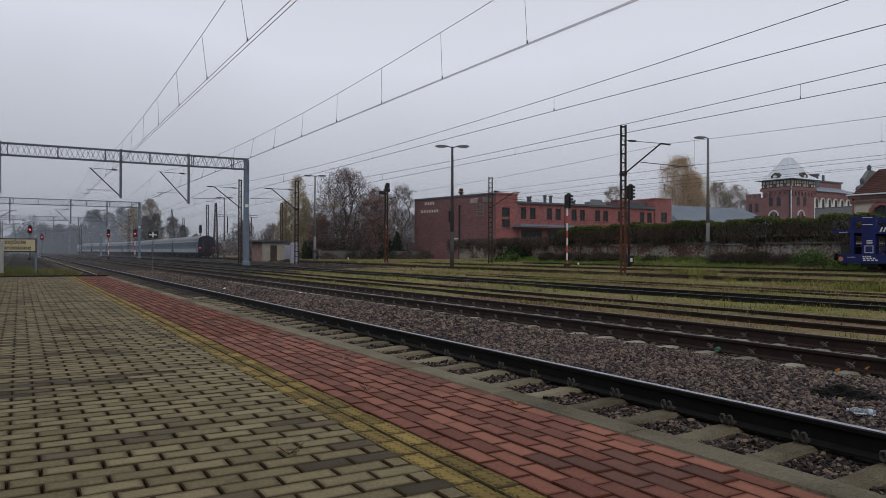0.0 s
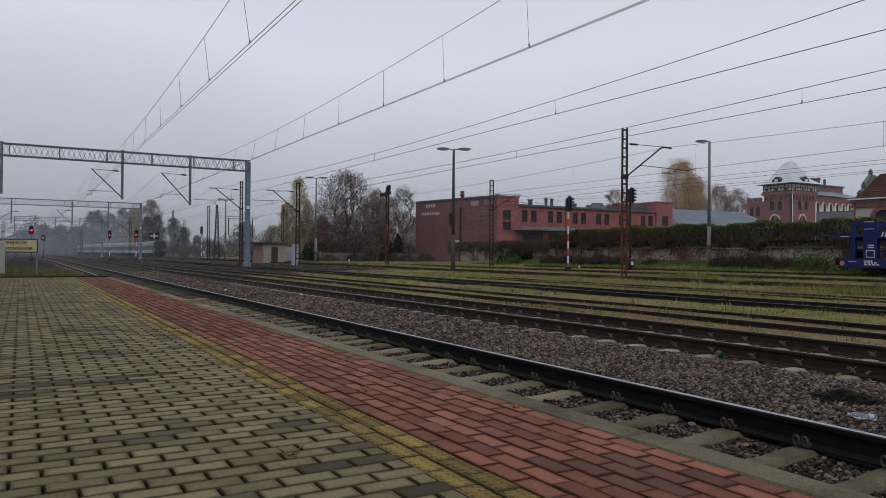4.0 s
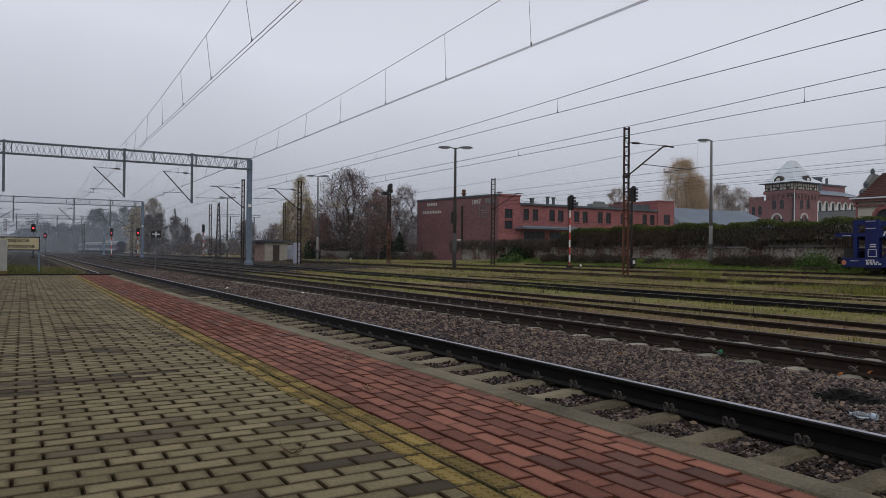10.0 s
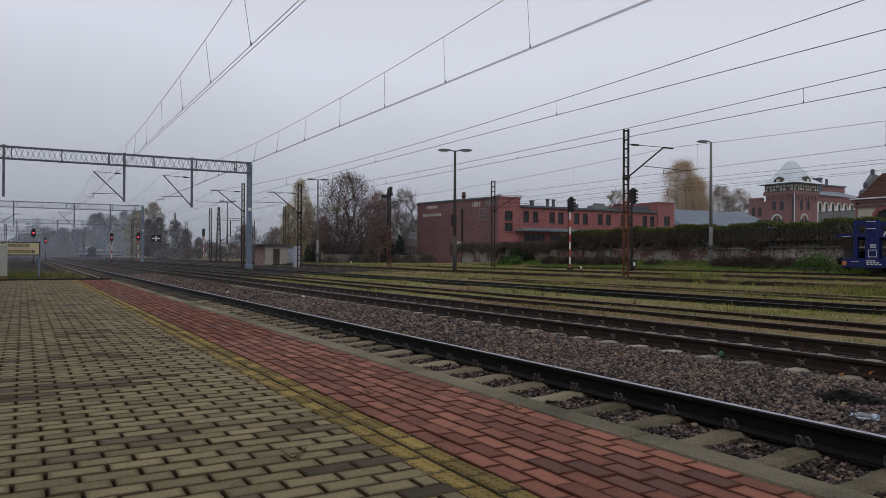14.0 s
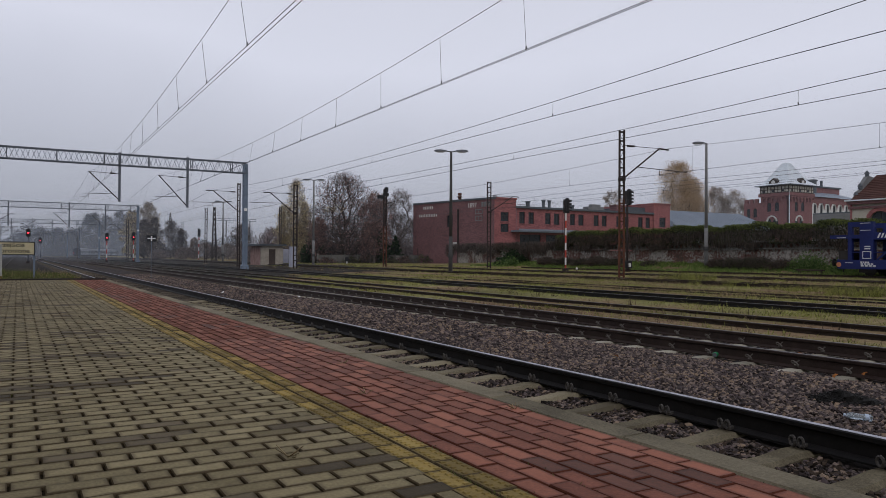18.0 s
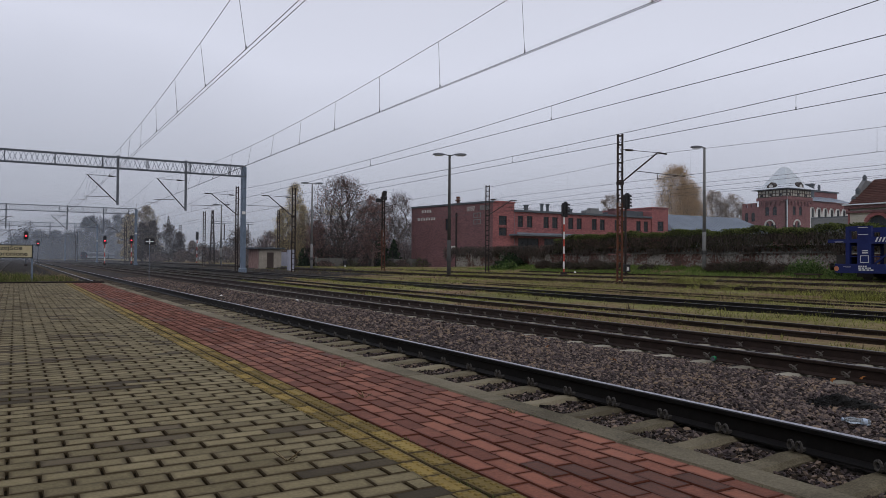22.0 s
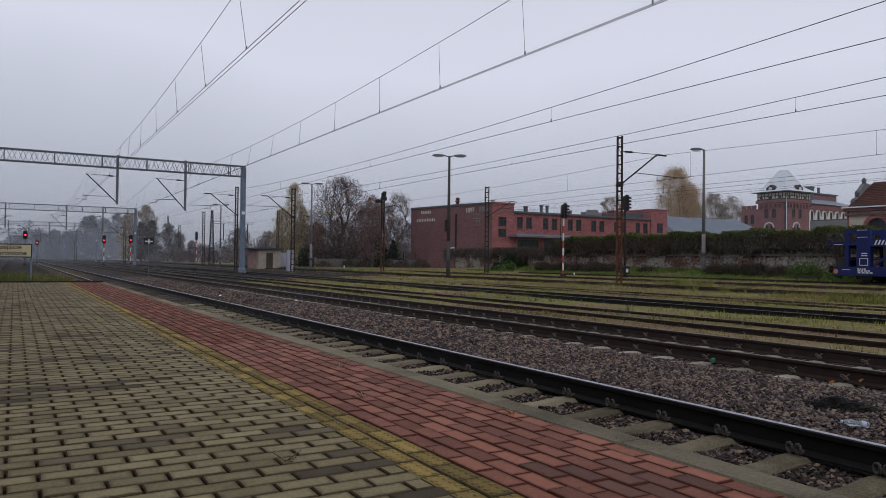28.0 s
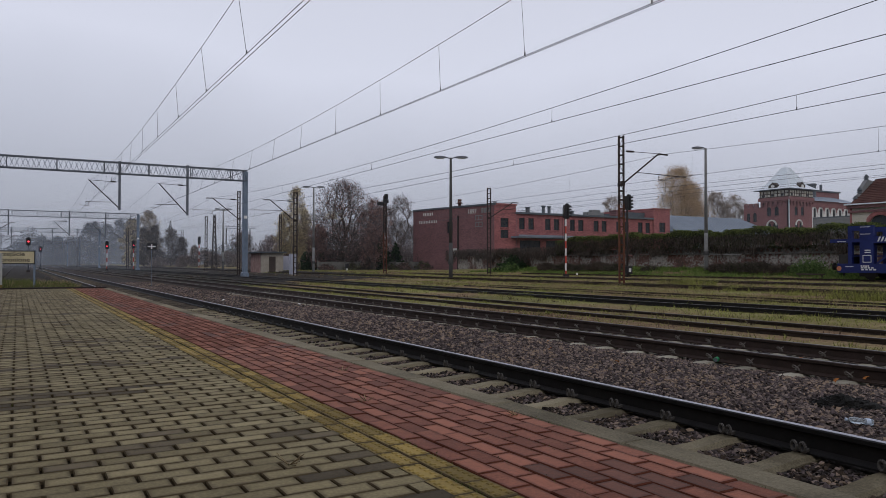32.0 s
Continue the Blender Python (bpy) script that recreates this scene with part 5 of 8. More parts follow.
    for x, h, w in ((4.7, 0.35, 0.22), (7.6, 0.65, 0.16), (8.7, 0.65, 0.16), (13.2, 0.1, 0.2), (23.0, 0.55, 0.75)):
        part("chimney", Geo().box(x - w, 3.0, 7.7, x + w, 3.0 + 2 * w, 8.55 + h, 0.0).box(x - w - 0.08, 2.92, 8.45 + h, x + w + 0.08, 3.08 + 2 * w, 8.62 + h), M_SLATE if w < 0.5 else M_BRICK, b, at=at3)
    part("roof_unit", Geo().box(17.2, 4, 8.2, 20.6, 5.2, 8.75).box(18.2, 4.2, 8.7, 20.0, 5.0, 9.15), M_GREYWALL, b, "grey roof machinery", at=at3)
    at4, n4 = along((30.95, 0.1), (34.65, 0.1))
    wall(b, at4, n4, -1, 9.3, M_BRICK_R, [(1.3, 2.7, 5.6, 7.2)])
    part("wall", Geo().prism([(30.95, 0.45), (31.25, 0.45), (31.25, 12), (30.95, 12)], -1, 9.3).prism([(34.35, 0.45), (34.65, 0.45), (34.65, 12), (34.35, 12)], -1, 9.3), M_BRICK_R, b)
    part("coping", Geo().box(30.85, -0.05, 9.3, 34.75, 12, 9.46), M_BRICK_R, b)
    part("side_roof", Geo().box(27.3, 2.0, 7.9, 30.94, 12, 8.8), M_SLATE, b)


build_brewery()


def shed(p, w, d, z_eave, z_ridge, label, m_roof, z0=0.6):
    t = thing("shed", (*p, z0), label, "shed")
    at, n = along((0, 0), (w, 0))
    wall(t, at, n, -1, z_eave - z0, M_GREYWALL, [])
    part("wall", Geo().box(0, 0.36, -1, 0.3, d, z_eave - z0), M_GREYWALL, t)
    part("wall", Geo().box(w - 0.3, 0.36, -1, w, d, z_eave - z0), M_GREYWALL, t)
    a, b = z_eave - z0, z_ridge - z0
    part("roof", Geo().add([(-0.3, -0.4, a), (w + 0.3, -0.4, a), (w - 2, d / 2, b), (2, d / 2, b), (-0.3, d + 0.4, a), (w + 0.3, d + 0.4, a)], [(0, 1, 2, 3), (3, 2, 5, 4), (0, 3, 4), (1, 5, 2)]), m_roof, t)
    for k in range(int(w / 0.9)):
        x = 0.4 + k * 0.9
        f = min(1.0, max(0.0, min((x + 0.3) / 2.3, (w + 0.3 - x) / 2.3)))
        part("seam", Geo().beam((x, -0.4, a + 0.03), (x, -0.4 + (d / 2 + 0.4) * f, a + (b - a) * f + 0.03), 0.06, 0.05), m_roof, t)
    return t


shed((94.5, 84.0), 26.0, 12, 6.6, 9.7, "long low shed with a dark blue-grey metal roof", M_GREYROOF)
shed((95.5, 76.5), 13.0, 7, 6.0, 7.7, "low shed with a dark grey seamed metal roof", M_GREYROOF)


def battlements(parent, x0, x1, z, m, step=1.5, y=0.0, at=None):
    x = x0
    while x + 0.8 < x1:
        part("merlon", Geo().box(x, y, z, x + 0.85, y + 0.5, z + 0.9), m, parent, at=at)
        x += step


def build_castle():
    c = thing("castle_building", (138.0, 93.0, 0.6), "castle-like red brick brewery with a pale metal pyramid roof", "building")
    h = 14.6
    # tower: left face looks along -x, right face along -y
    at_l, nl = along((0, 6.6), (0, 0))
    at_r, nr = along((0, 0), (8, 0))
    wall(c, at_l, nl, -1, h - 0.1, M_BRICK_C, [(1.5, 2.5, 10.7, 12.6), (3.3, 4.3, 10.7, 12.6), (1.3, 2.5, 6.4, 9.2), (2.9, 4.1, 6.4, 9.2)], arched=True)
    wall(c, at_r, nr, -1, h - 0.1, M_BRICK_C, [(2.0, 3.1, 10.7, 12.6), (4.2, 5.3, 10.7, 12.6), (2.1, 3.2, 6.4, 9.2), (3.6, 4.7, 6.4, 9.2)], arched=True)
    for at, n in ((at_l, nl), (at_r, nr)):
        ring = Geo()
        for x, w in ((2.7 if n < 7 else 3.4, 1.1),):
            for k in range(12):
                a, b = math.pi * k / 12, math.pi * (k + 1) / 12
                ring.beam((x + w * math.cos(a), -0.05, 8.6 + w * math.sin(a)), (x + w * math.cos(b), -0.05, 8.6 + w * math.sin(b)), 0.25, 0.28)
        part("window_surround", ring, M_PALE, c, "pale rendered arch round the windows", at=at)
        part("rosette", Geo().tube((2.7 if n < 7 else 3.4, -0.06, 9.75), (2.7 if n < 7 else 3.4, 0.02, 9.75), 0.42, 0.42, 14), M_BRICK_C, c, at=at)
        k = 0.35
        while k + 0.9 < n:
            cor = Geo().box(k, -0.35, h - 1.9, k + 0.28, 0, h - 0.7)
            for j in range(6):
                a, b = math.pi * j / 6, math.pi * (j + 1) / 6
                cor.beam((k + 0.7 - 0.42 * math.cos(a), -0.2, h - 1.3 + 0.42 * math.sin(a)), (k + 0.7 - 0.42 * math.cos(b), -0.2, h - 1.3 + 0.42 * math.sin(b)), 0.28, 0.25)
            part("corbel_arch", cor, M_BRICK_C, c, at=at)
            k += 1.12
        part("cornice", Geo().box(-0.3, -0.42, h - 0.75, n + 0.3, 0.0, h - 0.1), M_BRICK_C, c, at=at)
        part("timber_band", Geo().box(-0.1, -0.15, h - 0.1, n + 0.1, 0.3, h + 1.5), M_PLASTER, c, "pale panels of the half-timbered band", at=at)
        tim = Geo().box(-0.15, -0.22, h - 0.1, n + 0.15, -0.15, h + 0.1).box(-0.15, -0.22, h + 1.3, n + 0.15, -0.15, h + 1.5).box(-0.15, -0.21, h + 0.62, n + 0.15, -0.15, h + 0.76)
        j = 0.0
        while j < n:
            tim.box(j, -0.2, h - 0.1, j + 0.16, -0.15, h + 1.5)
            j += 0.82
        part("timber_frame", tim, M_TIMBER, c, at=at)
        for j in range(3):
            part("band_window", Geo().box(0.5 + j * n / 3, -0.17, h + 0.15, 1.2 + j * n / 3, -0.152, h + 0.6), M_GLASS, c, at=at)
        dm = n / 2
        part("dormer", Geo().add([(dm - 1.0, -0.5, h + 1.5), (dm + 1.0, -0.5, h + 1.5), (dm + 1.0, -0.5, h + 2.4), (dm, -0.5, h + 3.1), (dm - 1.0, -0.5, h + 2.4), (dm, 2.0, h + 3.1), (dm - 1.0, 2.0, h + 2.4), (dm + 1.0, 2.0, h + 2.4)],
                                 [(0, 1, 2, 3, 4), (2, 7, 5, 3), (4, 3, 5, 6), (1, 7, 2), (0, 4, 6)]), M_TIMBER, c, "small dark dormer", at=at)
        part("dormer_window", Geo().tube((dm, -0.56, h + 2.2), (dm, -0.5, h + 2.2), 0.42, 0.42, 12), M_WHITEWALL, c, at=at)
    part("eave_board", Geo().prism([(-1, -1), (9, -1), (9, 7.6), (-1, 7.6)], h + 1.5, h + 1.62), M_SLATE, c)
    part("pyramid_roof", Geo().add([(-1, -1, h + 1.6), (9, -1, h + 1.6), (9, 7.6, h + 1.6), (-1, 7.6, h + 1.6), (3.3, 2.7, h + 6.5), (4.7, 2.7, h + 6.5), (4.7, 3.9, h + 6.5), (3.3, 3.9, h + 6.5), (0.7, 0.5, h + 2.7), (7.3, 0.5, h + 2.7), (7.3, 6.1, h + 2.7), (0.7, 6.1, h + 2.7)],
                                   [(0, 1, 9, 8), (1, 2, 10, 9), (2, 3, 11, 10), (3, 0, 8, 11), (8, 9, 5, 4), (9, 10, 6, 5), (10, 11, 7, 6), (11, 8, 4, 7), (4, 5, 6, 7)]), M_METALROOF, c, "pale grey glazed metal pyramid roof")
    seams = Geo()
    for k in range(1, 8):
        f = k / 8
        seams.beam((0.7 + 6.6 * f, 0.5, h + 2.72), (3.3 + 1.4 * f, 2.7, h + 6.52), 0.05, 0.05)
        seams.beam((0.7, 6.1 - 5.6 * f, h + 2.72), (3.3, 3.9 - 1.2 * f, h + 6.52), 0.05, 0.05)
    part("roof_ribs", seams, M_METALROOF, c)
    part("downpipe", Geo().tube((-0.25, -0.25, 0), (-0.25, -0.25, h), 0.1, 0.1, 8), M_METALROOF, c)
    # lower wing with battlements
    at_w, nw = along((0.3, 11.0), (0.3, 6.6))
    wall(c, at_w, nw, -1, h - 1.9, M_BRICK_C, [(0.7, 1.6, 9.6, 11.6), (2.3, 3.2, 9.6, 11.6), (0.9, 3.0, 6.4, 8.4)], arched=True)
    battlements(c, 0.1, nw, h - 1.9, M_BRICK_C, 1.25, at=at_w)
    part("wall", Geo().box(0.65, 10.7, -1, 10, 11.0, h - 1.9), M_BRICK_C, c)
    # long white wing with a red arched frieze
    at_x, nx = along((8.0, 0.4), (25.5, 0.4))
    ops = []
    for k in range(7):
        x = 1.2 + k * 2.35
        ops.append((x, x + 0.95, 10.5, 12.5))
        if k < 3:
            ops.append((x, x + 0.95, 7.4, 9.1))
    wall(c, at_x, nx, -1, h - 1.2, M_WHITEWALL, ops, arched=True)
    fr = Geo().box(0, -0.12, h - 1.9, nx, 0.0, h - 0.6)
    part("frieze", fr, M_BRICK_C, c, "red brick frieze", at=at_x)
    for k in range(8):
        x = 0.0 + k * 2.35
        part("arch_drop", Geo().add([(x - 0.5, -0.1, h - 1.9), (x + 0.8, -0.1, h - 1.9), (x + 0.4, -0.1, h - 2.4), (x + 0.15, -0.1, h - 3.4), (x - 0.1, -0.1, h - 2.4)], [(4, 3, 2, 1, 0)]), M_BRICK_C, c, at=at_x)
    part("wing_roof", Geo().add([(8, -0.2, h - 0.6), (26, -0.2, h - 0.6), (26, 8, h + 1.8), (8, 8, h + 1.8)], [(0, 1, 2, 3)]), M_GREYROOF, c)
    part("rooftop_house", Geo().box(17.5, 6, h, 28, 14, h + 2.4), M_BRICK_C, c)
    part("rooftop_house_roof", Geo().box(17.2, 5.7, h + 2.4, 28.3, 14.3, h + 2.7), M_SLATE, c)
    part("vent_drum", Geo().tube((16.5, 6, h + 0.8), (16.5, 6, h + 3.6), 1.4, 1.4, 14).tube((16.5, 6, h + 3.6), (16.5, 6, h + 3.9), 1.6, 1.6, 14), M_SLATE, c)
    part("flue", Geo().tube((22.5, 7, h + 2), (22.5, 7, h + 4.2), 0.3, 0.3, 8), M_SLATE, c)


build_castle()


def build_grey_block():
    g = thing("grey_building", (118.0, 66.0, 0.6), "plain grey block building with a wide shallow arch", "building")
    at, n = along((0, 0), (12, -2))
    wall(g, at, n, -1, 8.3, M_GREYWALL, [])
    a = Geo()
    for k in range(10):
        p, q = math.pi * k / 10, math.pi * (k + 1) / 10
        a.beam((4.6 + 3.2 * math.cos(p), -0.06, 3.5 + 1.8 * math.sin(p)), (4.6 + 3.2 * math.cos(q), -0.06, 3.5 + 1.8 * math.sin(q)), 0.14, 0.2)
    part("arch_moulding", a, M_CONC, g, at=at)
    part("wall", Geo().prism([(0, 0.36), (0.3, 0.36), (0.3, 9), (0, 9)], -1, 8.3), M_GREYWALL, g)
    part("roof", Geo().prism([(0, 0.2), (12, -1.8), (12, 9), (0, 9)], 8.3, 8.5), M_SLATE, g)


build_grey_block()


def build_villa():
    v = thing("villa", (79.5, 46.1, 0.6), "cream villa with red tiled roof and scrolled gable", "house")
    at, n = along((0, 0), (0.9, -12.0))
    wall(v, at, n, -1, 6.9, M_PLASTER, [(2.0, 4.1, 2.4, 5.9), (6.6, 8.7, 2.4, 5.9)], arched=True)
    for x in (3.05, 7.65):
        ring = Geo()
        for k in range(10):
            a, b = math.pi * k / 10, math.pi * (k + 1) / 10
            ring.beam((x + 1.25 * math.cos(a), -0.06, 4.85 + 1.25 * math.sin(a)), (x + 1.25 * math.cos(b), -0.06, 4.85 + 1.25 * math.sin(b)), 0.2, 0.42)
        ring.box(x - 1.45, -0.14, 2.4, x - 1.06, 0, 4.85).box(x + 1.06, -0.14, 2.4, x + 1.45, 0, 4.85)
        part("brick_surround", ring, M_BRICK_R, v, "red brick round the window", at=at)
    part("brick_band", Geo().box(0, -0.08, 3.4, 1.6, 0, 3.75).box(4.5, -0.08, 3.4, 6.2, 0, 3.75).box(9.1, -0.08, 3.4, n, 0, 3.75), M_BRICK_R, v, at=at)
    part("cornice", Geo().box(-0.3, -0.45, 6.7, n + 0.3, 0.2, 7.1).box(-0.2, -0.25, 6.2, n + 0.2, 0.0, 6.45), M_BRICK, v, at=at)
    part("gutter", Geo().box(-0.4, -0.72, 7.05, n + 0.5, -0.56, 7.18), M_METALROOF, v, at=at)
    part("corner_brick", Geo().box(-0.06, -0.08, -1, 0.14, 0.0, 6.7), M_BRICK_R, v, at=at)
    part("tile_roof", Geo().add([(0.2, -0.6, 7.15), (n + 1, -0.6, 7.15), (n + 1, 5, 10.3), (0.45, 5, 10.3), (0.2, 10.6, 7.15), (n + 1, 10.6, 7.15)], [(0, 1, 2, 3), (3, 2, 5, 4), (0, 3, 4)]), M_TILE, v, "red tiled roof", at=at)
    rows = Geo()
    for k in range(14):
        f = (k + 0.5) / 14
        rows.box(0.2 + 0.25 * f, -0.6 + 5.6 * f - 0.06, 7.15 + 3.15 * f + 0.0, n + 1, -0.6 + 5.6 * f + 0.06, 7.15 + 3.15 * f + 0.06)
    part("tile_courses", rows, M_TILE, v, at=at)
    part("wall", Geo().prism([(0, 0.36), (0.3, 0.36), (0.3, 10), (0, 10)], -1, 6.9), M_PLASTER, v, at=at)
    gable = Geo()
    prof = [(0.6, 6.9), (0.6, 7.4), (1.3, 7.6), (1.4, 8.4), (2.0, 8.7), (2.3, 9.6), (3.1, 10.4), (3.6, 10.5), (4.4, 10.4), (5.2, 9.4), (5.8, 8.6), (5.8, 6.9)]
    prof = [(a, 6.9 + (b - 6.9) * 0.88) for a, b in prof]
    gable.loft([[(0.0, a * 1.05 - 0.4, b) for a, b in prof], [(0.45, a * 1.05 - 0.4, b) for a, b in prof]])
    part("scroll_gable", gable, M_GREYWALL, v, "pale scrolled gable", at=at)
    for a, b in ((1.0, 7.5), (1.9, 8.5), (3.45, 10.05)):
        part("finial", Geo().tube((0.2, a * 1.05 - 0.4, b), (0.2, a * 1.05 - 0.4, b + 0.3), 0.25, 0.2, 8).tube((0.2, a * 1.05 - 0.4, b + 0.3), (0.2, a * 1.05 - 0.4, b + 0.65), 0.3, 0.1, 8), M_SLATE, v, at=at)


build_villa()


M_HUT = mat("dirty_cream_plaster", (0.19, 0.165, 0.13), (0.40, 0.365, 0.31), 1.6, 14, 0.95, bump=0.4)
M_HUTBRICK = mat("patchy_bare_brick", (0.13, 0.06, 0.052), (0.36, 0.25, 0.22), 1.8, 8, 0.95, bump=0.5)


def build_hut():
    t = thing("trackside_hut", (27.0, 92.0, 0.0), "small flat-roofed trackside hut, cream plaster with bare brick side", "hut")
    at, n = along((0, 0), (2.9, 0))
    wall(t, at, n, -0.2, 2.55, M_HUT, [])
    part("door", Geo().box(1.0, -0.05, 0.1, 1.85, 0.02, 2.1), M_TIMBER, t, "brown wooden door")
    part("wall", Geo().box(0.0, 0.36, -0.2, 0.3, 5, 2.55), M_HUTBRICK, t, "bare brick side with faded graffiti")
    part("wall", Geo().box(2.6, 0.36, -0.2, 2.9, 5, 2.55), M_HUT, t)
    part("roof", Geo().box(-0.7, -0.5, 2.55, 3.2, 5.4, 2.68).box(-0.75, -0.55, 2.68, 3.25, 5.45, 2.74), M_SLATE, t, "thin overhanging flat roof")
    for i, (x, y, w, h) in enumerate(((31.15, 95.2, 0.9, 2.17), (24.14, 71.1, 0.68, 2.2))):
        c = thing("relay_cabinet", (x, y, 0.0), "grey-lilac steel relay cabinet on a low plinth", "cabinet", "relay cabinets")
        part("body", Geo().box(-w / 2, -0.3, 0.12, w / 2, 0.3, h, 0.03), M_CABINET, c)
        part("door", Geo().box(-w / 2 + 0.05, -0.32, 0.2, w / 2 - 0.05, -0.3, h - 0.1), M_CABINET, c)
        part("plinth", Geo().box(-w / 2 - 0.05, -0.33, -0.2, w / 2 + 0.05, 0.33, 0.12), M_CONC, c)


M_CABINET = mat("lilac_grey_paint", (0.28, 0.29, 0.35), (0.40, 0.41, 0.48), 2, 20, 0.6, bump=0.05)
build_hut()


# ---- boundary wall with the hedge on it ----
M_OLDWALL = mat("stained_old_wall", (0.12, 0.054, 0.043), (0.34, 0.31, 0.275), 0.5, 5, 0.95, bump=0.6, dist=0.05)
old = next(x for x in M_OLDWALL.node_tree.nodes if x.bl_idname == "ShaderNodeValToRGB").color_ramp.elements
old[0].position, old[1].position = 0.44, 0.58
for pos, col in ((0.4, (0.06, 0.05, 0.04)), (0.475, (0.14, 0.075, 0.06)), (0.5, (0.17, 0.155, 0.135))):
    old.new(pos).color = (*col, 1)


M_FENCE = mat("dirty_concrete_fence", (0.06, 0.058, 0.05), (0.17, 0.165, 0.15), 1.2, 20, 0.95, rand=0.3, bump=0.4)


def build_boundary():
    w = thing("boundary_wall", (50.5, 0, 0.0), "old stained brick and plaster boundary wall", "wall", kind="structure")
    y = -30.0
    k = 0
    while y < 82:
        part("wall_bay", Geo().box(0, y + 0.02, 0.2, 0.4, y + 3.98, 2.02 + 0.06 * math.sin(k * 2.1) if 20 < y < 62 else 2.5), M_OLDWALL, w)
        if 20 < y < 62:
            part("wall_back", Geo().box(0.26, y + 0.02, 2.1, 0.4, y + 3.98, 2.6), M_OLDWALL, w)
        part("pier", Geo().box(-0.12, y - 0.2, 0.2, 0.5, y + 0.2, 2.65), M_OLDWALL, w)
        y += 4.0
        k += 1
    f = thing("concrete_fence", (36.0, 95.6, 0.1), "grey concrete panel fence under the trees", "fence", kind="structure")
    for k in range(8):
        part("panel", Geo().box(k * 2.0 + 0.08, -0.04, -0.2, k * 2.0 + 1.92, 0.04, 1.3 + 0.05 * (k % 2)), M_FENCE, f)
        part("post", Geo().box(k * 2.0 - 0.08, -0.1, -0.2, k * 2.0 + 0.08, 0.1, 1.5), M_FENCE, f)
    for k in range(9):
        part("mesh_post", Geo().box(k * 2.0 - 0.03, 0.3, -0.2, k * 2.0 + 0.03, 0.36, 2.5), M_DARKSTEEL, f)
    net = Geo()
    for k in range(6):
        net.beam((0, 0.33, 0.9 + k * 0.3), (16, 0.33, 0.9 + k * 0.3), 0.02)
    tagged(part("wire_mesh", net, M_DARKSTEEL, f), kind="stuff")


build_boundary()


def build_openwork():
    """A band of cast rings between the old wall's coping and the hedge."""
    b = thing("openwork_band", (50.33, 0, 0), "band of cast concrete rings on top of the old wall", "balustrade", kind="structure")
    for k in range(20):
        y0 = 22.0 + 2.0 * k
        g = Geo().box(-0.05, y0, 2.0, 0.05, y0 + 1.98, 2.07).box(-0.05, y0, 2.5, 0.05, y0 + 1.98, 2.56)
        for j in range(4):
            c = y0 + 0.25 + 0.495 * j
            ring = [(c + 0.21 * math.cos(a), 2.285 + 0.21 * math.sin(a)) for a in [2 * math.pi * i / 10 for i in range(11)]]
            for (a0, b0), (a1, b1) in zip(ring, ring[1:]):
                g.beam((0, a0, b0), (0, a1, b1), 0.07, 0.06, up=(1, 0, 0))
        part("openwork_panel", g, M_FENCE, b)


build_openwork()
# Unseen wall added behind the camera to cut the sky's light on the platform.
tagged(part("wall_sky_block", Geo().box(-3.6, -30, 0.3, -3.2, 20, 7.5), M_PLASTER), "unseen plain wall added to block sky light from the platform", "wall", kind="structure")

# ---- trees, hedges and grass ----
M_UNDER = mat("dark_running_gear", (0.012, 0.011, 0.011), (0.04, 0.036, 0.033), 1, 15, 0.8)
M_BARK = mat("grey_brown_bark", (0.05, 0.04, 0.036), (0.12, 0.1, 0.088), 1.5, 18, 0.95, bump=0.5)
M_BIRCH = mat("pale_bark", (0.10, 0.09, 0.08), (0.26, 0.24, 0.22), 1.5, 10, 0.9, bump=0.3)
M_LEAF_RED = leafy("red_brown_leaves", (0.15, 0.085, 0.076), (0.33, 0.2, 0.175), 0.4)
M_LEAF_YEL = leafy("faded_yellow_leaves", (0.265, 0.215, 0.14), (0.5, 0.42, 0.285), 0.5)
M_LEAF_OCHRE = leafy("ochre_leaves", (0.4, 0.285, 0.17), (0.54, 0.405, 0.255), 0.5)
M_LEAF_PALE = leafy("pale_dry_leaves", (0.25, 0.2, 0.16), (0.4, 0.335, 0.275), 0.4)
M_LEAF_GREEN = leafy("dark_evergreen_leaves", (0.012, 0.024, 0.012), (0.04, 0.065, 0.03))
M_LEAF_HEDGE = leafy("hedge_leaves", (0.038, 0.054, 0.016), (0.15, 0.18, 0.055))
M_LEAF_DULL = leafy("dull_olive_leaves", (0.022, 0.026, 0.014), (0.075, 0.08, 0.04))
M_LEAF_IVY = leafy("bush_leaves", (0.045, 0.085, 0.025), (0.14, 0.2, 0.07))
M_WEED = leafy("brown_weeds", (0.04, 0.03, 0.022), (0.125, 0.09, 0.06), 0.2)
M_TWIG = leafy("brown_twigs", (0.036, 0.03, 0.026), (0.12, 0.098, 0.082), 0.15)


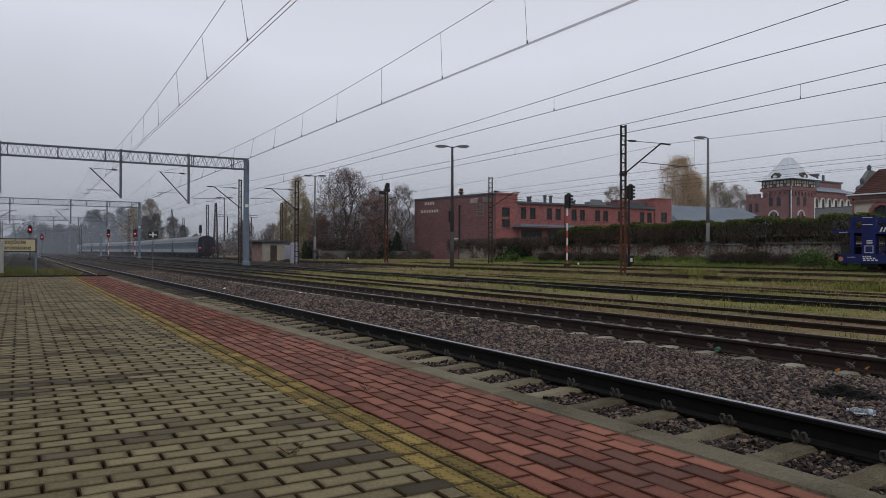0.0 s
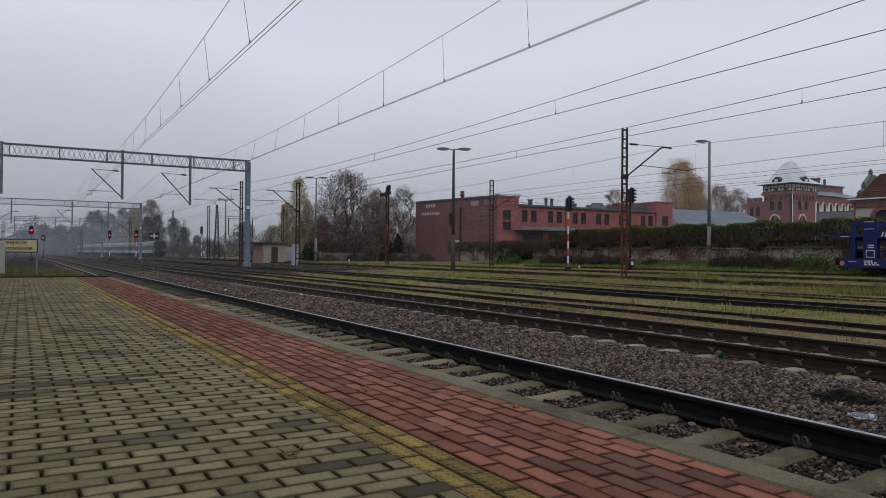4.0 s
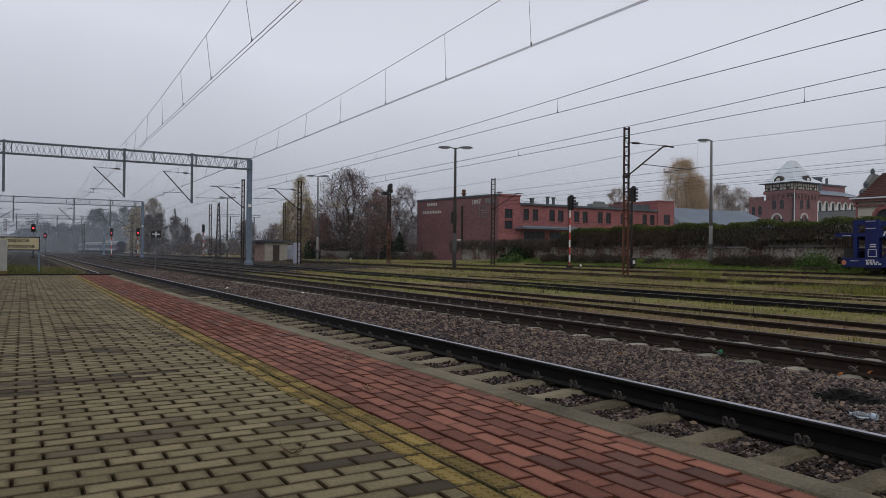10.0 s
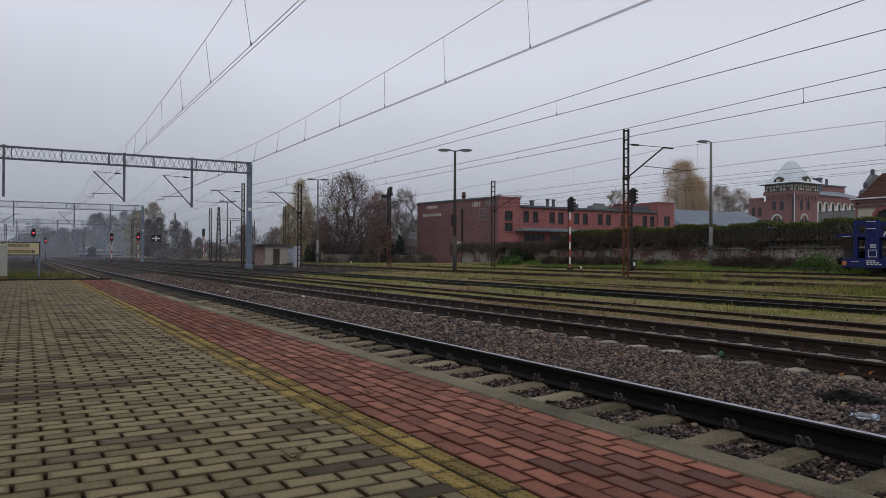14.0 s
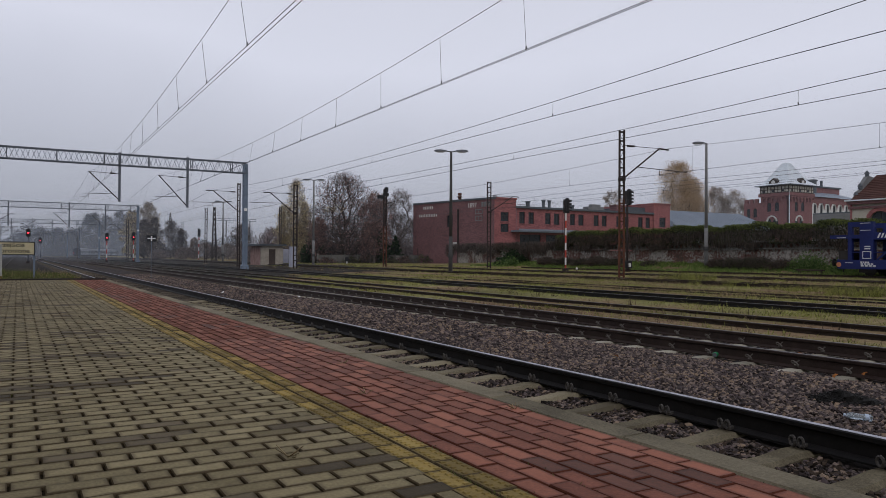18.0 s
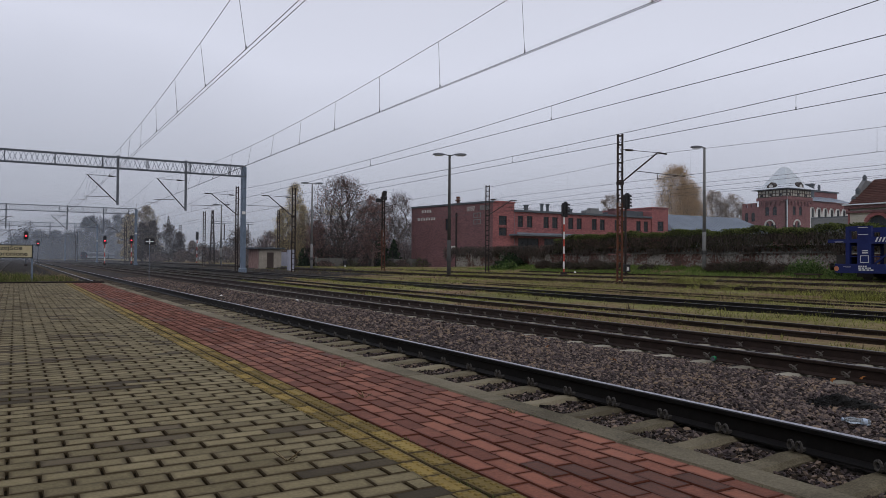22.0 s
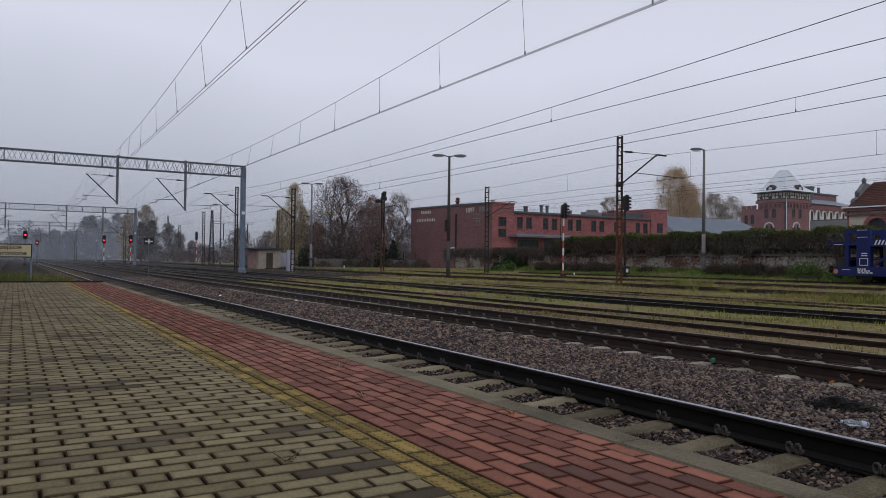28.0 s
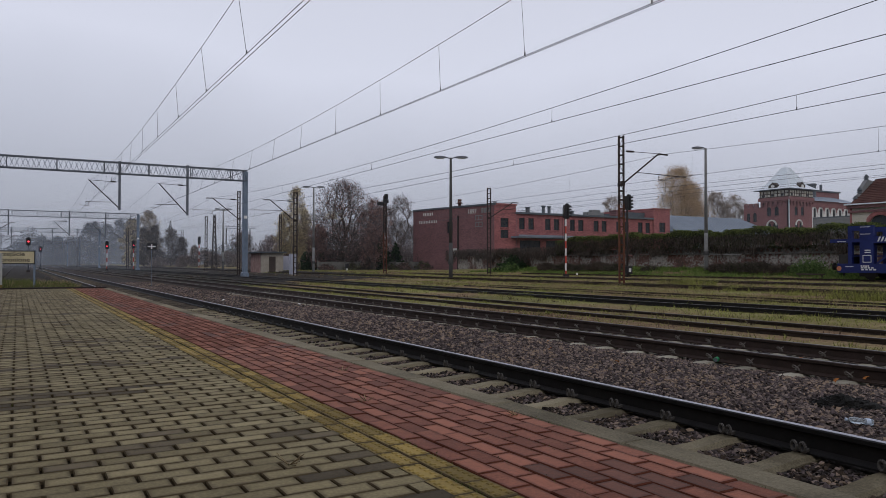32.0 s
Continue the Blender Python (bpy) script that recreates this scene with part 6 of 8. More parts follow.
def cards(centres, sizes, rng, stretch=1.6, upright=False):
    """Small leaf-shaped quads with random turns, as arrays for one mesh."""
    n = len(centres)
    a = rng.normal(size=(n, 3))
    a /= np.linalg.norm(a, axis=1, keepdims=True)
    b = rng.normal(size=(n, 3))
    if upright:
        a = a * 0.25 + np.array([0, 0, 1.0])
        a /= np.linalg.norm(a, axis=1, keepdims=True)
    b -= a * np.sum(a * b, axis=1, keepdims=True)
    b /= np.linalg.norm(b, axis=1, keepdims=True)
    s = sizes[:, None]
    v = np.stack([centres - a * s * stretch * 0.5, centres + b * s * 0.5, centres + a * s * stretch * 0.5, centres - b * s * 0.5], 1).reshape(-1, 3)
    f = np.arange(n * 4).reshape(-1, 4)
    return v, f


def quick(name, v, f, m, parent=None, label=""):
    me = bpy.data.meshes.new(name)
    me.from_pydata(v.tolist(), [], f.tolist())
    me.materials.append(m)
    return part(name, me, None, parent, label)


def tree(x, y, h, crown, label, m_leaf, leaves, seed, leaf=0.2, bark=None, low=0.28, r0=None, shape="round", z0=0.0, nodes=300, twigs=0, twig=0.6, m_twig=None, spread=0.08, category="tree"):
    """A tree whose limbs grow from the trunk into the points of an uneven crown."""
    rng = np.random.default_rng(seed)
    t = thing("tree", (x, y, z0), label, category, "trees round the yard")
    base = low * h
    zz = rng.uniform(0, 1, nodes) ** (0.85 if shape == "round" else 1.1)
    th = rng.uniform(0, 2 * math.pi, nodes)
    if shape == "cone":
        rad = (1 - zz) ** 0.8 + 0.03
    elif shape == "column":
        rad = np.sqrt(np.maximum(0.02, 1 - ((zz - 0.35) / 0.68) ** 2))
    elif shape == "dome":
        rad = np.sqrt(np.maximum(0.03, 1 - ((zz - 0.3) / 0.715) ** 2))
    else:
        rad = np.sqrt(np.maximum(0.04, 1 - ((zz - 0.45) / 0.58) ** 2))
    rad *= 0.8 + 0.28 * np.sin(2 * th + seed + 5 * zz) * np.sin(6 * zz + seed) + 0.12 * np.sin(5 * th + 9 * zz + seed)
    rr = rad * crown * rng.uniform(0, 1, nodes) ** 0.45
    pts = np.stack([rr * np.cos(th), rr * np.sin(th), base + zz * (h - base)], 1)
    top = base + (h - base) * (0.3 if shape == "round" else 0.12 if shape == "dome" else 0.88)
    trunk = [(0.06 * crown * math.sin(2.1 * k + seed) * (k > 1), 0.06 * crown * math.cos(1.7 * k + seed) * (k > 1), -0.3 + (top + 0.3) * k / 7) for k in range(8)]
    pos = np.zeros((nodes + 8, 3))
    pos[:8] = trunk
    parent = [0, 0, 1, 2, 3, 4, 5, 6]
    foot = np.array([0, 0, base * 0.8])
    path = np.zeros(nodes + 8)
    path[:8] = np.arange(8) * (top + 0.3) / 7
    count = 8
    for p in pts[np.argsort(np.linalg.norm(pts - foot, axis=1))]:
        d = pos[:count] - p
        cost = np.linalg.norm(d, axis=1) + 0.45 * path[:count] + 1.6 * np.maximum(0, d[:, 2] + (0.1 if shape != "cone" else -0.5))
        cost[0:2] += 99
        parent.append(int(np.argmin(cost)))
        pos[count] = p
        path[count] = path[parent[-1]] + np.linalg.norm(p - pos[parent[-1]])
        count += 1
    load = np.ones(count)
    for k in range(count - 1, 0, -1):
        load[parent[k]] += load[k]
    r0 = r0 or h * 0.02
    thick = np.maximum(r0 * (load / load[0]) ** 0.56, 0.011)
    g = Geo()
    for k in range(1, count):
        g.tube(pos[parent[k]], pos[k], min(thick[parent[k]], thick[k] * 1.5), thick[k], 7 if k < 8 else 4, caps=False)
    part("trunk", g, bark or M_BARK, t, "bare forked trunk and limbs")
    mass = np.exp(rng.normal(0, 0.9, count))
    mass[:8] = 0
    mass /= mass.sum()
    heart = np.array([0, 0, base + 0.3 * (h - base)])
    if twigs:
        c = pos[rng.choice(count, twigs, p=mass)] + rng.normal(size=(twigs, 3)) * crown * 0.07
        out = c - heart
        out /= np.linalg.norm(out, axis=1, keepdims=True) + 1e-6
        d = out * 0.7 + rng.normal(size=(twigs, 3)) * 0.55 + np.array([0, 0, 0.25])
        d *= (rng.uniform(0.4, 1.2, twigs) * twig / (np.linalg.norm(d, axis=1) + 1e-6))[:, None]
        side = np.cross(d, rng.normal(size=(twigs, 3)))
        side *= (rng.uniform(0.011, 0.02, twigs) * (1 + np.hypot(x, y) / 250) / (np.linalg.norm(side, axis=1) + 1e-6))[:, None]
        v = np.stack([c - side, c + side, c + d], 1).reshape(-1, 3)
        quick("twig_growth", v, np.arange(twigs * 3).reshape(-1, 3), m_twig or M_FINETWIG, t, "fine bare twigs")
    if leaves:
        c = pos[rng.choice(count, leaves, p=mass)] + rng.normal(size=(leaves, 3)) * crown * spread
        v, f = cards(c, rng.uniform(0.5, 1.3, leaves) * leaf, rng)
        quick("crown", v, f, m_leaf, t, "thin autumn foliage")
    return t


def shrub(x, y, z0, rx, ry, h, n, leaf, m, seed, label, name="shrub", category="shrub", cone=0.0):
    rng = np.random.default_rng(seed)
    t = thing(name, (x, y, z0), label, category, "shrubs and evergreens")
    g = Geo()
    pr = random.Random(seed)
    stems = 7 if not cone else 1
    for k in range(stems):
        a = pr.uniform(0, 6.28)
        g.tube((0, 0, -0.2), (math.cos(a) * rx * 0.5 * (not cone), math.sin(a) * ry * 0.5 * (not cone), h * 0.85), 0.05 + 0.02 * h * bool(cone), 0.01, 5, caps=False)
    part("stems", g, M_BARK, t)
    u = rng.uniform(0, 1, n) ** 0.6
    th, ph = rng.uniform(0, 6.283, n), np.arccos(rng.uniform(-0.1, 1, n))
    lump = 1 + 0.28 * np.sin(3 * th + seed) * np.sin(4 * ph + seed * 2) + 0.15 * np.sin(7 * th)
    if cone:
        zz = rng.uniform(0.03, 1, n)
        rr = (1 - zz) ** 0.8 * u * (1 + 0.25 * np.sin(zz * 40)) + 0.02
        c = np.stack([rr * rx * np.cos(th), rr * ry * np.sin(th), zz * h], 1)
    else:
        c = np.stack([u * rx * lump * np.sin(ph) * np.cos(th), u * ry * lump * np.sin(ph) * np.sin(th), np.maximum(0.02, u * h * lump * np.cos(ph))], 1)
    v, f = cards(c, rng.uniform(0.6, 1.3, n) * leaf, rng)
    quick("foliage", v, f, m, t)
    return t


M_DARKTWIG = leafy("dark_brown_twigs", (0.03, 0.023, 0.022), (0.09, 0.07, 0.066), 0.1)
M_LEAF_FAR = leafy("dull_brown_leaves", (0.09, 0.08, 0.066), (0.21, 0.185, 0.15))
M_LEAF_BIRCH = leafy("pale_yellow_leaves", (0.47, 0.38, 0.2), (0.74, 0.64, 0.39), 0.55)
M_FINETWIG = leafy("grey_purple_twigs", (0.09, 0.074, 0.072), (0.21, 0.175, 0.172), 0.2)
tree(40.8, 98.1, 13.0, 6.1, "big spreading bare tree with remnants of red-brown leaves", M_LEAF_RED, 4200, 3, 0.13, r0=0.55, low=0.15, nodes=1700, twigs=11000, twig=0.5, shape="dome", m_twig=M_DARKTWIG)
shrub(39.0, 97.5, 7.6, 1.5, 1.5, 1.5, 420, 0.12, M_LEAF_YEL, 31, "last yellow leaves in the big bare tree", "leaf_cluster", "foliage")
tree(43.7, 93.5, 10.3, 2.7, "slender tree with dull red leaves", M_LEAF_RED, 5200, 8, 0.12, r0=0.16, low=0.12, nodes=420, twigs=2000)
tree(36.8, 97.6, 6.6, 2.0, "low tree with dull red leaves", M_LEAF_RED, 3200, 9, 0.12, r0=0.13, low=0.1, nodes=260, twigs=900)
tree(45.8, 97.0, 9.0, 2.4, "low tree with dull red leaves", M_LEAF_RED, 2600, 10, 0.12, r0=0.13, low=0.15, nodes=300, twigs=1500)
tree(52.3, 102.3, 11.6, 3.3, "bare dark tree beside the brick building", M_LEAF_RED, 500, 12, 0.1, r0=0.22, low=0.15, nodes=600, twigs=3400)
tree(50.0, 103.4, 10.4, 2.6, "bare tree with few brown leaves", M_LEAF_RED, 700, 13, 0.1, r0=0.17, low=0.15, nodes=420, twigs=2600)
tree(47.5, 105.0, 9.4, 2.6, "bare tree with few brown leaves", M_LEAF_RED, 700, 14, 0.1, r0=0.15, low=0.15, nodes=360, twigs=2400)
tree(37.2, 108.0, 12.9, 2.1, "tall birch with thin faded yellow leaves", M_LEAF_BIRCH, 7500, 21, 0.11, bark=M_BIRCH, r0=0.2, low=0.1, shape="column", nodes=600, twigs=3500, spread=0.14)
tree(35.4, 108.6, 9.0, 1.7, "birch with thin faded yellow leaves", M_LEAF_BIRCH, 5500, 22, 0.11, bark=M_BIRCH, r0=0.15, low=0.1, shape="column", nodes=400, twigs=2500, spread=0.14)
tree(38.9, 109.4, 9.6, 1.7, "birch with thin faded yellow leaves", M_LEAF_BIRCH, 4500, 23, 0.11, bark=M_BIRCH, r0=0.15, low=0.1, shape="column", nodes=400, twigs=2500, spread=0.14)
tree(109.4, 97.0, 19.2, 5.6, "tall tree with dense ochre autumn leaves", M_LEAF_OCHRE, 46000, 41, 0.085, r0=0.35, low=0.06, nodes=1500, twigs=9000, spread=0.1, m_twig=M_LEAF_OCHRE)
tree(114.6, 98.5, 16.6, 5.2, "broad tree with dense ochre autumn leaves", M_LEAF_OCHRE, 36000, 42, 0.085, r0=0.3, low=0.06, nodes=1100, twigs=7000, spread=0.1, m_twig=M_LEAF_OCHRE)
tree(144.0, 116.0, 18.0, 4.6, "pale ochre tree behind the sheds", M_LEAF_PALE, 11000, 43, 0.16, r0=0.3, low=0.1, nodes=420, twigs=3500, m_twig=M_LEAF_PALE)
tree(103.5, 108.0, 14.5, 3.6, "bare tree behind the factory wing", M_LEAF_PALE, 2500, 47, 0.15, r0=0.25, low=0.1, nodes=360, twigs=3000, m_twig=M_LEAF_PALE)
tree(147.5, 113.5, 17.2, 5.0, "pale bare birch behind the sheds", M_LEAF_PALE, 9000, 44, 0.16, bark=M_BIRCH, r0=0.3, low=0.1, nodes=420, twigs=3500, m_twig=M_LEAF_PALE)
tree(141.0, 119.5, 16.0, 4.4, "pale bare birch behind the sheds", M_LEAF_PALE, 7000, 45, 0.16, bark=M_BIRCH, r0=0.3, low=0.1, nodes=420, twigs=3000, m_twig=M_LEAF_PALE)
tree(72.5, 33.6, 13.5, 4.6, "bare tree with fine twigs before the villa", M_LEAF_PALE, 120, 46, 0.12, r0=0.22, low=0.2, nodes=500, twigs=2600, twig=0.7)

# hazy trees along the line
tree(37.4, 257.0, 18.2, 4.6, "pale yellow tree in the haze", M_LEAF_YEL, 7000, 51, 0.22, r0=0.35, low=0.08, shape="column", nodes=500, twigs=5000, twig=1.0)
tree(33.0, 262.0, 15.6, 3.8, "pale tree in the haze", M_LEAF_BIRCH, 5500, 52, 0.22, r0=0.3, low=0.08, shape="column", nodes=420, twigs=4500, twig=1.0)
for k, (x, y, h, w) in enumerate(((29.6, 211, 10.4, 2.6), (32.6, 213, 11.2, 2.8), (36.4, 210, 10.6, 2.9), (39.0, 209, 8.0, 2.2))):
    tree(x, y, h, w, "dark bare tree in the haze", M_TWIG, 300, 60 + k, 0.18, r0=0.22, low=0.1, nodes=600, twigs=5500, twig=0.8, m_twig=M_TWIG, shape="dome")
for k, (x, y, h, w, m) in enumerate(((36, 472, 24, 6, M_LEAF_FAR), (41, 490, 26, 6, M_LEAF_FAR), (48, 500, 25, 7, M_LEAF_FAR), (57, 515, 29, 7, M_LEAF_FAR), (63, 520, 29, 6, M_LEAF_FAR), (27, 474, 15, 6, M_LEAF_FAR), (20, 476, 16, 6, M_LEAF_YEL), (12, 485, 15, 8, M_LEAF_FAR), (3, 500, 13, 8, M_LEAF_FAR), (72, 555, 26, 8, M_LEAF_FAR), (84, 570, 27, 9, M_LEAF_FAR))):
    tree(x, y, h, w, "tall dull tree far off in the haze", m, 9000, 70 + k, 0.24, r0=0.5, low=0.06, shape="column" if k % 2 else "dome", nodes=500, twigs=9000, twig=1.3, spread=0.12)
for k, (x, y, h, w) in enumerate(((35.0, 184, 2.8, 3.0), (36.9, 182, 5.2, 1.7), (39.4, 181, 4.0, 2.6), (41.6, 180, 3.2, 2.4), (44.5, 179.5, 3.8, 2.6), (31.0, 196, 2.2, 3.0), (46.0, 176, 2.8, 2.6))):
    tree(x, y, h, w, "brown leafless thicket beside the line", M_LEAF_PALE, 900, 80 + k, 0.16, r0=0.08, low=0.05, nodes=260, twigs=2200, twig=0.7, m_twig=M_FINETWIG, category="shrub")
tree(49.0, 183.5, 8.8, 3.6, "round dark tree behind the thicket", M_TWIG, 2500, 91, 0.2, r0=0.25, low=0.08, nodes=420, twigs=4200, twig=0.8)
for k, (x, y, h, w) in enumerate(((50.0, 163, 7.4, 2.8), (54.0, 166, 6.2, 2.6), (57.5, 160, 7.0, 2.6))):
    tree(x, y, h, w, "reddish bare tree in the haze", M_LEAF_RED, 1200, 94 + k, 0.18, r0=0.2, low=0.08, nodes=300, twigs=2600, twig=0.7)

shrub(36.9, 101.0, 0.0, 1.6, 1.4, 3.4, 1700, 0.26, M_LEAF_GREEN, 101, "dark green evergreen bush by the fence", "evergreen_bush")
shrub(39.5, 103.0, 0.0, 1.5, 1.4, 2.9, 1400, 0.26, M_LEAF_GREEN, 102, "dark green evergreen bush by the fence", "evergreen_bush")
shrub(46.0, 96.0, 0.0, 1.9, 1.6, 5.2, 2400, 0.26, M_LEAF_GREEN, 103, "dark green conifer beside the lattice mast", "conifer", "conifer", cone=1.0)
shrub(49.0, 97.5, 0.0, 1.5, 1.4, 4.2, 1700, 0.26, M_LEAF_GREEN, 104, "dark green conifer by the fence", "conifer", "conifer", cone=1.0)
shrub(49.0, 67.4, 0.1, 2.1, 1.6, 1.9, 2600, 0.2, M_LEAF_GREEN, 105, "dense dark green bush at the wall's end")
shrub(47.6, 66.0, 0.0, 1.3, 1.0, 1.3, 1200, 0.17, M_LEAF_IVY, 106, "green bush at the wall's end")
shrub(48.4, 31.0, 0.35, 1.1, 1.5, 1.2, 3600, 0.1, M_LEAF_IVY, 107, "fresh green bush on the bank beside the wagon")
shrub(48.2, 28.4, 0.3, 0.9, 1.0, 0.9, 1800, 0.1, M_LEAF_IVY, 108, "fresh green bush on the bank")
for k, (x, y, h, w) in enumerate(((49.2, 33.4, 0.5, 1.5), (49.0, 35.6, 0.7, 1.7), (49.0, 37.8, 0.6, 1.6), (49.2, 39.4, 0.5, 1.2), (49.4, 46.8, 0.3, 1.2), (49.0, 50.8, 0.5, 1.5), (48.8, 53.0, 0.65, 1.6), (48.9, 55.4, 0.45, 1.6), (48.6, 57.8, 0.55, 1.5), (48.4, 60.6, 0.6, 1.3))):
    tree(x, y, h, w, "low dark brown bramble thicket at the foot of the wall", M_LEAF_DULL if k % 3 else M_WEED, 1500, 110 + k, 0.08, r0=0.03, low=0.02, nodes=300, twigs=2600, twig=0.28, m_twig=M_TWIG, z0=0.5, category="shrub")

# undergrowth before the fence and woods behind it
for k, (x, y, h, w) in enumerate(((40.5, 101.5, 3.0, 1.8), (43.5, 101.5, 2.6, 1.8), (46.5, 101.0, 3.4, 1.8), (50.0, 101.5, 3.0, 1.8), (38.0, 104.5, 2.6, 1.6), (34.5, 104.0, 2.4, 1.6))):
    tree(x, y, h, w, "brown leafless undergrowth along the fence", M_LEAF_RED, 500, 140 + k, 0.12, r0=0.05, low=0.03, nodes=200, twigs=1800, twig=0.45, category="shrub")
for k, (x, y, h, w) in enumerate(((70, 168, 11, 5), (78, 172, 10, 5), (86, 170, 12, 6), (94, 174, 11, 6), (64, 165, 8.5, 5), (104, 178, 12, 6))):
    tree(x, y, h, w, "grey-brown leafless tree in the wood behind", M_TWIG, 1800, 150 + k, 0.24, r0=0.25, low=0.05, nodes=320, twigs=3600, twig=0.9)


for k, x in enumerate((37.0, 40.5, 43.0, 46.5, 49.0, 52.0)):
    tree(x, 94.6 - 0.4 * (k % 2), 0.9 + 0.25 * (k % 3), 1.5, "low withered weeds before the fence", M_LEAF_HEDGE if k % 2 else M_LEAF_RED, 400, 170 + k, 0.1, r0=0.03, low=0.02, nodes=160, twigs=1000, twig=0.4, m_twig=M_TWIG, category="shrub")


def thicket_belt():
    """A belt of brown scrub behind the fence."""
    rng = np.random.default_rng(93)
    n = 16000
    x = rng.uniform(30, 66, n)
    top = 3.3 + 0.9 * np.sin(x * 0.8) + 0.7 * np.sin(x * 2.1 + 1)
    c = np.stack([x, 112 + rng.normal(0, 1.6, n), rng.uniform(0, 1, n) ** 0.75 * top], 1)
    v, f = cards(c, rng.uniform(0.05, 0.11, n), rng, stretch=7.0, upright=True)
    tagged(quick("scrub_belt", v, f, M_FINETWIG), "grey-brown scrub behind the fence", "scrub", kind="stuff")


thicket_belt()


def far_woods():
    """A low woodland that closes the horizon."""
    rng = np.random.default_rng(77)
    n = 80000
    a = rng.uniform(-0.55, 1.35, n)
    r = rng.uniform(560, 760, n)
    top = 16 + 7 * np.sin(a * 23) + 5 * np.sin(a * 57 + 1) + 3 * np.sin(a * 131)
    c = np.stack([r * np.sin(a), r * np.cos(a), rng.uniform(0, 1, n) ** 0.7 * np.maximum(top, 7)], 1)
    v, f = cards(c, rng.uniform(0.45, 1.1, n), rng)
    tagged(quick("far_woods", v, f, M_LEAF_PALE), "grey-brown woodland on the horizon", "woods", kind="stuff")


far_woods()


def hedge():
    rng = np.random.default_rng(15)
    t = thing("hedge", (50.4, 0, 0), "thick hedge of green tops and brown hanging stems on the wall", "hedge")

    def crest(y):
        return 3.98 + 0.12 * np.sin(y * 0.9) + 0.1 * np.sin(y * 2.3) + 0.06 * np.sin(y * 7.1) - 0.35 * np.clip((y - 56) / 5, 0, 1)

    n = 60000
    y = rng.uniform(-14, 60.8, n)
    z = crest(y) - np.abs(rng.normal(0, 0.22, n))
    v, f = cards(np.stack([rng.uniform(-0.75, 0.9, n), y, z], 1), rng.uniform(0.04, 0.09, n), rng)
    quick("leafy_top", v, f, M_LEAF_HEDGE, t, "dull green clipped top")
    # inner leaves: shade under the crest is put into a darker leaf colour
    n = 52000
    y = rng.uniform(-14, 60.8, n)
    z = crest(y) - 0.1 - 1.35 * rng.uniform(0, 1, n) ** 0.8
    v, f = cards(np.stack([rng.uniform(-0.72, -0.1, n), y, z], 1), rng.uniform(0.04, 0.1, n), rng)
    quick("shaded_leaves", v, f, M_LEAF_DULL, t, "leaves among the stems, shade put into their dark olive colour")
    n = 60000
    y = rng.uniform(-14, 84, n)
    top = np.where(y < 60.8, 3.6, 3.05)
    hang = 1.05 + 0.3 * np.sin(y * 0.7) + 0.25 * np.sin(y * 1.9 + 1) + 0.2 * np.sin(y * 4.3)
    z = top - hang * rng.uniform(0, 1, n) ** 0.9 - 0.1
    x = rng.uniform(-0.8, -0.15, n)
    v, f = cards(np.stack([x, y, z], 1), rng.uniform(0.018, 0.035, n), rng, stretch=13.0, upright=True)
    quick("hanging_growth", v, f, M_TWIG, t, "brown leafless hanging stems")
    return t


hedge()
M_GRASS = leafy("green_grass", (0.122, 0.132, 0.035), (0.335, 0.345, 0.096), 0.4)
M_STRAW = leafy("dry_grass", (0.165, 0.12, 0.07), (0.37, 0.29, 0.165), 0.3)
M_RANK = leafy("rank_grass", (0.042, 0.054, 0.015), (0.145, 0.17, 0.048), 0.35)
M_BANK = leafy("fresh_bank_grass", (0.058, 0.092, 0.024), (0.19, 0.275, 0.068), 0.35)


def blades(name, label, m, x, y, z, h, w, seed):
    rng = np.random.default_rng(seed)
    n = len(x)
    a = rng.uniform(0, 6.283, n)
    lean = rng.normal(0, 0.55, (n, 2)) * h[:, None]
    p = np.stack([x, y, z], 1)
    s = np.stack([np.cos(a), np.sin(a), np.zeros(n)], 1) * (w / 2)[:, None]
    tip = p + np.concatenate([lean, h[:, None]], 1)
    v = np.stack([p - s, p + s, tip], 1).reshape(-1, 3)
    f = np.arange(n * 3).reshape(-1, 3)
    return tagged(quick(name, v, f, m), label, "grass", kind="stuff")


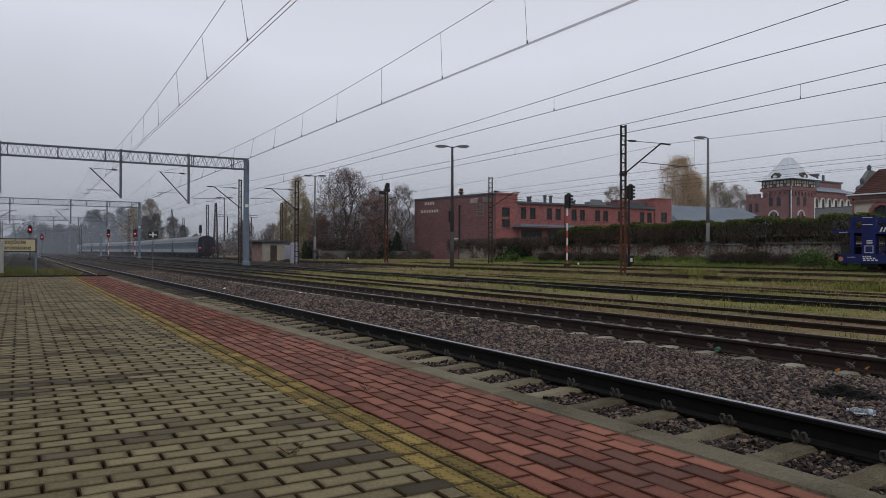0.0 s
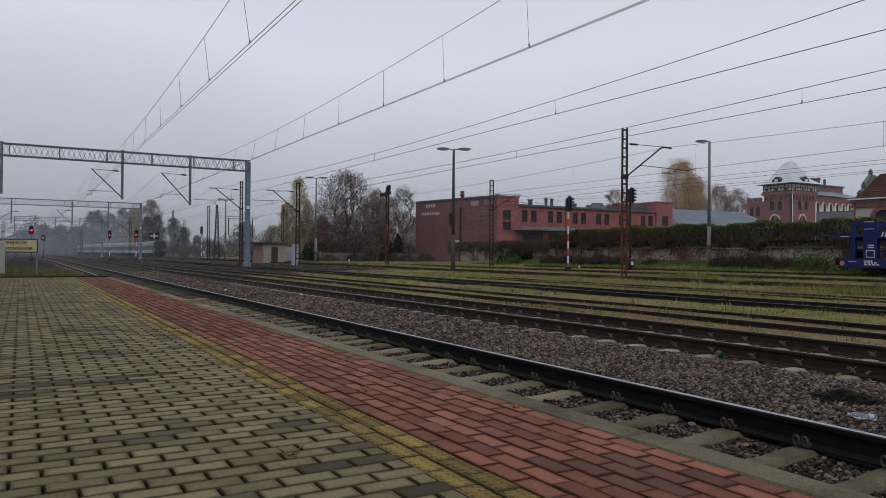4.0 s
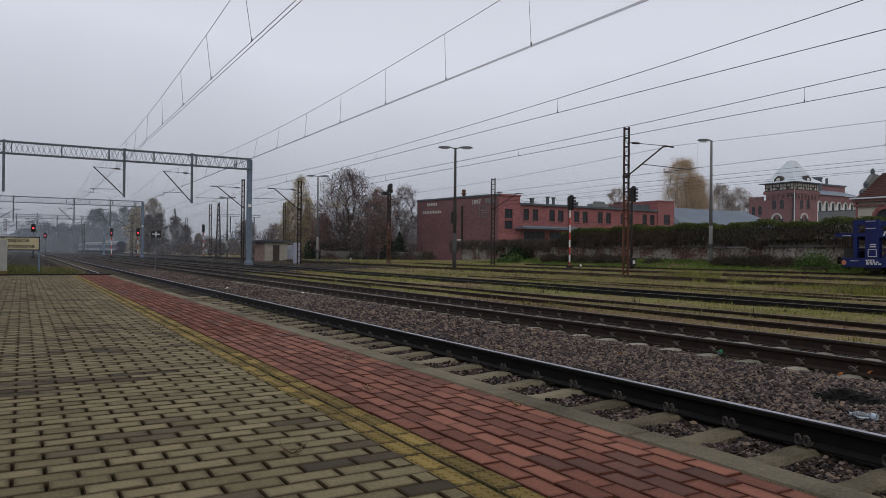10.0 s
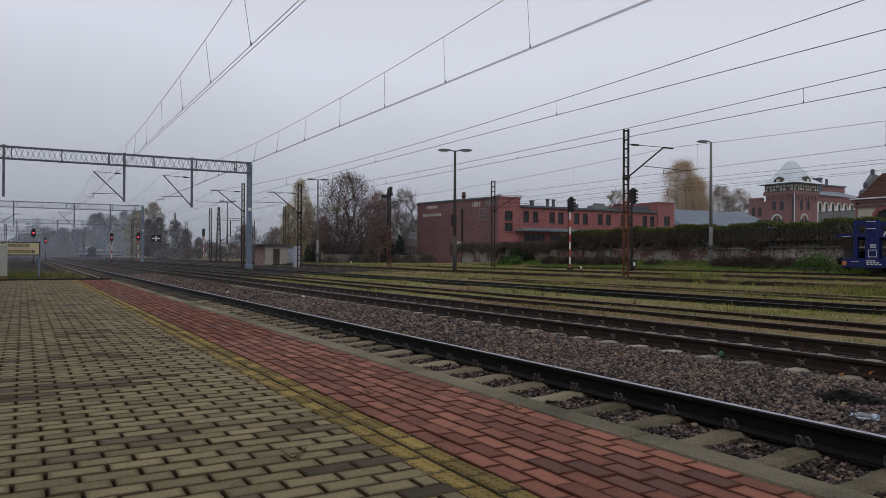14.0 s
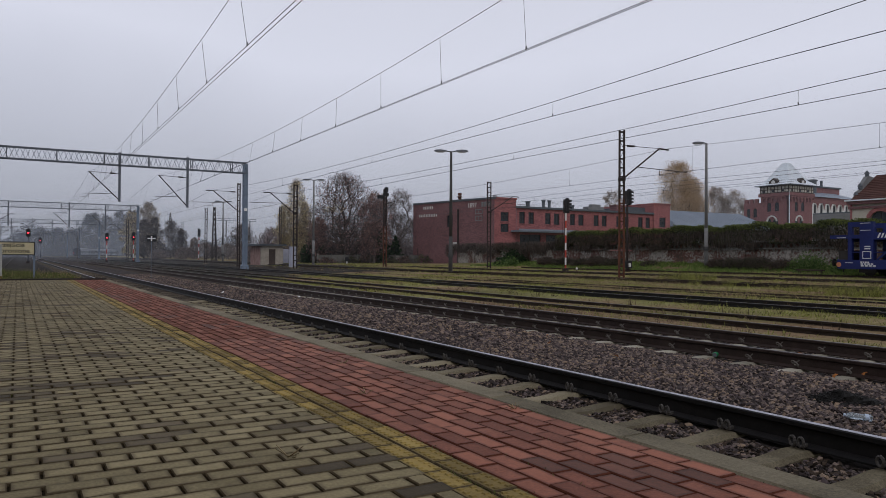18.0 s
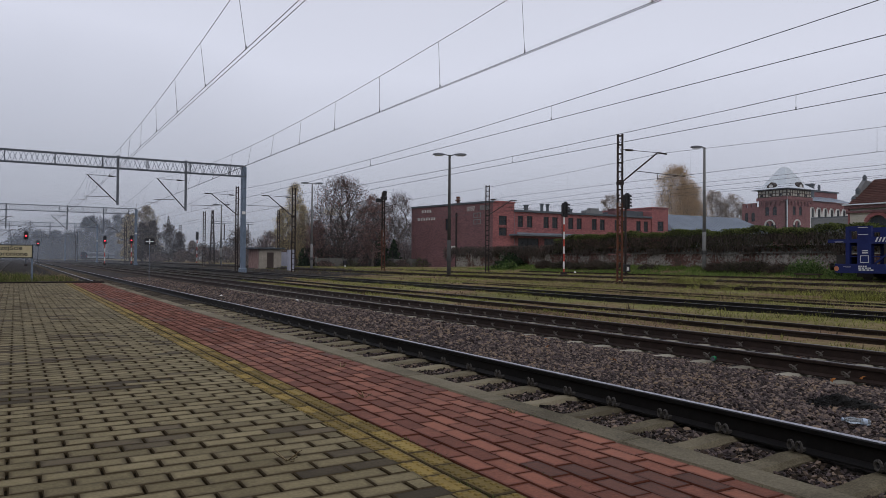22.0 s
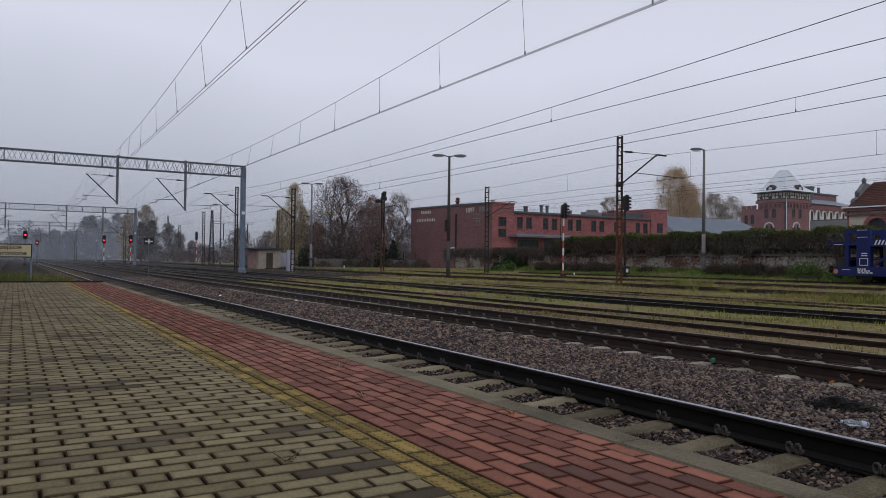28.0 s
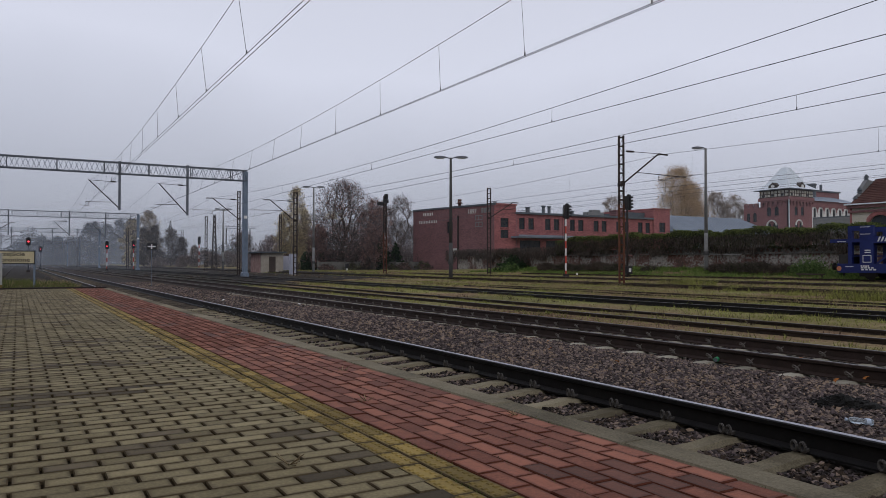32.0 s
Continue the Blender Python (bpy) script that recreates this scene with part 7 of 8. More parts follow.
def yard_grass():
    rng = np.random.default_rng(21)
    gz = np.vectorize(ground_z)
    rails = (12.08, 13.58, 15.85, 17.35, 28.2, 29.7, 37.25, 38.75, 44.65, 46.15)

    def field(count, x0, x1, y0, y1, patch, level):
        per = 9
        cx, cy = np.repeat(rng.uniform(x0, x1, count // per), per), np.repeat(rng.uniform(y0, y1, count // per), per)
        x, y = cx + rng.normal(0, 0.07, len(cx)), cy + rng.normal(0, 0.09, len(cx))
        count = len(cx)
        keep = y > 0.5 * x - 2
        v = np.sin(x * 1.7 + 1.3 * np.sin(y * 0.23) + patch) + np.sin(y * 0.61 + 2.0 * np.sin(x * 0.5) + patch * 2) * 0.8 + np.repeat(rng.normal(0, 0.8, count // per), per)
        keep &= v > level
        for r in rails:
            keep &= np.abs(x - r) > 0.11
        return x[keep], y[keep]

    for name, label, m, count, box, patch, level, h0, h1, w in (
            ("grass", "yellow-green grass between the sidings", M_GRASS, 190000, (10.6, 27.5, 5, 44), 0.0, 0.3, 0.025, 0.1, 0.018),
            ("grass", "dry straw-coloured grass in the yard", M_STRAW, 90000, (10.6, 27.5, 5, 46), 1.9, 1.1, 0.02, 0.08, 0.016),
            ("grass", "brown dead weeds along the rails", M_WEED, 60000, (10.6, 44, 5, 80), 3.1, 0.9, 0.05, 0.22, 0.022),
            ("grass", "fresh green grass on the bank before the wall", M_BANK, 70000, (45.8, 50.2, 22, 72), 6.1, -0.7, 0.07, 0.26, 0.035),
            ("grass", "green grass towards the wall", M_GRASS, 120000, (27, 47, 12, 95), 4.0, 0.2, 0.04, 0.14, 0.028),
            ("grass", "straw-coloured grass towards the wall", M_STRAW, 60000, (22, 50, 12, 105), 5.2, 0.7, 0.04, 0.12, 0.024)):
        x, y = field(count, *box, patch, level)
        h = rng.uniform(h0, h1, len(x)) * (0.55 + 0.9 * np.sin(x * 3.1 + y * 2.3) ** 2)
        blades(name, label, m, x, y, gz(x, y) - 0.02, h, np.full(len(x), w), int(patch * 10) + 3)
    # tall yellow tufts
    cx, cy = rng.uniform(19, 36, 90), rng.uniform(11, 36, 90)
    k = rng.integers(0, 90, 9000)
    x, y = cx[k] + rng.normal(0, 0.35, 9000), cy[k] + rng.normal(0, 0.35, 9000)
    blades("grass", "tall straw-coloured tufts", M_STRAW, x, y, gz(x, y) - 0.02, rng.uniform(0.08, 0.26, 9000), np.full(9000, 0.014), 9)
    # tall fresh weeds in clumps
    for cx, cy, r, h, n in ((33.0, 28.8, 1.3, 0.75, 1300), (24.4, 13.9, 0.9, 0.6, 900), (30.7, 47.2, 0.8, 0.5, 700), (35.5, 31.0, 1.2, 0.5, 800), (26.5, 17.0, 1.0, 0.4, 700), (29.0, 22.5, 1.2, 0.45, 800)):
        k = rng.integers(0, 16, n)
        tx, ty, th = rng.normal(0, r * 0.6, 16), rng.normal(0, r * 0.6, 16), rng.uniform(0.35, 1.0, 16)
        x, y = cx + tx[k] + rng.normal(0, 0.1, n), cy + ty[k] + rng.normal(0, 0.1, n)
        blades("weed_clump", "clump of tall fresh yellow-green weeds", M_GRASS, x, y, gz(x, y) - 0.02, rng.uniform(0.2, 1.0, n) * h * th[k], np.full(n, 0.02), int(cx))
        x, y = cx + rng.normal(0, r * 0.7, n // 8), cy + rng.normal(0, r * 0.7, n // 8)
        blades("weed_stalks", "thin dry brown weed stalks", M_WEED, x, y, gz(x, y) - 0.02, rng.uniform(0.3, 1.1, n // 8) * h, np.full(n // 8, 0.016), int(cx) + 1)
    # the rank grass past the platform's end
    n = 26000
    x, y = rng.uniform(-1.6, 1.9, n), rng.uniform(24.8, 36, n)
    blades("grass", "rank dark green grass past the platform's end", M_RANK, x, y, gz(x, y) - 0.02, rng.uniform(0.06, 0.5, n) ** 1.3 * (1.1 - 0.2 * (x + 1.6)) * (0.7 + 0.5 * np.sin(x * 5 + 2 * np.sin(y * 3))), np.full(n, 0.02), 10)
    x, y = rng.uniform(-1.6, 1.9, 1100), rng.uniform(24.8, 37, 1100)
    blades("grass", "dry stalks in the rank grass", M_STRAW, x, y, gz(x, y) - 0.02, rng.uniform(0.1, 0.4, 1100), np.full(1100, 0.013), 14)
    # twigs of dead weeds beside the sunken siding
    n = 800
    k = rng.integers(0, 26, n)
    cx, cy = rng.uniform(10.7, 11.9, 26), rng.uniform(5.6, 20, 26)
    x, y = cx[k] + rng.normal(0, 0.12, n), cy[k] + rng.normal(0, 0.15, n)
    blades("grass", "bare dead weed stalks", M_WEED, x, y, np.full(n, -0.14), rng.uniform(0.1, 0.34, n), np.full(n, 0.01), 11)


yard_grass()


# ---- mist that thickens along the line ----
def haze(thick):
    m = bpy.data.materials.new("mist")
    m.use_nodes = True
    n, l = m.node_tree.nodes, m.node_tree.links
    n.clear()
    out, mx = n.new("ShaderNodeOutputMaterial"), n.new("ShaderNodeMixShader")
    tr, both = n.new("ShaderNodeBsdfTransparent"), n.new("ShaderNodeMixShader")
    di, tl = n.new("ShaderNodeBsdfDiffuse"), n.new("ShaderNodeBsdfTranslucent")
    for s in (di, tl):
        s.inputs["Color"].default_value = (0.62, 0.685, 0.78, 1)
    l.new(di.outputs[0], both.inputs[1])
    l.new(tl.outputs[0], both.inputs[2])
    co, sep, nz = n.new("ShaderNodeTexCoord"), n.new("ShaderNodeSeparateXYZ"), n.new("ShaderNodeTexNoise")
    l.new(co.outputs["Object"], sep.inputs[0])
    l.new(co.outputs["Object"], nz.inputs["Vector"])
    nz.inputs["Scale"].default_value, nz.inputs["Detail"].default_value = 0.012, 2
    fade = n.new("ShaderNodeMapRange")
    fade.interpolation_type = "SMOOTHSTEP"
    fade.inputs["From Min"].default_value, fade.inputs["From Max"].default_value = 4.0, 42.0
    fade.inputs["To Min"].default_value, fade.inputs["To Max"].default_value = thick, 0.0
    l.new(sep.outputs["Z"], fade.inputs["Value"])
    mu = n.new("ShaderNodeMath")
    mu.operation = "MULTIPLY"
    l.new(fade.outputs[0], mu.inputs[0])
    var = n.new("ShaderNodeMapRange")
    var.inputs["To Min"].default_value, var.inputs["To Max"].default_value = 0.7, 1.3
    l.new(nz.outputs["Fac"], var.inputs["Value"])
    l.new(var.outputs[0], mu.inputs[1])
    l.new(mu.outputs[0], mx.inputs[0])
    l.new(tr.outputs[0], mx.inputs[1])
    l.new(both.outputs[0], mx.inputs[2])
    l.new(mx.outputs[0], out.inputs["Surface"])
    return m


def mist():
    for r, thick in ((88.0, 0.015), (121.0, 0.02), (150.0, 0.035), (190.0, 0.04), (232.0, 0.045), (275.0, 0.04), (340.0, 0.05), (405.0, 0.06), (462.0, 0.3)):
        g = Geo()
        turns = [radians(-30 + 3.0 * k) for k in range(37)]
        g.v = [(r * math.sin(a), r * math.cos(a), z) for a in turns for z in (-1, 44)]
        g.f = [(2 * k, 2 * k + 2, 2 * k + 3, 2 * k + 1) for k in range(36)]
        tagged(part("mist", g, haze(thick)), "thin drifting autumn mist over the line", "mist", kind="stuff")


mist()

# ---- the departing train ----
M_TRAINBLUE = mat("blue_train_paint", (0.018, 0.045, 0.078), (0.035, 0.072, 0.115), 0.5, 10, 0.35, bump=0.03, spec=0.5)
M_TRAINWHITE = mat("white_train_paint", (0.27, 0.295, 0.32), (0.36, 0.385, 0.41), 0.5, 10, 0.4, bump=0.03, spec=0.5)
M_TRAINROOF = mat("grey_train_roof", (0.13, 0.14, 0.15), (0.22, 0.23, 0.245), 0.5, 10, 0.6, bump=0.05)
M_TRAINEND = mat("dark_navy_train_end", (0.010, 0.014, 0.024), (0.025, 0.032, 0.05), 0.8, 10, 0.5, bump=0.05)

M_TAIL = glow("red_tail_light", (1.0, 0.05, 0.06), 0.8)
CAR = 26.1


def car_shape(x, inset=0.0, roof=True):
    w = 1.42 - inset
    pts = [(-w, 1.05), (-w, 2.9), (-w + 0.04, 3.25)]
    for k in range(1, 8):
        a = math.pi * k / 8
        pts.append((-(w - 0.04) * math.cos(a), 3.25 + (0.82 - inset) * math.sin(a)))
    return pts + [(w - 0.04, 3.25), (w, 2.9), (w, 1.05)]


def bogie(parent, y):
    b = part("bogie", Geo().box(-1.1, y - 1.7, 0.45, 1.1, y + 1.7, 0.85), M_UNDER, parent)
    for dy in (-1.25, 1.25):
        for x in (-0.75, 0.75):
            part("wheel", Geo().tube((x - 0.07, y + dy, 0.63), (x + 0.07, y + dy, 0.63), 0.46, 0.46, 14), M_UNDER, b)


def coach(last=False, pale=False):
    """A coach that stands along its own y, its rear end at y = 0."""
    t = thing("railway_coach", (0, 0, 0), "dark blue and white express coach with a grey roof", "train coach", "coaches of the departing train")
    y0, y1 = 0.35, CAR - 0.35
    out = car_shape(0)
    n = len(out)
    body = Geo().loft([[(a, y, b) for a, b in out] for y in (y0, y1)])
    body_ob = part("body", body, M_TRAINBLUE, t)
    roof = Geo().loft([[(a * 1.004, y, b + 0.012) for a, b in out[2:-2]] for y in (y0 - 0.02, y1 + 0.02)], caps=False, closed=False)
    part("roof", roof, M_TRAINROOF, t, "grey ribbed roof")
    part("end_wall", Geo().loft([[(a * 0.985, y, b * 0.995) for a, b in out] for y in (y0 - 0.03, y0 - 0.005)]), M_TRAINEND, t, "dark navy end wall")
    part("end_wall", Geo().loft([[(a * 0.985, y, b * 0.995) for a, b in out] for y in (y1 + 0.005, y1 + 0.03)]), M_TRAINEND, t)
    part("gangway", Geo().box(-0.65, y0 - 0.33, 1.1, 0.65, y0 - 0.03, 3.4, 0.0), M_TRAINEND, t)
    part("gangway", Geo().box(-0.65, y1 + 0.03, 1.1, 0.65, y1 + 0.33, 3.4, 0.0), M_TRAINEND, t)
    for s in (-1, 1):
        x = s * 1.42
        lo, hi = min(x, x + s * 0.008), max(x, x + s * 0.008)
        part("lower_band", Geo().box(lo, y0 + 0.05, 1.12, hi, y1 - 0.05, 1.78), M_TRAINWHITE, t, "white lower side band")
        part("upper_stripe", Geo().box(lo, y0 + 0.05, 2.98, hi, y1 - 0.05, 3.2), M_TRAINWHITE, t)
        for k in range(11):
            c = y0 + 3.0 + k * 1.96
            part("window", Geo().box(lo - 0.004 * (s < 0), c - 0.6, 2.12, hi + 0.004 * (s > 0), c + 0.6, 2.88), M_GLASS, body_ob)
        for c in (y0 + 1.1, y1 - 1.1):
            part("door", Geo().box(lo - 0.008 * (s < 0), c - 0.42, 1.1, hi + 0.008 * (s > 0), c + 0.42, 3.05), M_TRAINBLUE, t)
    part("underframe", Geo().box(-1.2, y0 + 0.4, 0.7, 1.2, y1 - 0.4, 1.05).box(-1.1, 9, 0.45, 1.1, 12.5, 0.7).box(-1.1, 14, 0.4, 1.1, 16.5, 0.7), M_UNDER, t)
    bogie(t, y0 + 3.2)
    bogie(t, y1 - 3.2)
    if last:
        for x in (-1.12, 1.12):
            part("tail_light", Geo().tube((x, y0 - 0.06, 1.9), (x, y0 - 0.03, 1.9), 0.12, 0.12, 10), M_TAIL, t, "lit red tail light")
        for x in (-0.88, 0.88):
            part("buffer", Geo().tube((x, y0, 1.06), (x, y0 - 0.6, 1.06), 0.1, 0.1, 8).tube((x, y0 - 0.6, 1.06), (x, y0 - 0.64, 1.06), 0.24, 0.24, 10), M_UNDER, t)
        part("end_door", Geo().box(-0.4, y0 - 0.35, 1.15, 0.4, y0 - 0.33, 3.2), M_BLACK, t)
    return t


def locomotive():
    t = thing("locomotive", (0, 0, 0), "pale grey and blue electric locomotive leading the train", "locomotive")
    out = [(-1.48, 1.0), (-1.5, 2.6), (-1.2, 3.5), (-0.8, 3.85), (0.8, 3.85), (1.2, 3.5), (1.5, 2.6), (1.48, 1.0)]
    part("body", Geo().loft([[(a * 0.92, 0.4, b * 0.97) for a, b in out], [(a, 1.3, b) for a, b in out], [(a, 15.5, b) for a, b in out], [(a * 0.92, 16.4, b * 0.97) for a, b in out]]), M_TRAINWHITE, t)
    part("side_band", Geo().box(-1.515, 1.5, 1.5, -1.49, 15.3, 2.2).box(1.49, 1.5, 1.5, 1.515, 15.3, 2.2), M_TRAINBLUE, t, "blue side band")
    part("cab_window", Geo().box(-1.0, 0.38, 2.5, 1.0, 0.5, 3.2), M_GLASS, t)
    part("cab_window", Geo().box(-1.0, 16.3, 2.5, 1.0, 16.42, 3.2), M_GLASS, t)
    for y in (4.0, 12.6):
        part("pantograph", Geo().beam((-0.5, y, 3.9), (0, y + 1.2, 4.4), 0.06).beam((0, y + 1.2, 4.4), (0, y, 5.0), 0.06).box(-0.8, y - 0.1, 5.0, 0.8, y + 0.1, 5.06), M_DARKSTEEL, t)
    part("underframe", Geo().box(-1.2, 0.6, 0.6, 1.2, 16.2, 1.0), M_UNDER, t)
    bogie(t, 4.2)
    bogie(t, 12.6)
    return t


TAIL_Y = ((0, 131), (1, 146), (3, 173), (6, 203), (8, 226), (10, 250), (12, 276), (14, 302), (17, 336), (19, 359), (20, 371), (21, 384), (22, 398), (23, 412), (25, 440), (28, 483), (32, 540))


def tail_place(t):
    y = float(np.interp(t, [a for a, _ in TAIL_Y], [b for _, b in TAIL_Y]))
    return float(np.interp(y, BEND_Y, BEND_S))


def on_bend(s):
    return Vector((float(np.interp(s, BEND_S, BEND_X)), float(np.interp(s, BEND_S, BEND_Y)), 0.17 - 0.17))


def ride(vehicle, ahead, length):
    """Rows for one vehicle: its two bogies stay on the line."""
    rows = []
    for k in range(33):
        s = tail_place(k) + ahead
        a, b = on_bend(s + length * 0.13), on_bend(s + length * 0.87)
        d = b - a
        turn = math.atan2(-d.x, d.y)
        d.normalize()
        p = a - d * (length * 0.13)
        rows.append((float(k), Matrix.Translation(p) @ Matrix.Rotation(turn, 4, "Z")))
    walk(vehicle, rows)


TRAIN = [coach(True)]
mid = coach()
TRAIN.append(mid)
for k in range(5):
    TRAIN.append(copy_thing(mid, Matrix.Identity(4)))
LOCO = locomotive()

# ---- parked car-carrier wagon ----
M_WAGON = mat("blue_wagon_paint", (0.005, 0.009, 0.058), (0.012, 0.022, 0.13), 0.8, 15, 0.5, bump=0.06, spec=0.25)
M_WAGONMARK = mat("white_marking", (0.45, 0.45, 0.46), (0.62, 0.62, 0.62), 2, 20, 0.6)
M_ORANGE = mat("faded_orange_disc", (0.35, 0.12, 0.06), (0.5, 0.2, 0.1), 3, 20, 0.6)


def build_wagon():
    """Stands along the siding; its own +y is the end that is seen."""
    t = thing("car_carrier_wagon", (45.4, 26.3, 0.27), "blue two-deck car carrier wagon parked on the siding", "railway wagon")
    L = 24.0
    for x in (-1.35, 1.23):
        part("side_sill", Geo().box(x, -L, 0.42, x + 0.12, 0.0, 0.98, 0.02), M_WAGON, t)
    part("lower_deck", Geo().box(-1.23, -L, 0.75, 1.23, 0.0, 0.9), M_UNDER, t)
    part("headstock", Geo().box(-1.35, 0.0, 0.45, 1.35, 0.12, 1.0, 0.02), M_WAGON, t)
    for x in (-0.88, 0.88):
        part("buffer", Geo().tube((x, 0.12, 0.8), (x, 0.55, 0.8), 0.1, 0.1, 10).tube((x, 0.55, 0.8), (x, 0.6, 0.8), 0.24, 0.24, 14), M_UNDER, t)
    part("coupling_hook", Geo().beam((0, 0.1, 0.75), (0, 0.5, 0.65), 0.12).beam((0, 0.45, 0.65), (0, 0.5, 0.2), 0.07), M_UNDER, t)
    part("end_box", Geo().box(-1.3, -0.55, 0.98, 1.3, 0.05, 1.55, 0.02), M_UNDER, t, "dark folded end ramp")
    for s in (-1, 1):
        x0, x1 = (1.15, 1.38) if s > 0 else (-1.38, -1.15)
        for a, b in ((-0.82, -0.58), (-2.12, -1.3), (-5.2, -4.9), (-9.4, -9.1), (-14.4, -14.1)):
            part("stanchion", Geo().box(x0, a, 0.95, x1, b, 2.98 if a > -3 else 2.2, 0.0), M_WAGON, t)
        part("top_rail", Geo().box(x0, -2.12, 2.98, x1, -0.58, 3.28), M_WAGON, t)
        part("upper_deck_beam", Geo().box(x0 + 0.004, -L, 2.2, x1 - 0.004, -2.12, 2.62), M_WAGON, t)
        part("ramp_beam", Geo().box(x0 + 0.004, -1.3, 2.28, x1 - 0.004, 0.55, 2.5), M_WAGON, t, "raised end of the upper deck")
        part("side_rail", Geo().box(x0 + 0.08, -L, 1.42, x1 - 0.1, -0.6, 1.47), M_WAGON, t)
        part("brace", Geo().beam((x0 + 0.1, -2.3, 1.0), (x0 + 0.1, -3.8, 2.2), 0.1), M_WAGON, t)
        part("post", Geo().box(x0 + 0.06, -3.05, 0.95, x1 - 0.04, -2.85, 2.2), M_UNDER, t)
    part("upper_deck", Geo().box(-1.15, -L, 2.35, 1.15, 0.5, 2.45), M_WAGON, t)
    for y in (-0.7, -1.7, -5.0, -9.2):
        part("cross_beam", Geo().box(-1.15, y - 0.12, 2.1, 1.15, y + 0.12, 2.34), M_WAGON, t)
    face = -1.386
    for k in range(5):
        y = -2.35 - k * 0.2
        part("stripe", Geo().add([(face, y, 2.3), (face, y - 0.1, 2.3), (face, y - 0.22, 2.58), (face, y - 0.12, 2.58)], [(0, 1, 2, 3), (3, 2, 1, 0)]), M_WAGONMARK, t, "white slanted stripes")
    for z, a, b in ((3.18, -1.95, -1.35), (2.75, -1.95, -1.35), (2.32, -0.45, 0.1)):
        part("marking_bar", Geo().box(face - 0.004, a, z, face + 0.004, b, z + 0.035), M_WAGONMARK, t)
    for z in (1.75, 1.62):
        part("marking_bar", Geo().box(face - 0.004, -1.95, z, face + 0.004, -1.6, z + 0.07), M_WAGONMARK, t)
    fr = Geo().box(face - 0.004, -2.0, 1.05, face + 0.004, -1.96, 1.5).box(face - 0.004, -1.52, 1.05, face + 0.004, -1.48, 1.5).box(face - 0.004, -2.0, 1.05, face + 0.004, -1.48, 1.09).box(face - 0.004, -2.0, 1.46, face + 0.004, -1.48, 1.5)
    part("marking_frame", fr, M_WAGONMARK, t)
    side = -1.354
    for k, (z, a, b) in enumerate(((0.86, -1.85, -1.3), (0.75, -2.1, -1.3), (0.64, -2.25, -1.3))):
        for j in range(4):
            w = (b - a) / 4
            part("marking_bar", Geo().box(side - 0.006, a + j * w, z - 0.06, side + 0.002, a + (j + 0.72) * w, z + 0.02), M_WAGONMARK, t)
    part("marking_bar", Geo().box(side - 0.006, -0.9, 0.78, side + 0.002, -0.4, 0.81), M_WAGONMARK, t)
    part("warning_disc", Geo().tube((-1.37, 0.0, 0.68), (-1.35, 0.0, 0.68), 0.15, 0.15, 16), M_ORANGE, t, "faded orange disc")
    for yb in (-1.6, -4.2, -18):
        b = part("axle_guard", Geo().box(-1.1, yb - 0.5, 0.2, -0.9, yb + 0.5, 0.5).box(0.9, yb - 0.5, 0.2, 1.1, yb + 0.5, 0.5), M_UNDER, t)
        for x in (-0.75, 0.75):
            part("wheel", Geo().tube((x - 0.065, yb, 0.36), (x + 0.065, yb, 0.36), 0.36, 0.36, 18), M_UNDER, b)
    part("brake_gear", Geo().box(-0.4, -3.4, 0.25, 0.4, -2.3, 0.5).tube((-1.0, -3.6, 0.45), (1.0, -3.6, 0.45), 0.12, 0.12, 8), M_UNDER, t)


build_wagon()
bench = thing("rail_stop", (46.9, 30.0, 0.15), "low dark timber frame in the grass", "timber frame")
part("beam", Geo().box(-0.08, -1.0, 0.32, 0.08, 1.0, 0.42), M_TIMBER, bench)
for y in (-0.8, 0.8):
    part("leg", Geo().box(-0.05, y - 0.05, -0.3, 0.05, y + 0.05, 0.32), M_TIMBER, bench)


# ---- litter and small things ----
M_CLEAR = mat("thin_clear_plastic", (0.45, 0.55, 0.62), (0.75, 0.8, 0.84), 6, 40, 0.15, bump=0.2)
M_CLEAR.node_tree.nodes["Principled BSDF"].inputs["Transmission Weight"].default_value = 0.75
M_GREENTIN = mat("green_tin", (0.01, 0.16, 0.06), (0.03, 0.30, 0.12), 6, 40, 0.35, metal=0.3, bump=0.2)
M_RAG = mat("black_rag", (0.006, 0.006, 0.006), (0.022, 0.021, 0.02), 8, 60, 0.95, bump=0.8, dist=0.02)
M_LEAF_FALLEN = leafy("fallen_orange_leaf", (0.22, 0.07, 0.02), (0.45, 0.18, 0.05), 0.2)
M_LABEL = mat("blue_label", (0.35, 0.45, 0.6), (0.6, 0.68, 0.78), 6, 40, 0.5)


def lathe(profile, seg=14):
    return Geo().loft([[(math.cos(2 * math.pi * k / seg) * r, math.sin(2 * math.pi * k / seg) * r, z) for k in range(seg)] for z, r in profile])


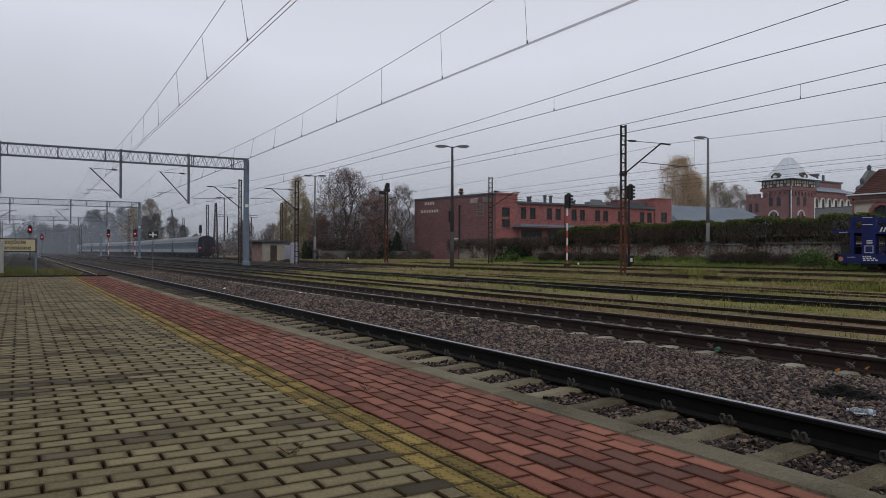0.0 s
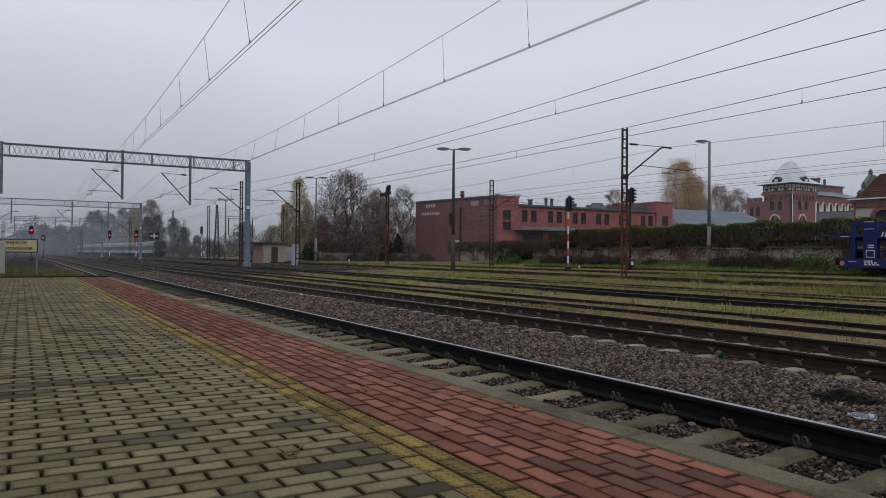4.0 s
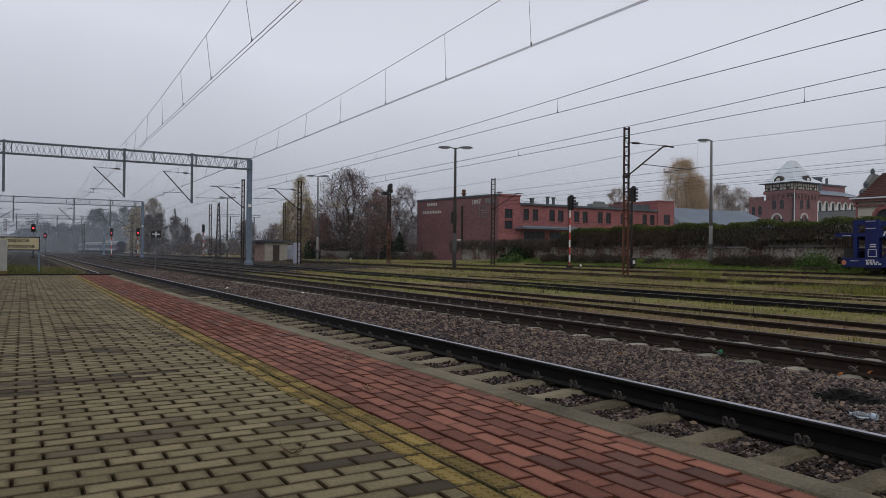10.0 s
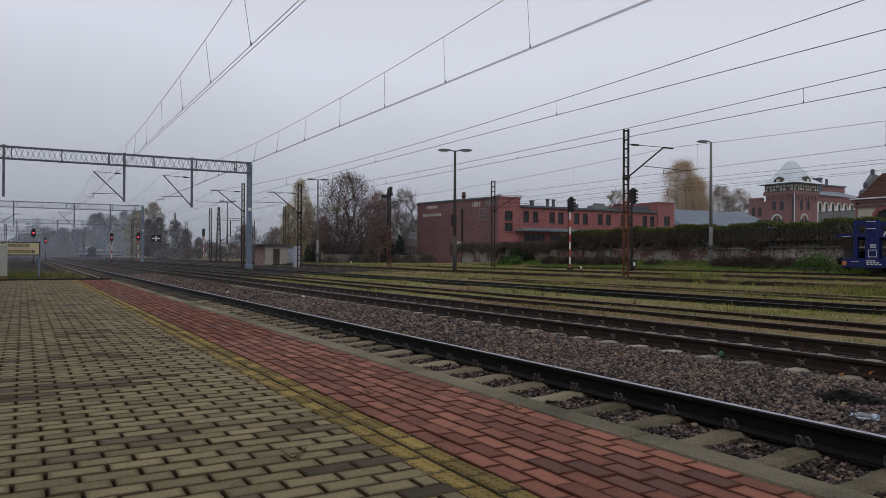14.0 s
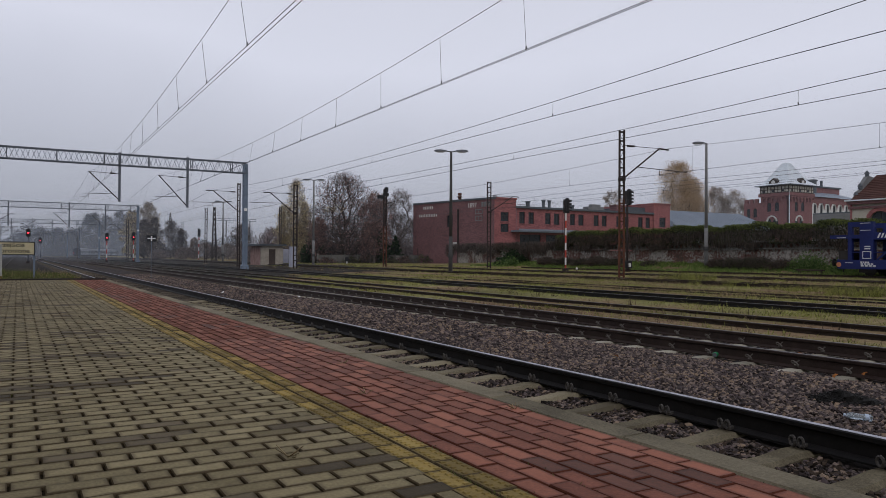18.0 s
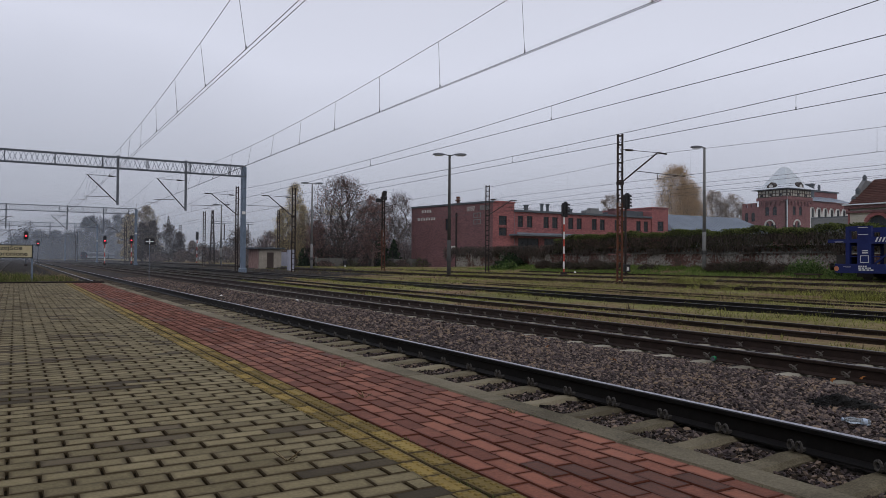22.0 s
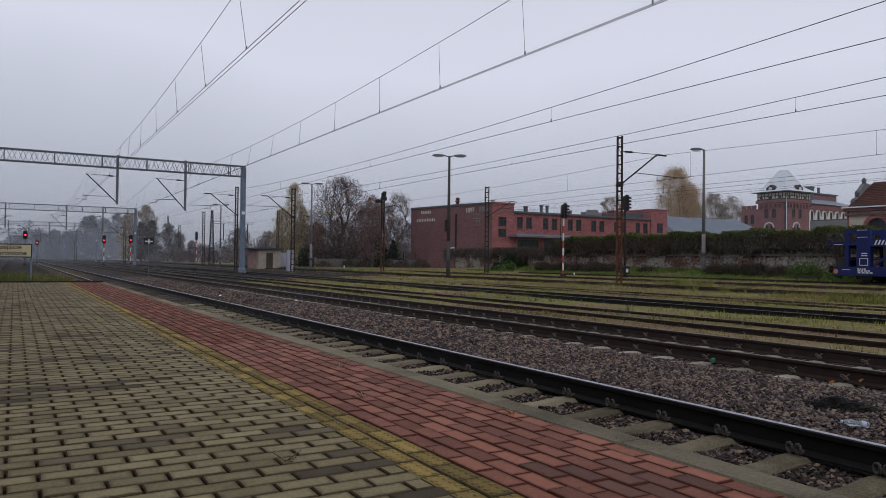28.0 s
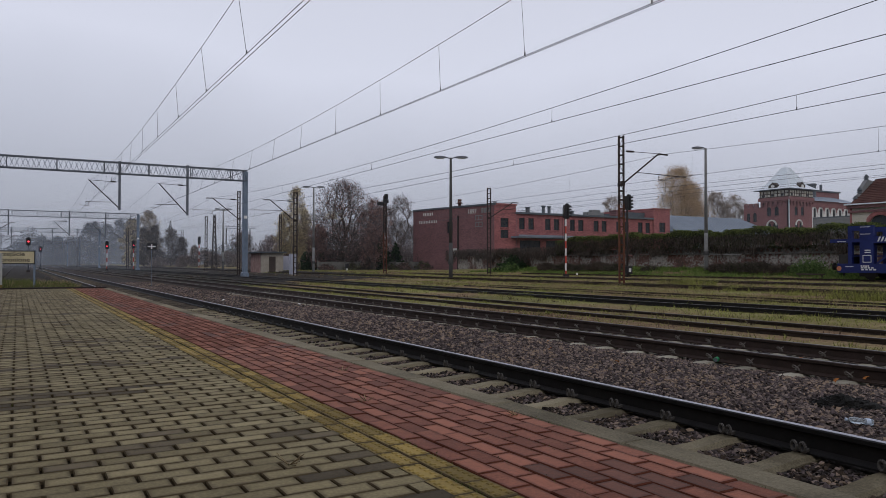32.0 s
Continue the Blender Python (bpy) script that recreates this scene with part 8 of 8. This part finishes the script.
def build_joint_moss():
    """Green moss cushions and tiny blades in the paving's joints."""
    rng = np.random.default_rng(8)
    n = 9000
    line = rng.choice((1.35, 1.459, 1.243, 2.238, 1.653, 1.945), n, p=(0.4, 0.2, 0.14, 0.12, 0.08, 0.06))
    y = rng.uniform(1.0, 12.0, n)
    keep = np.sin(y * 2.3 + line * 40) + np.sin(y * 5.1 + line * 17) + rng.normal(0, 0.6, n) > 0.5
    x, y = line[keep] + rng.normal(0, 0.004, keep.sum()), y[keep]
    m = len(x)
    blades("joint_moss", "green moss and tiny grass in the paving joints", M_RANK, x, y, np.full(m, PLAT - 0.016), rng.uniform(0.012, 0.026, m), np.full(m, 0.007), 18)
    k = rng.integers(-14, 60, 5000)
    x, y = rng.uniform(-1.2, 1.22, 5000), 2.7554 + k * 0.1 + rng.normal(0, 0.002, 5000)
    keep = np.sin(x * 3.1 + y * 1.7) + rng.normal(0, 0.6, 5000) > 0.7
    x, y = x[keep], y[keep]
    blades("joint_moss", "green moss and tiny grass in the paving joints", M_RANK, x, y, np.full(len(x), PLAT - 0.016), rng.uniform(0.01, 0.02, len(x)), np.full(len(x), 0.006), 19)


build_joint_moss()


def build_litter():
    b = thing("plastic_bottle", (5.50, 3.20, 0.065), "crushed clear plastic bottle lying on the ballast", "bottle")
    b.matrix_basis = Matrix.Translation((5.67, 3.12, 0.07)) @ Euler((radians(84), 0, radians(-128))).to_matrix().to_4x4() @ Matrix.Scale(0.82, 4)
    part("body", lathe([(0, 0.012), (0.005, 0.03), (0.02, 0.033), (0.07, 0.031), (0.1, 0.026), (0.13, 0.031), (0.17, 0.033), (0.2, 0.026), (0.225, 0.013), (0.235, 0.012)]), M_CLEAR, b, smooth=True)
    part("label", lathe([(0.03, 0.0335), (0.07, 0.0328)]), M_LABEL, b, "pale blue paper label")
    part("cap", lathe([(0.235, 0.015), (0.25, 0.015)]), M_LABEL, b, "blue cap")
    c = thing("drink_can", (7.83, 6.29, 0.05), "crushed green drink can on the ballast", "can")
    c.matrix_basis = Matrix.Translation((7.86, 6.32, 0.045)) @ Euler((radians(88), 0, radians(-60))).to_matrix().to_4x4()
    part("body", lathe([(0, 0.025), (0.006, 0.032), (0.04, 0.031), (0.06, 0.022), (0.085, 0.032), (0.12, 0.032), (0.128, 0.026)]), M_GREENTIN, c, smooth=True)
    part("lid", lathe([(0.128, 0.026), (0.131, 0.026)]), M_GALV, c)
    rng = random.Random(4)
    g = Geo()
    n = 18
    rings = []
    for j in range(5):
        f = j / 4
        rings.append([(0.30 * (1 - 0.75 * f ** 1.5) * math.cos(a) * (1 + 0.2 * math.sin(3 * a + j)), 0.17 * (1 - 0.75 * f ** 1.5) * math.sin(a) * (1 + 0.25 * math.sin(4 * a + 2 * j)), 0.085 * f * (1 + 0.4 * math.sin(2 * a + j)) + rng.uniform(0, 0.012)) for a in [2 * math.pi * k / n for k in range(n)]])
    for k in range(260):
        a, u = rng.uniform(0, 6.28), rng.random() ** 0.5
        p = Vector((0.33 * u * math.cos(a), 0.19 * u * math.sin(a), 0.10 * (1 - u * u)))
        q = p + Vector((rng.uniform(-0.05, 0.05), rng.uniform(-0.05, 0.05), rng.uniform(-0.015, 0.018)))
        g.beam(p, q, 0.011, 0.005)
    rag = tagged(part("rag", g.loft(rings), M_RAG, None, at=Matrix.Translation((6.25, 3.7, 0.02)) @ Matrix.Rotation(radians(-60), 4, "Z")), "frayed black rag lying on the ballast", "rag")
    for k, (x, y, z) in enumerate(((6.48, 6.72, 0.06), (7.92, 4.44, 0.05), (7.65, 4.6, 0.03), (6.6, 8.2, 0.06), (7.2, 9.0, 0.06), (9.0, 5.9, 0.02))):
        leaf = Geo().add([(0, -0.05, 0), (0.03, -0.01, 0.012), (0.055, 0.02, 0.0), (0.02, 0.03, 0.015), (0, 0.06, 0.005), (-0.02, 0.03, 0.015), (-0.055, 0.02, 0.0), (-0.03, -0.01, 0.012)], [(0, 1, 7), (1, 2, 3), (1, 3, 5, 7), (3, 4, 5), (5, 6, 7)])
        tagged(part("fallen_leaf", leaf, M_LEAF_FALLEN, None, at=Matrix.Translation((x, y, z)) @ Euler((rng.uniform(-0.7, 0.7), rng.uniform(-0.7, 0.7), rng.uniform(0, 6))).to_matrix().to_4x4() @ Matrix.Scale(0.72, 4)), "curled orange-brown fallen leaf", "leaf", "fallen leaves")
    for k, (x, y) in enumerate(((2.19, 3.0), (0.9, 2.71), (2.02, 4.87), (1.69, 3.73))):
        w = Geo()
        for j in range(14):
            a, h = rng.uniform(0, 6.28), rng.uniform(0.02, 0.06)
            w.beam((0, 0, 0), (math.cos(a) * h, math.sin(a) * h, h * rng.uniform(0.1, 0.8)), 0.003, 0.002)
        tagged(part("dry_weed", w, M_STRAW, None, at=Matrix.Translation((x, y, PLAT - 0.004))), "small dry weed growing from a paving joint", "weed", "dry weeds")
    for k, (x, y, z, s) in enumerate(((9.9, 17.5, -0.02, 0.07), (10.9, 14.6, -0.08, 0.09), (7.3, 21.0, 0.03, 0.06), (5.9, 24.5, 0.04, 0.05))):
        tagged(part("paper_scrap", Geo().add([(-s, -s, 0), (s, -s * 0.6, 0.02), (s * 0.8, s, 0.05), (-s * 0.7, s * 0.8, 0.01), (0, 0, s)], [(0, 1, 4), (1, 2, 4), (2, 3, 4), (3, 0, 4)]), M_WHITE, None, at=(x, y, z)), "crumpled white paper scrap", "paper", "paper scraps")


build_litter()


# ---- what moves ----
def motions():
    for k, car in enumerate(TRAIN):
        ride(car, k * CAR, CAR)
    ride(LOCO, len(TRAIN) * CAR, 16.8)


motions()
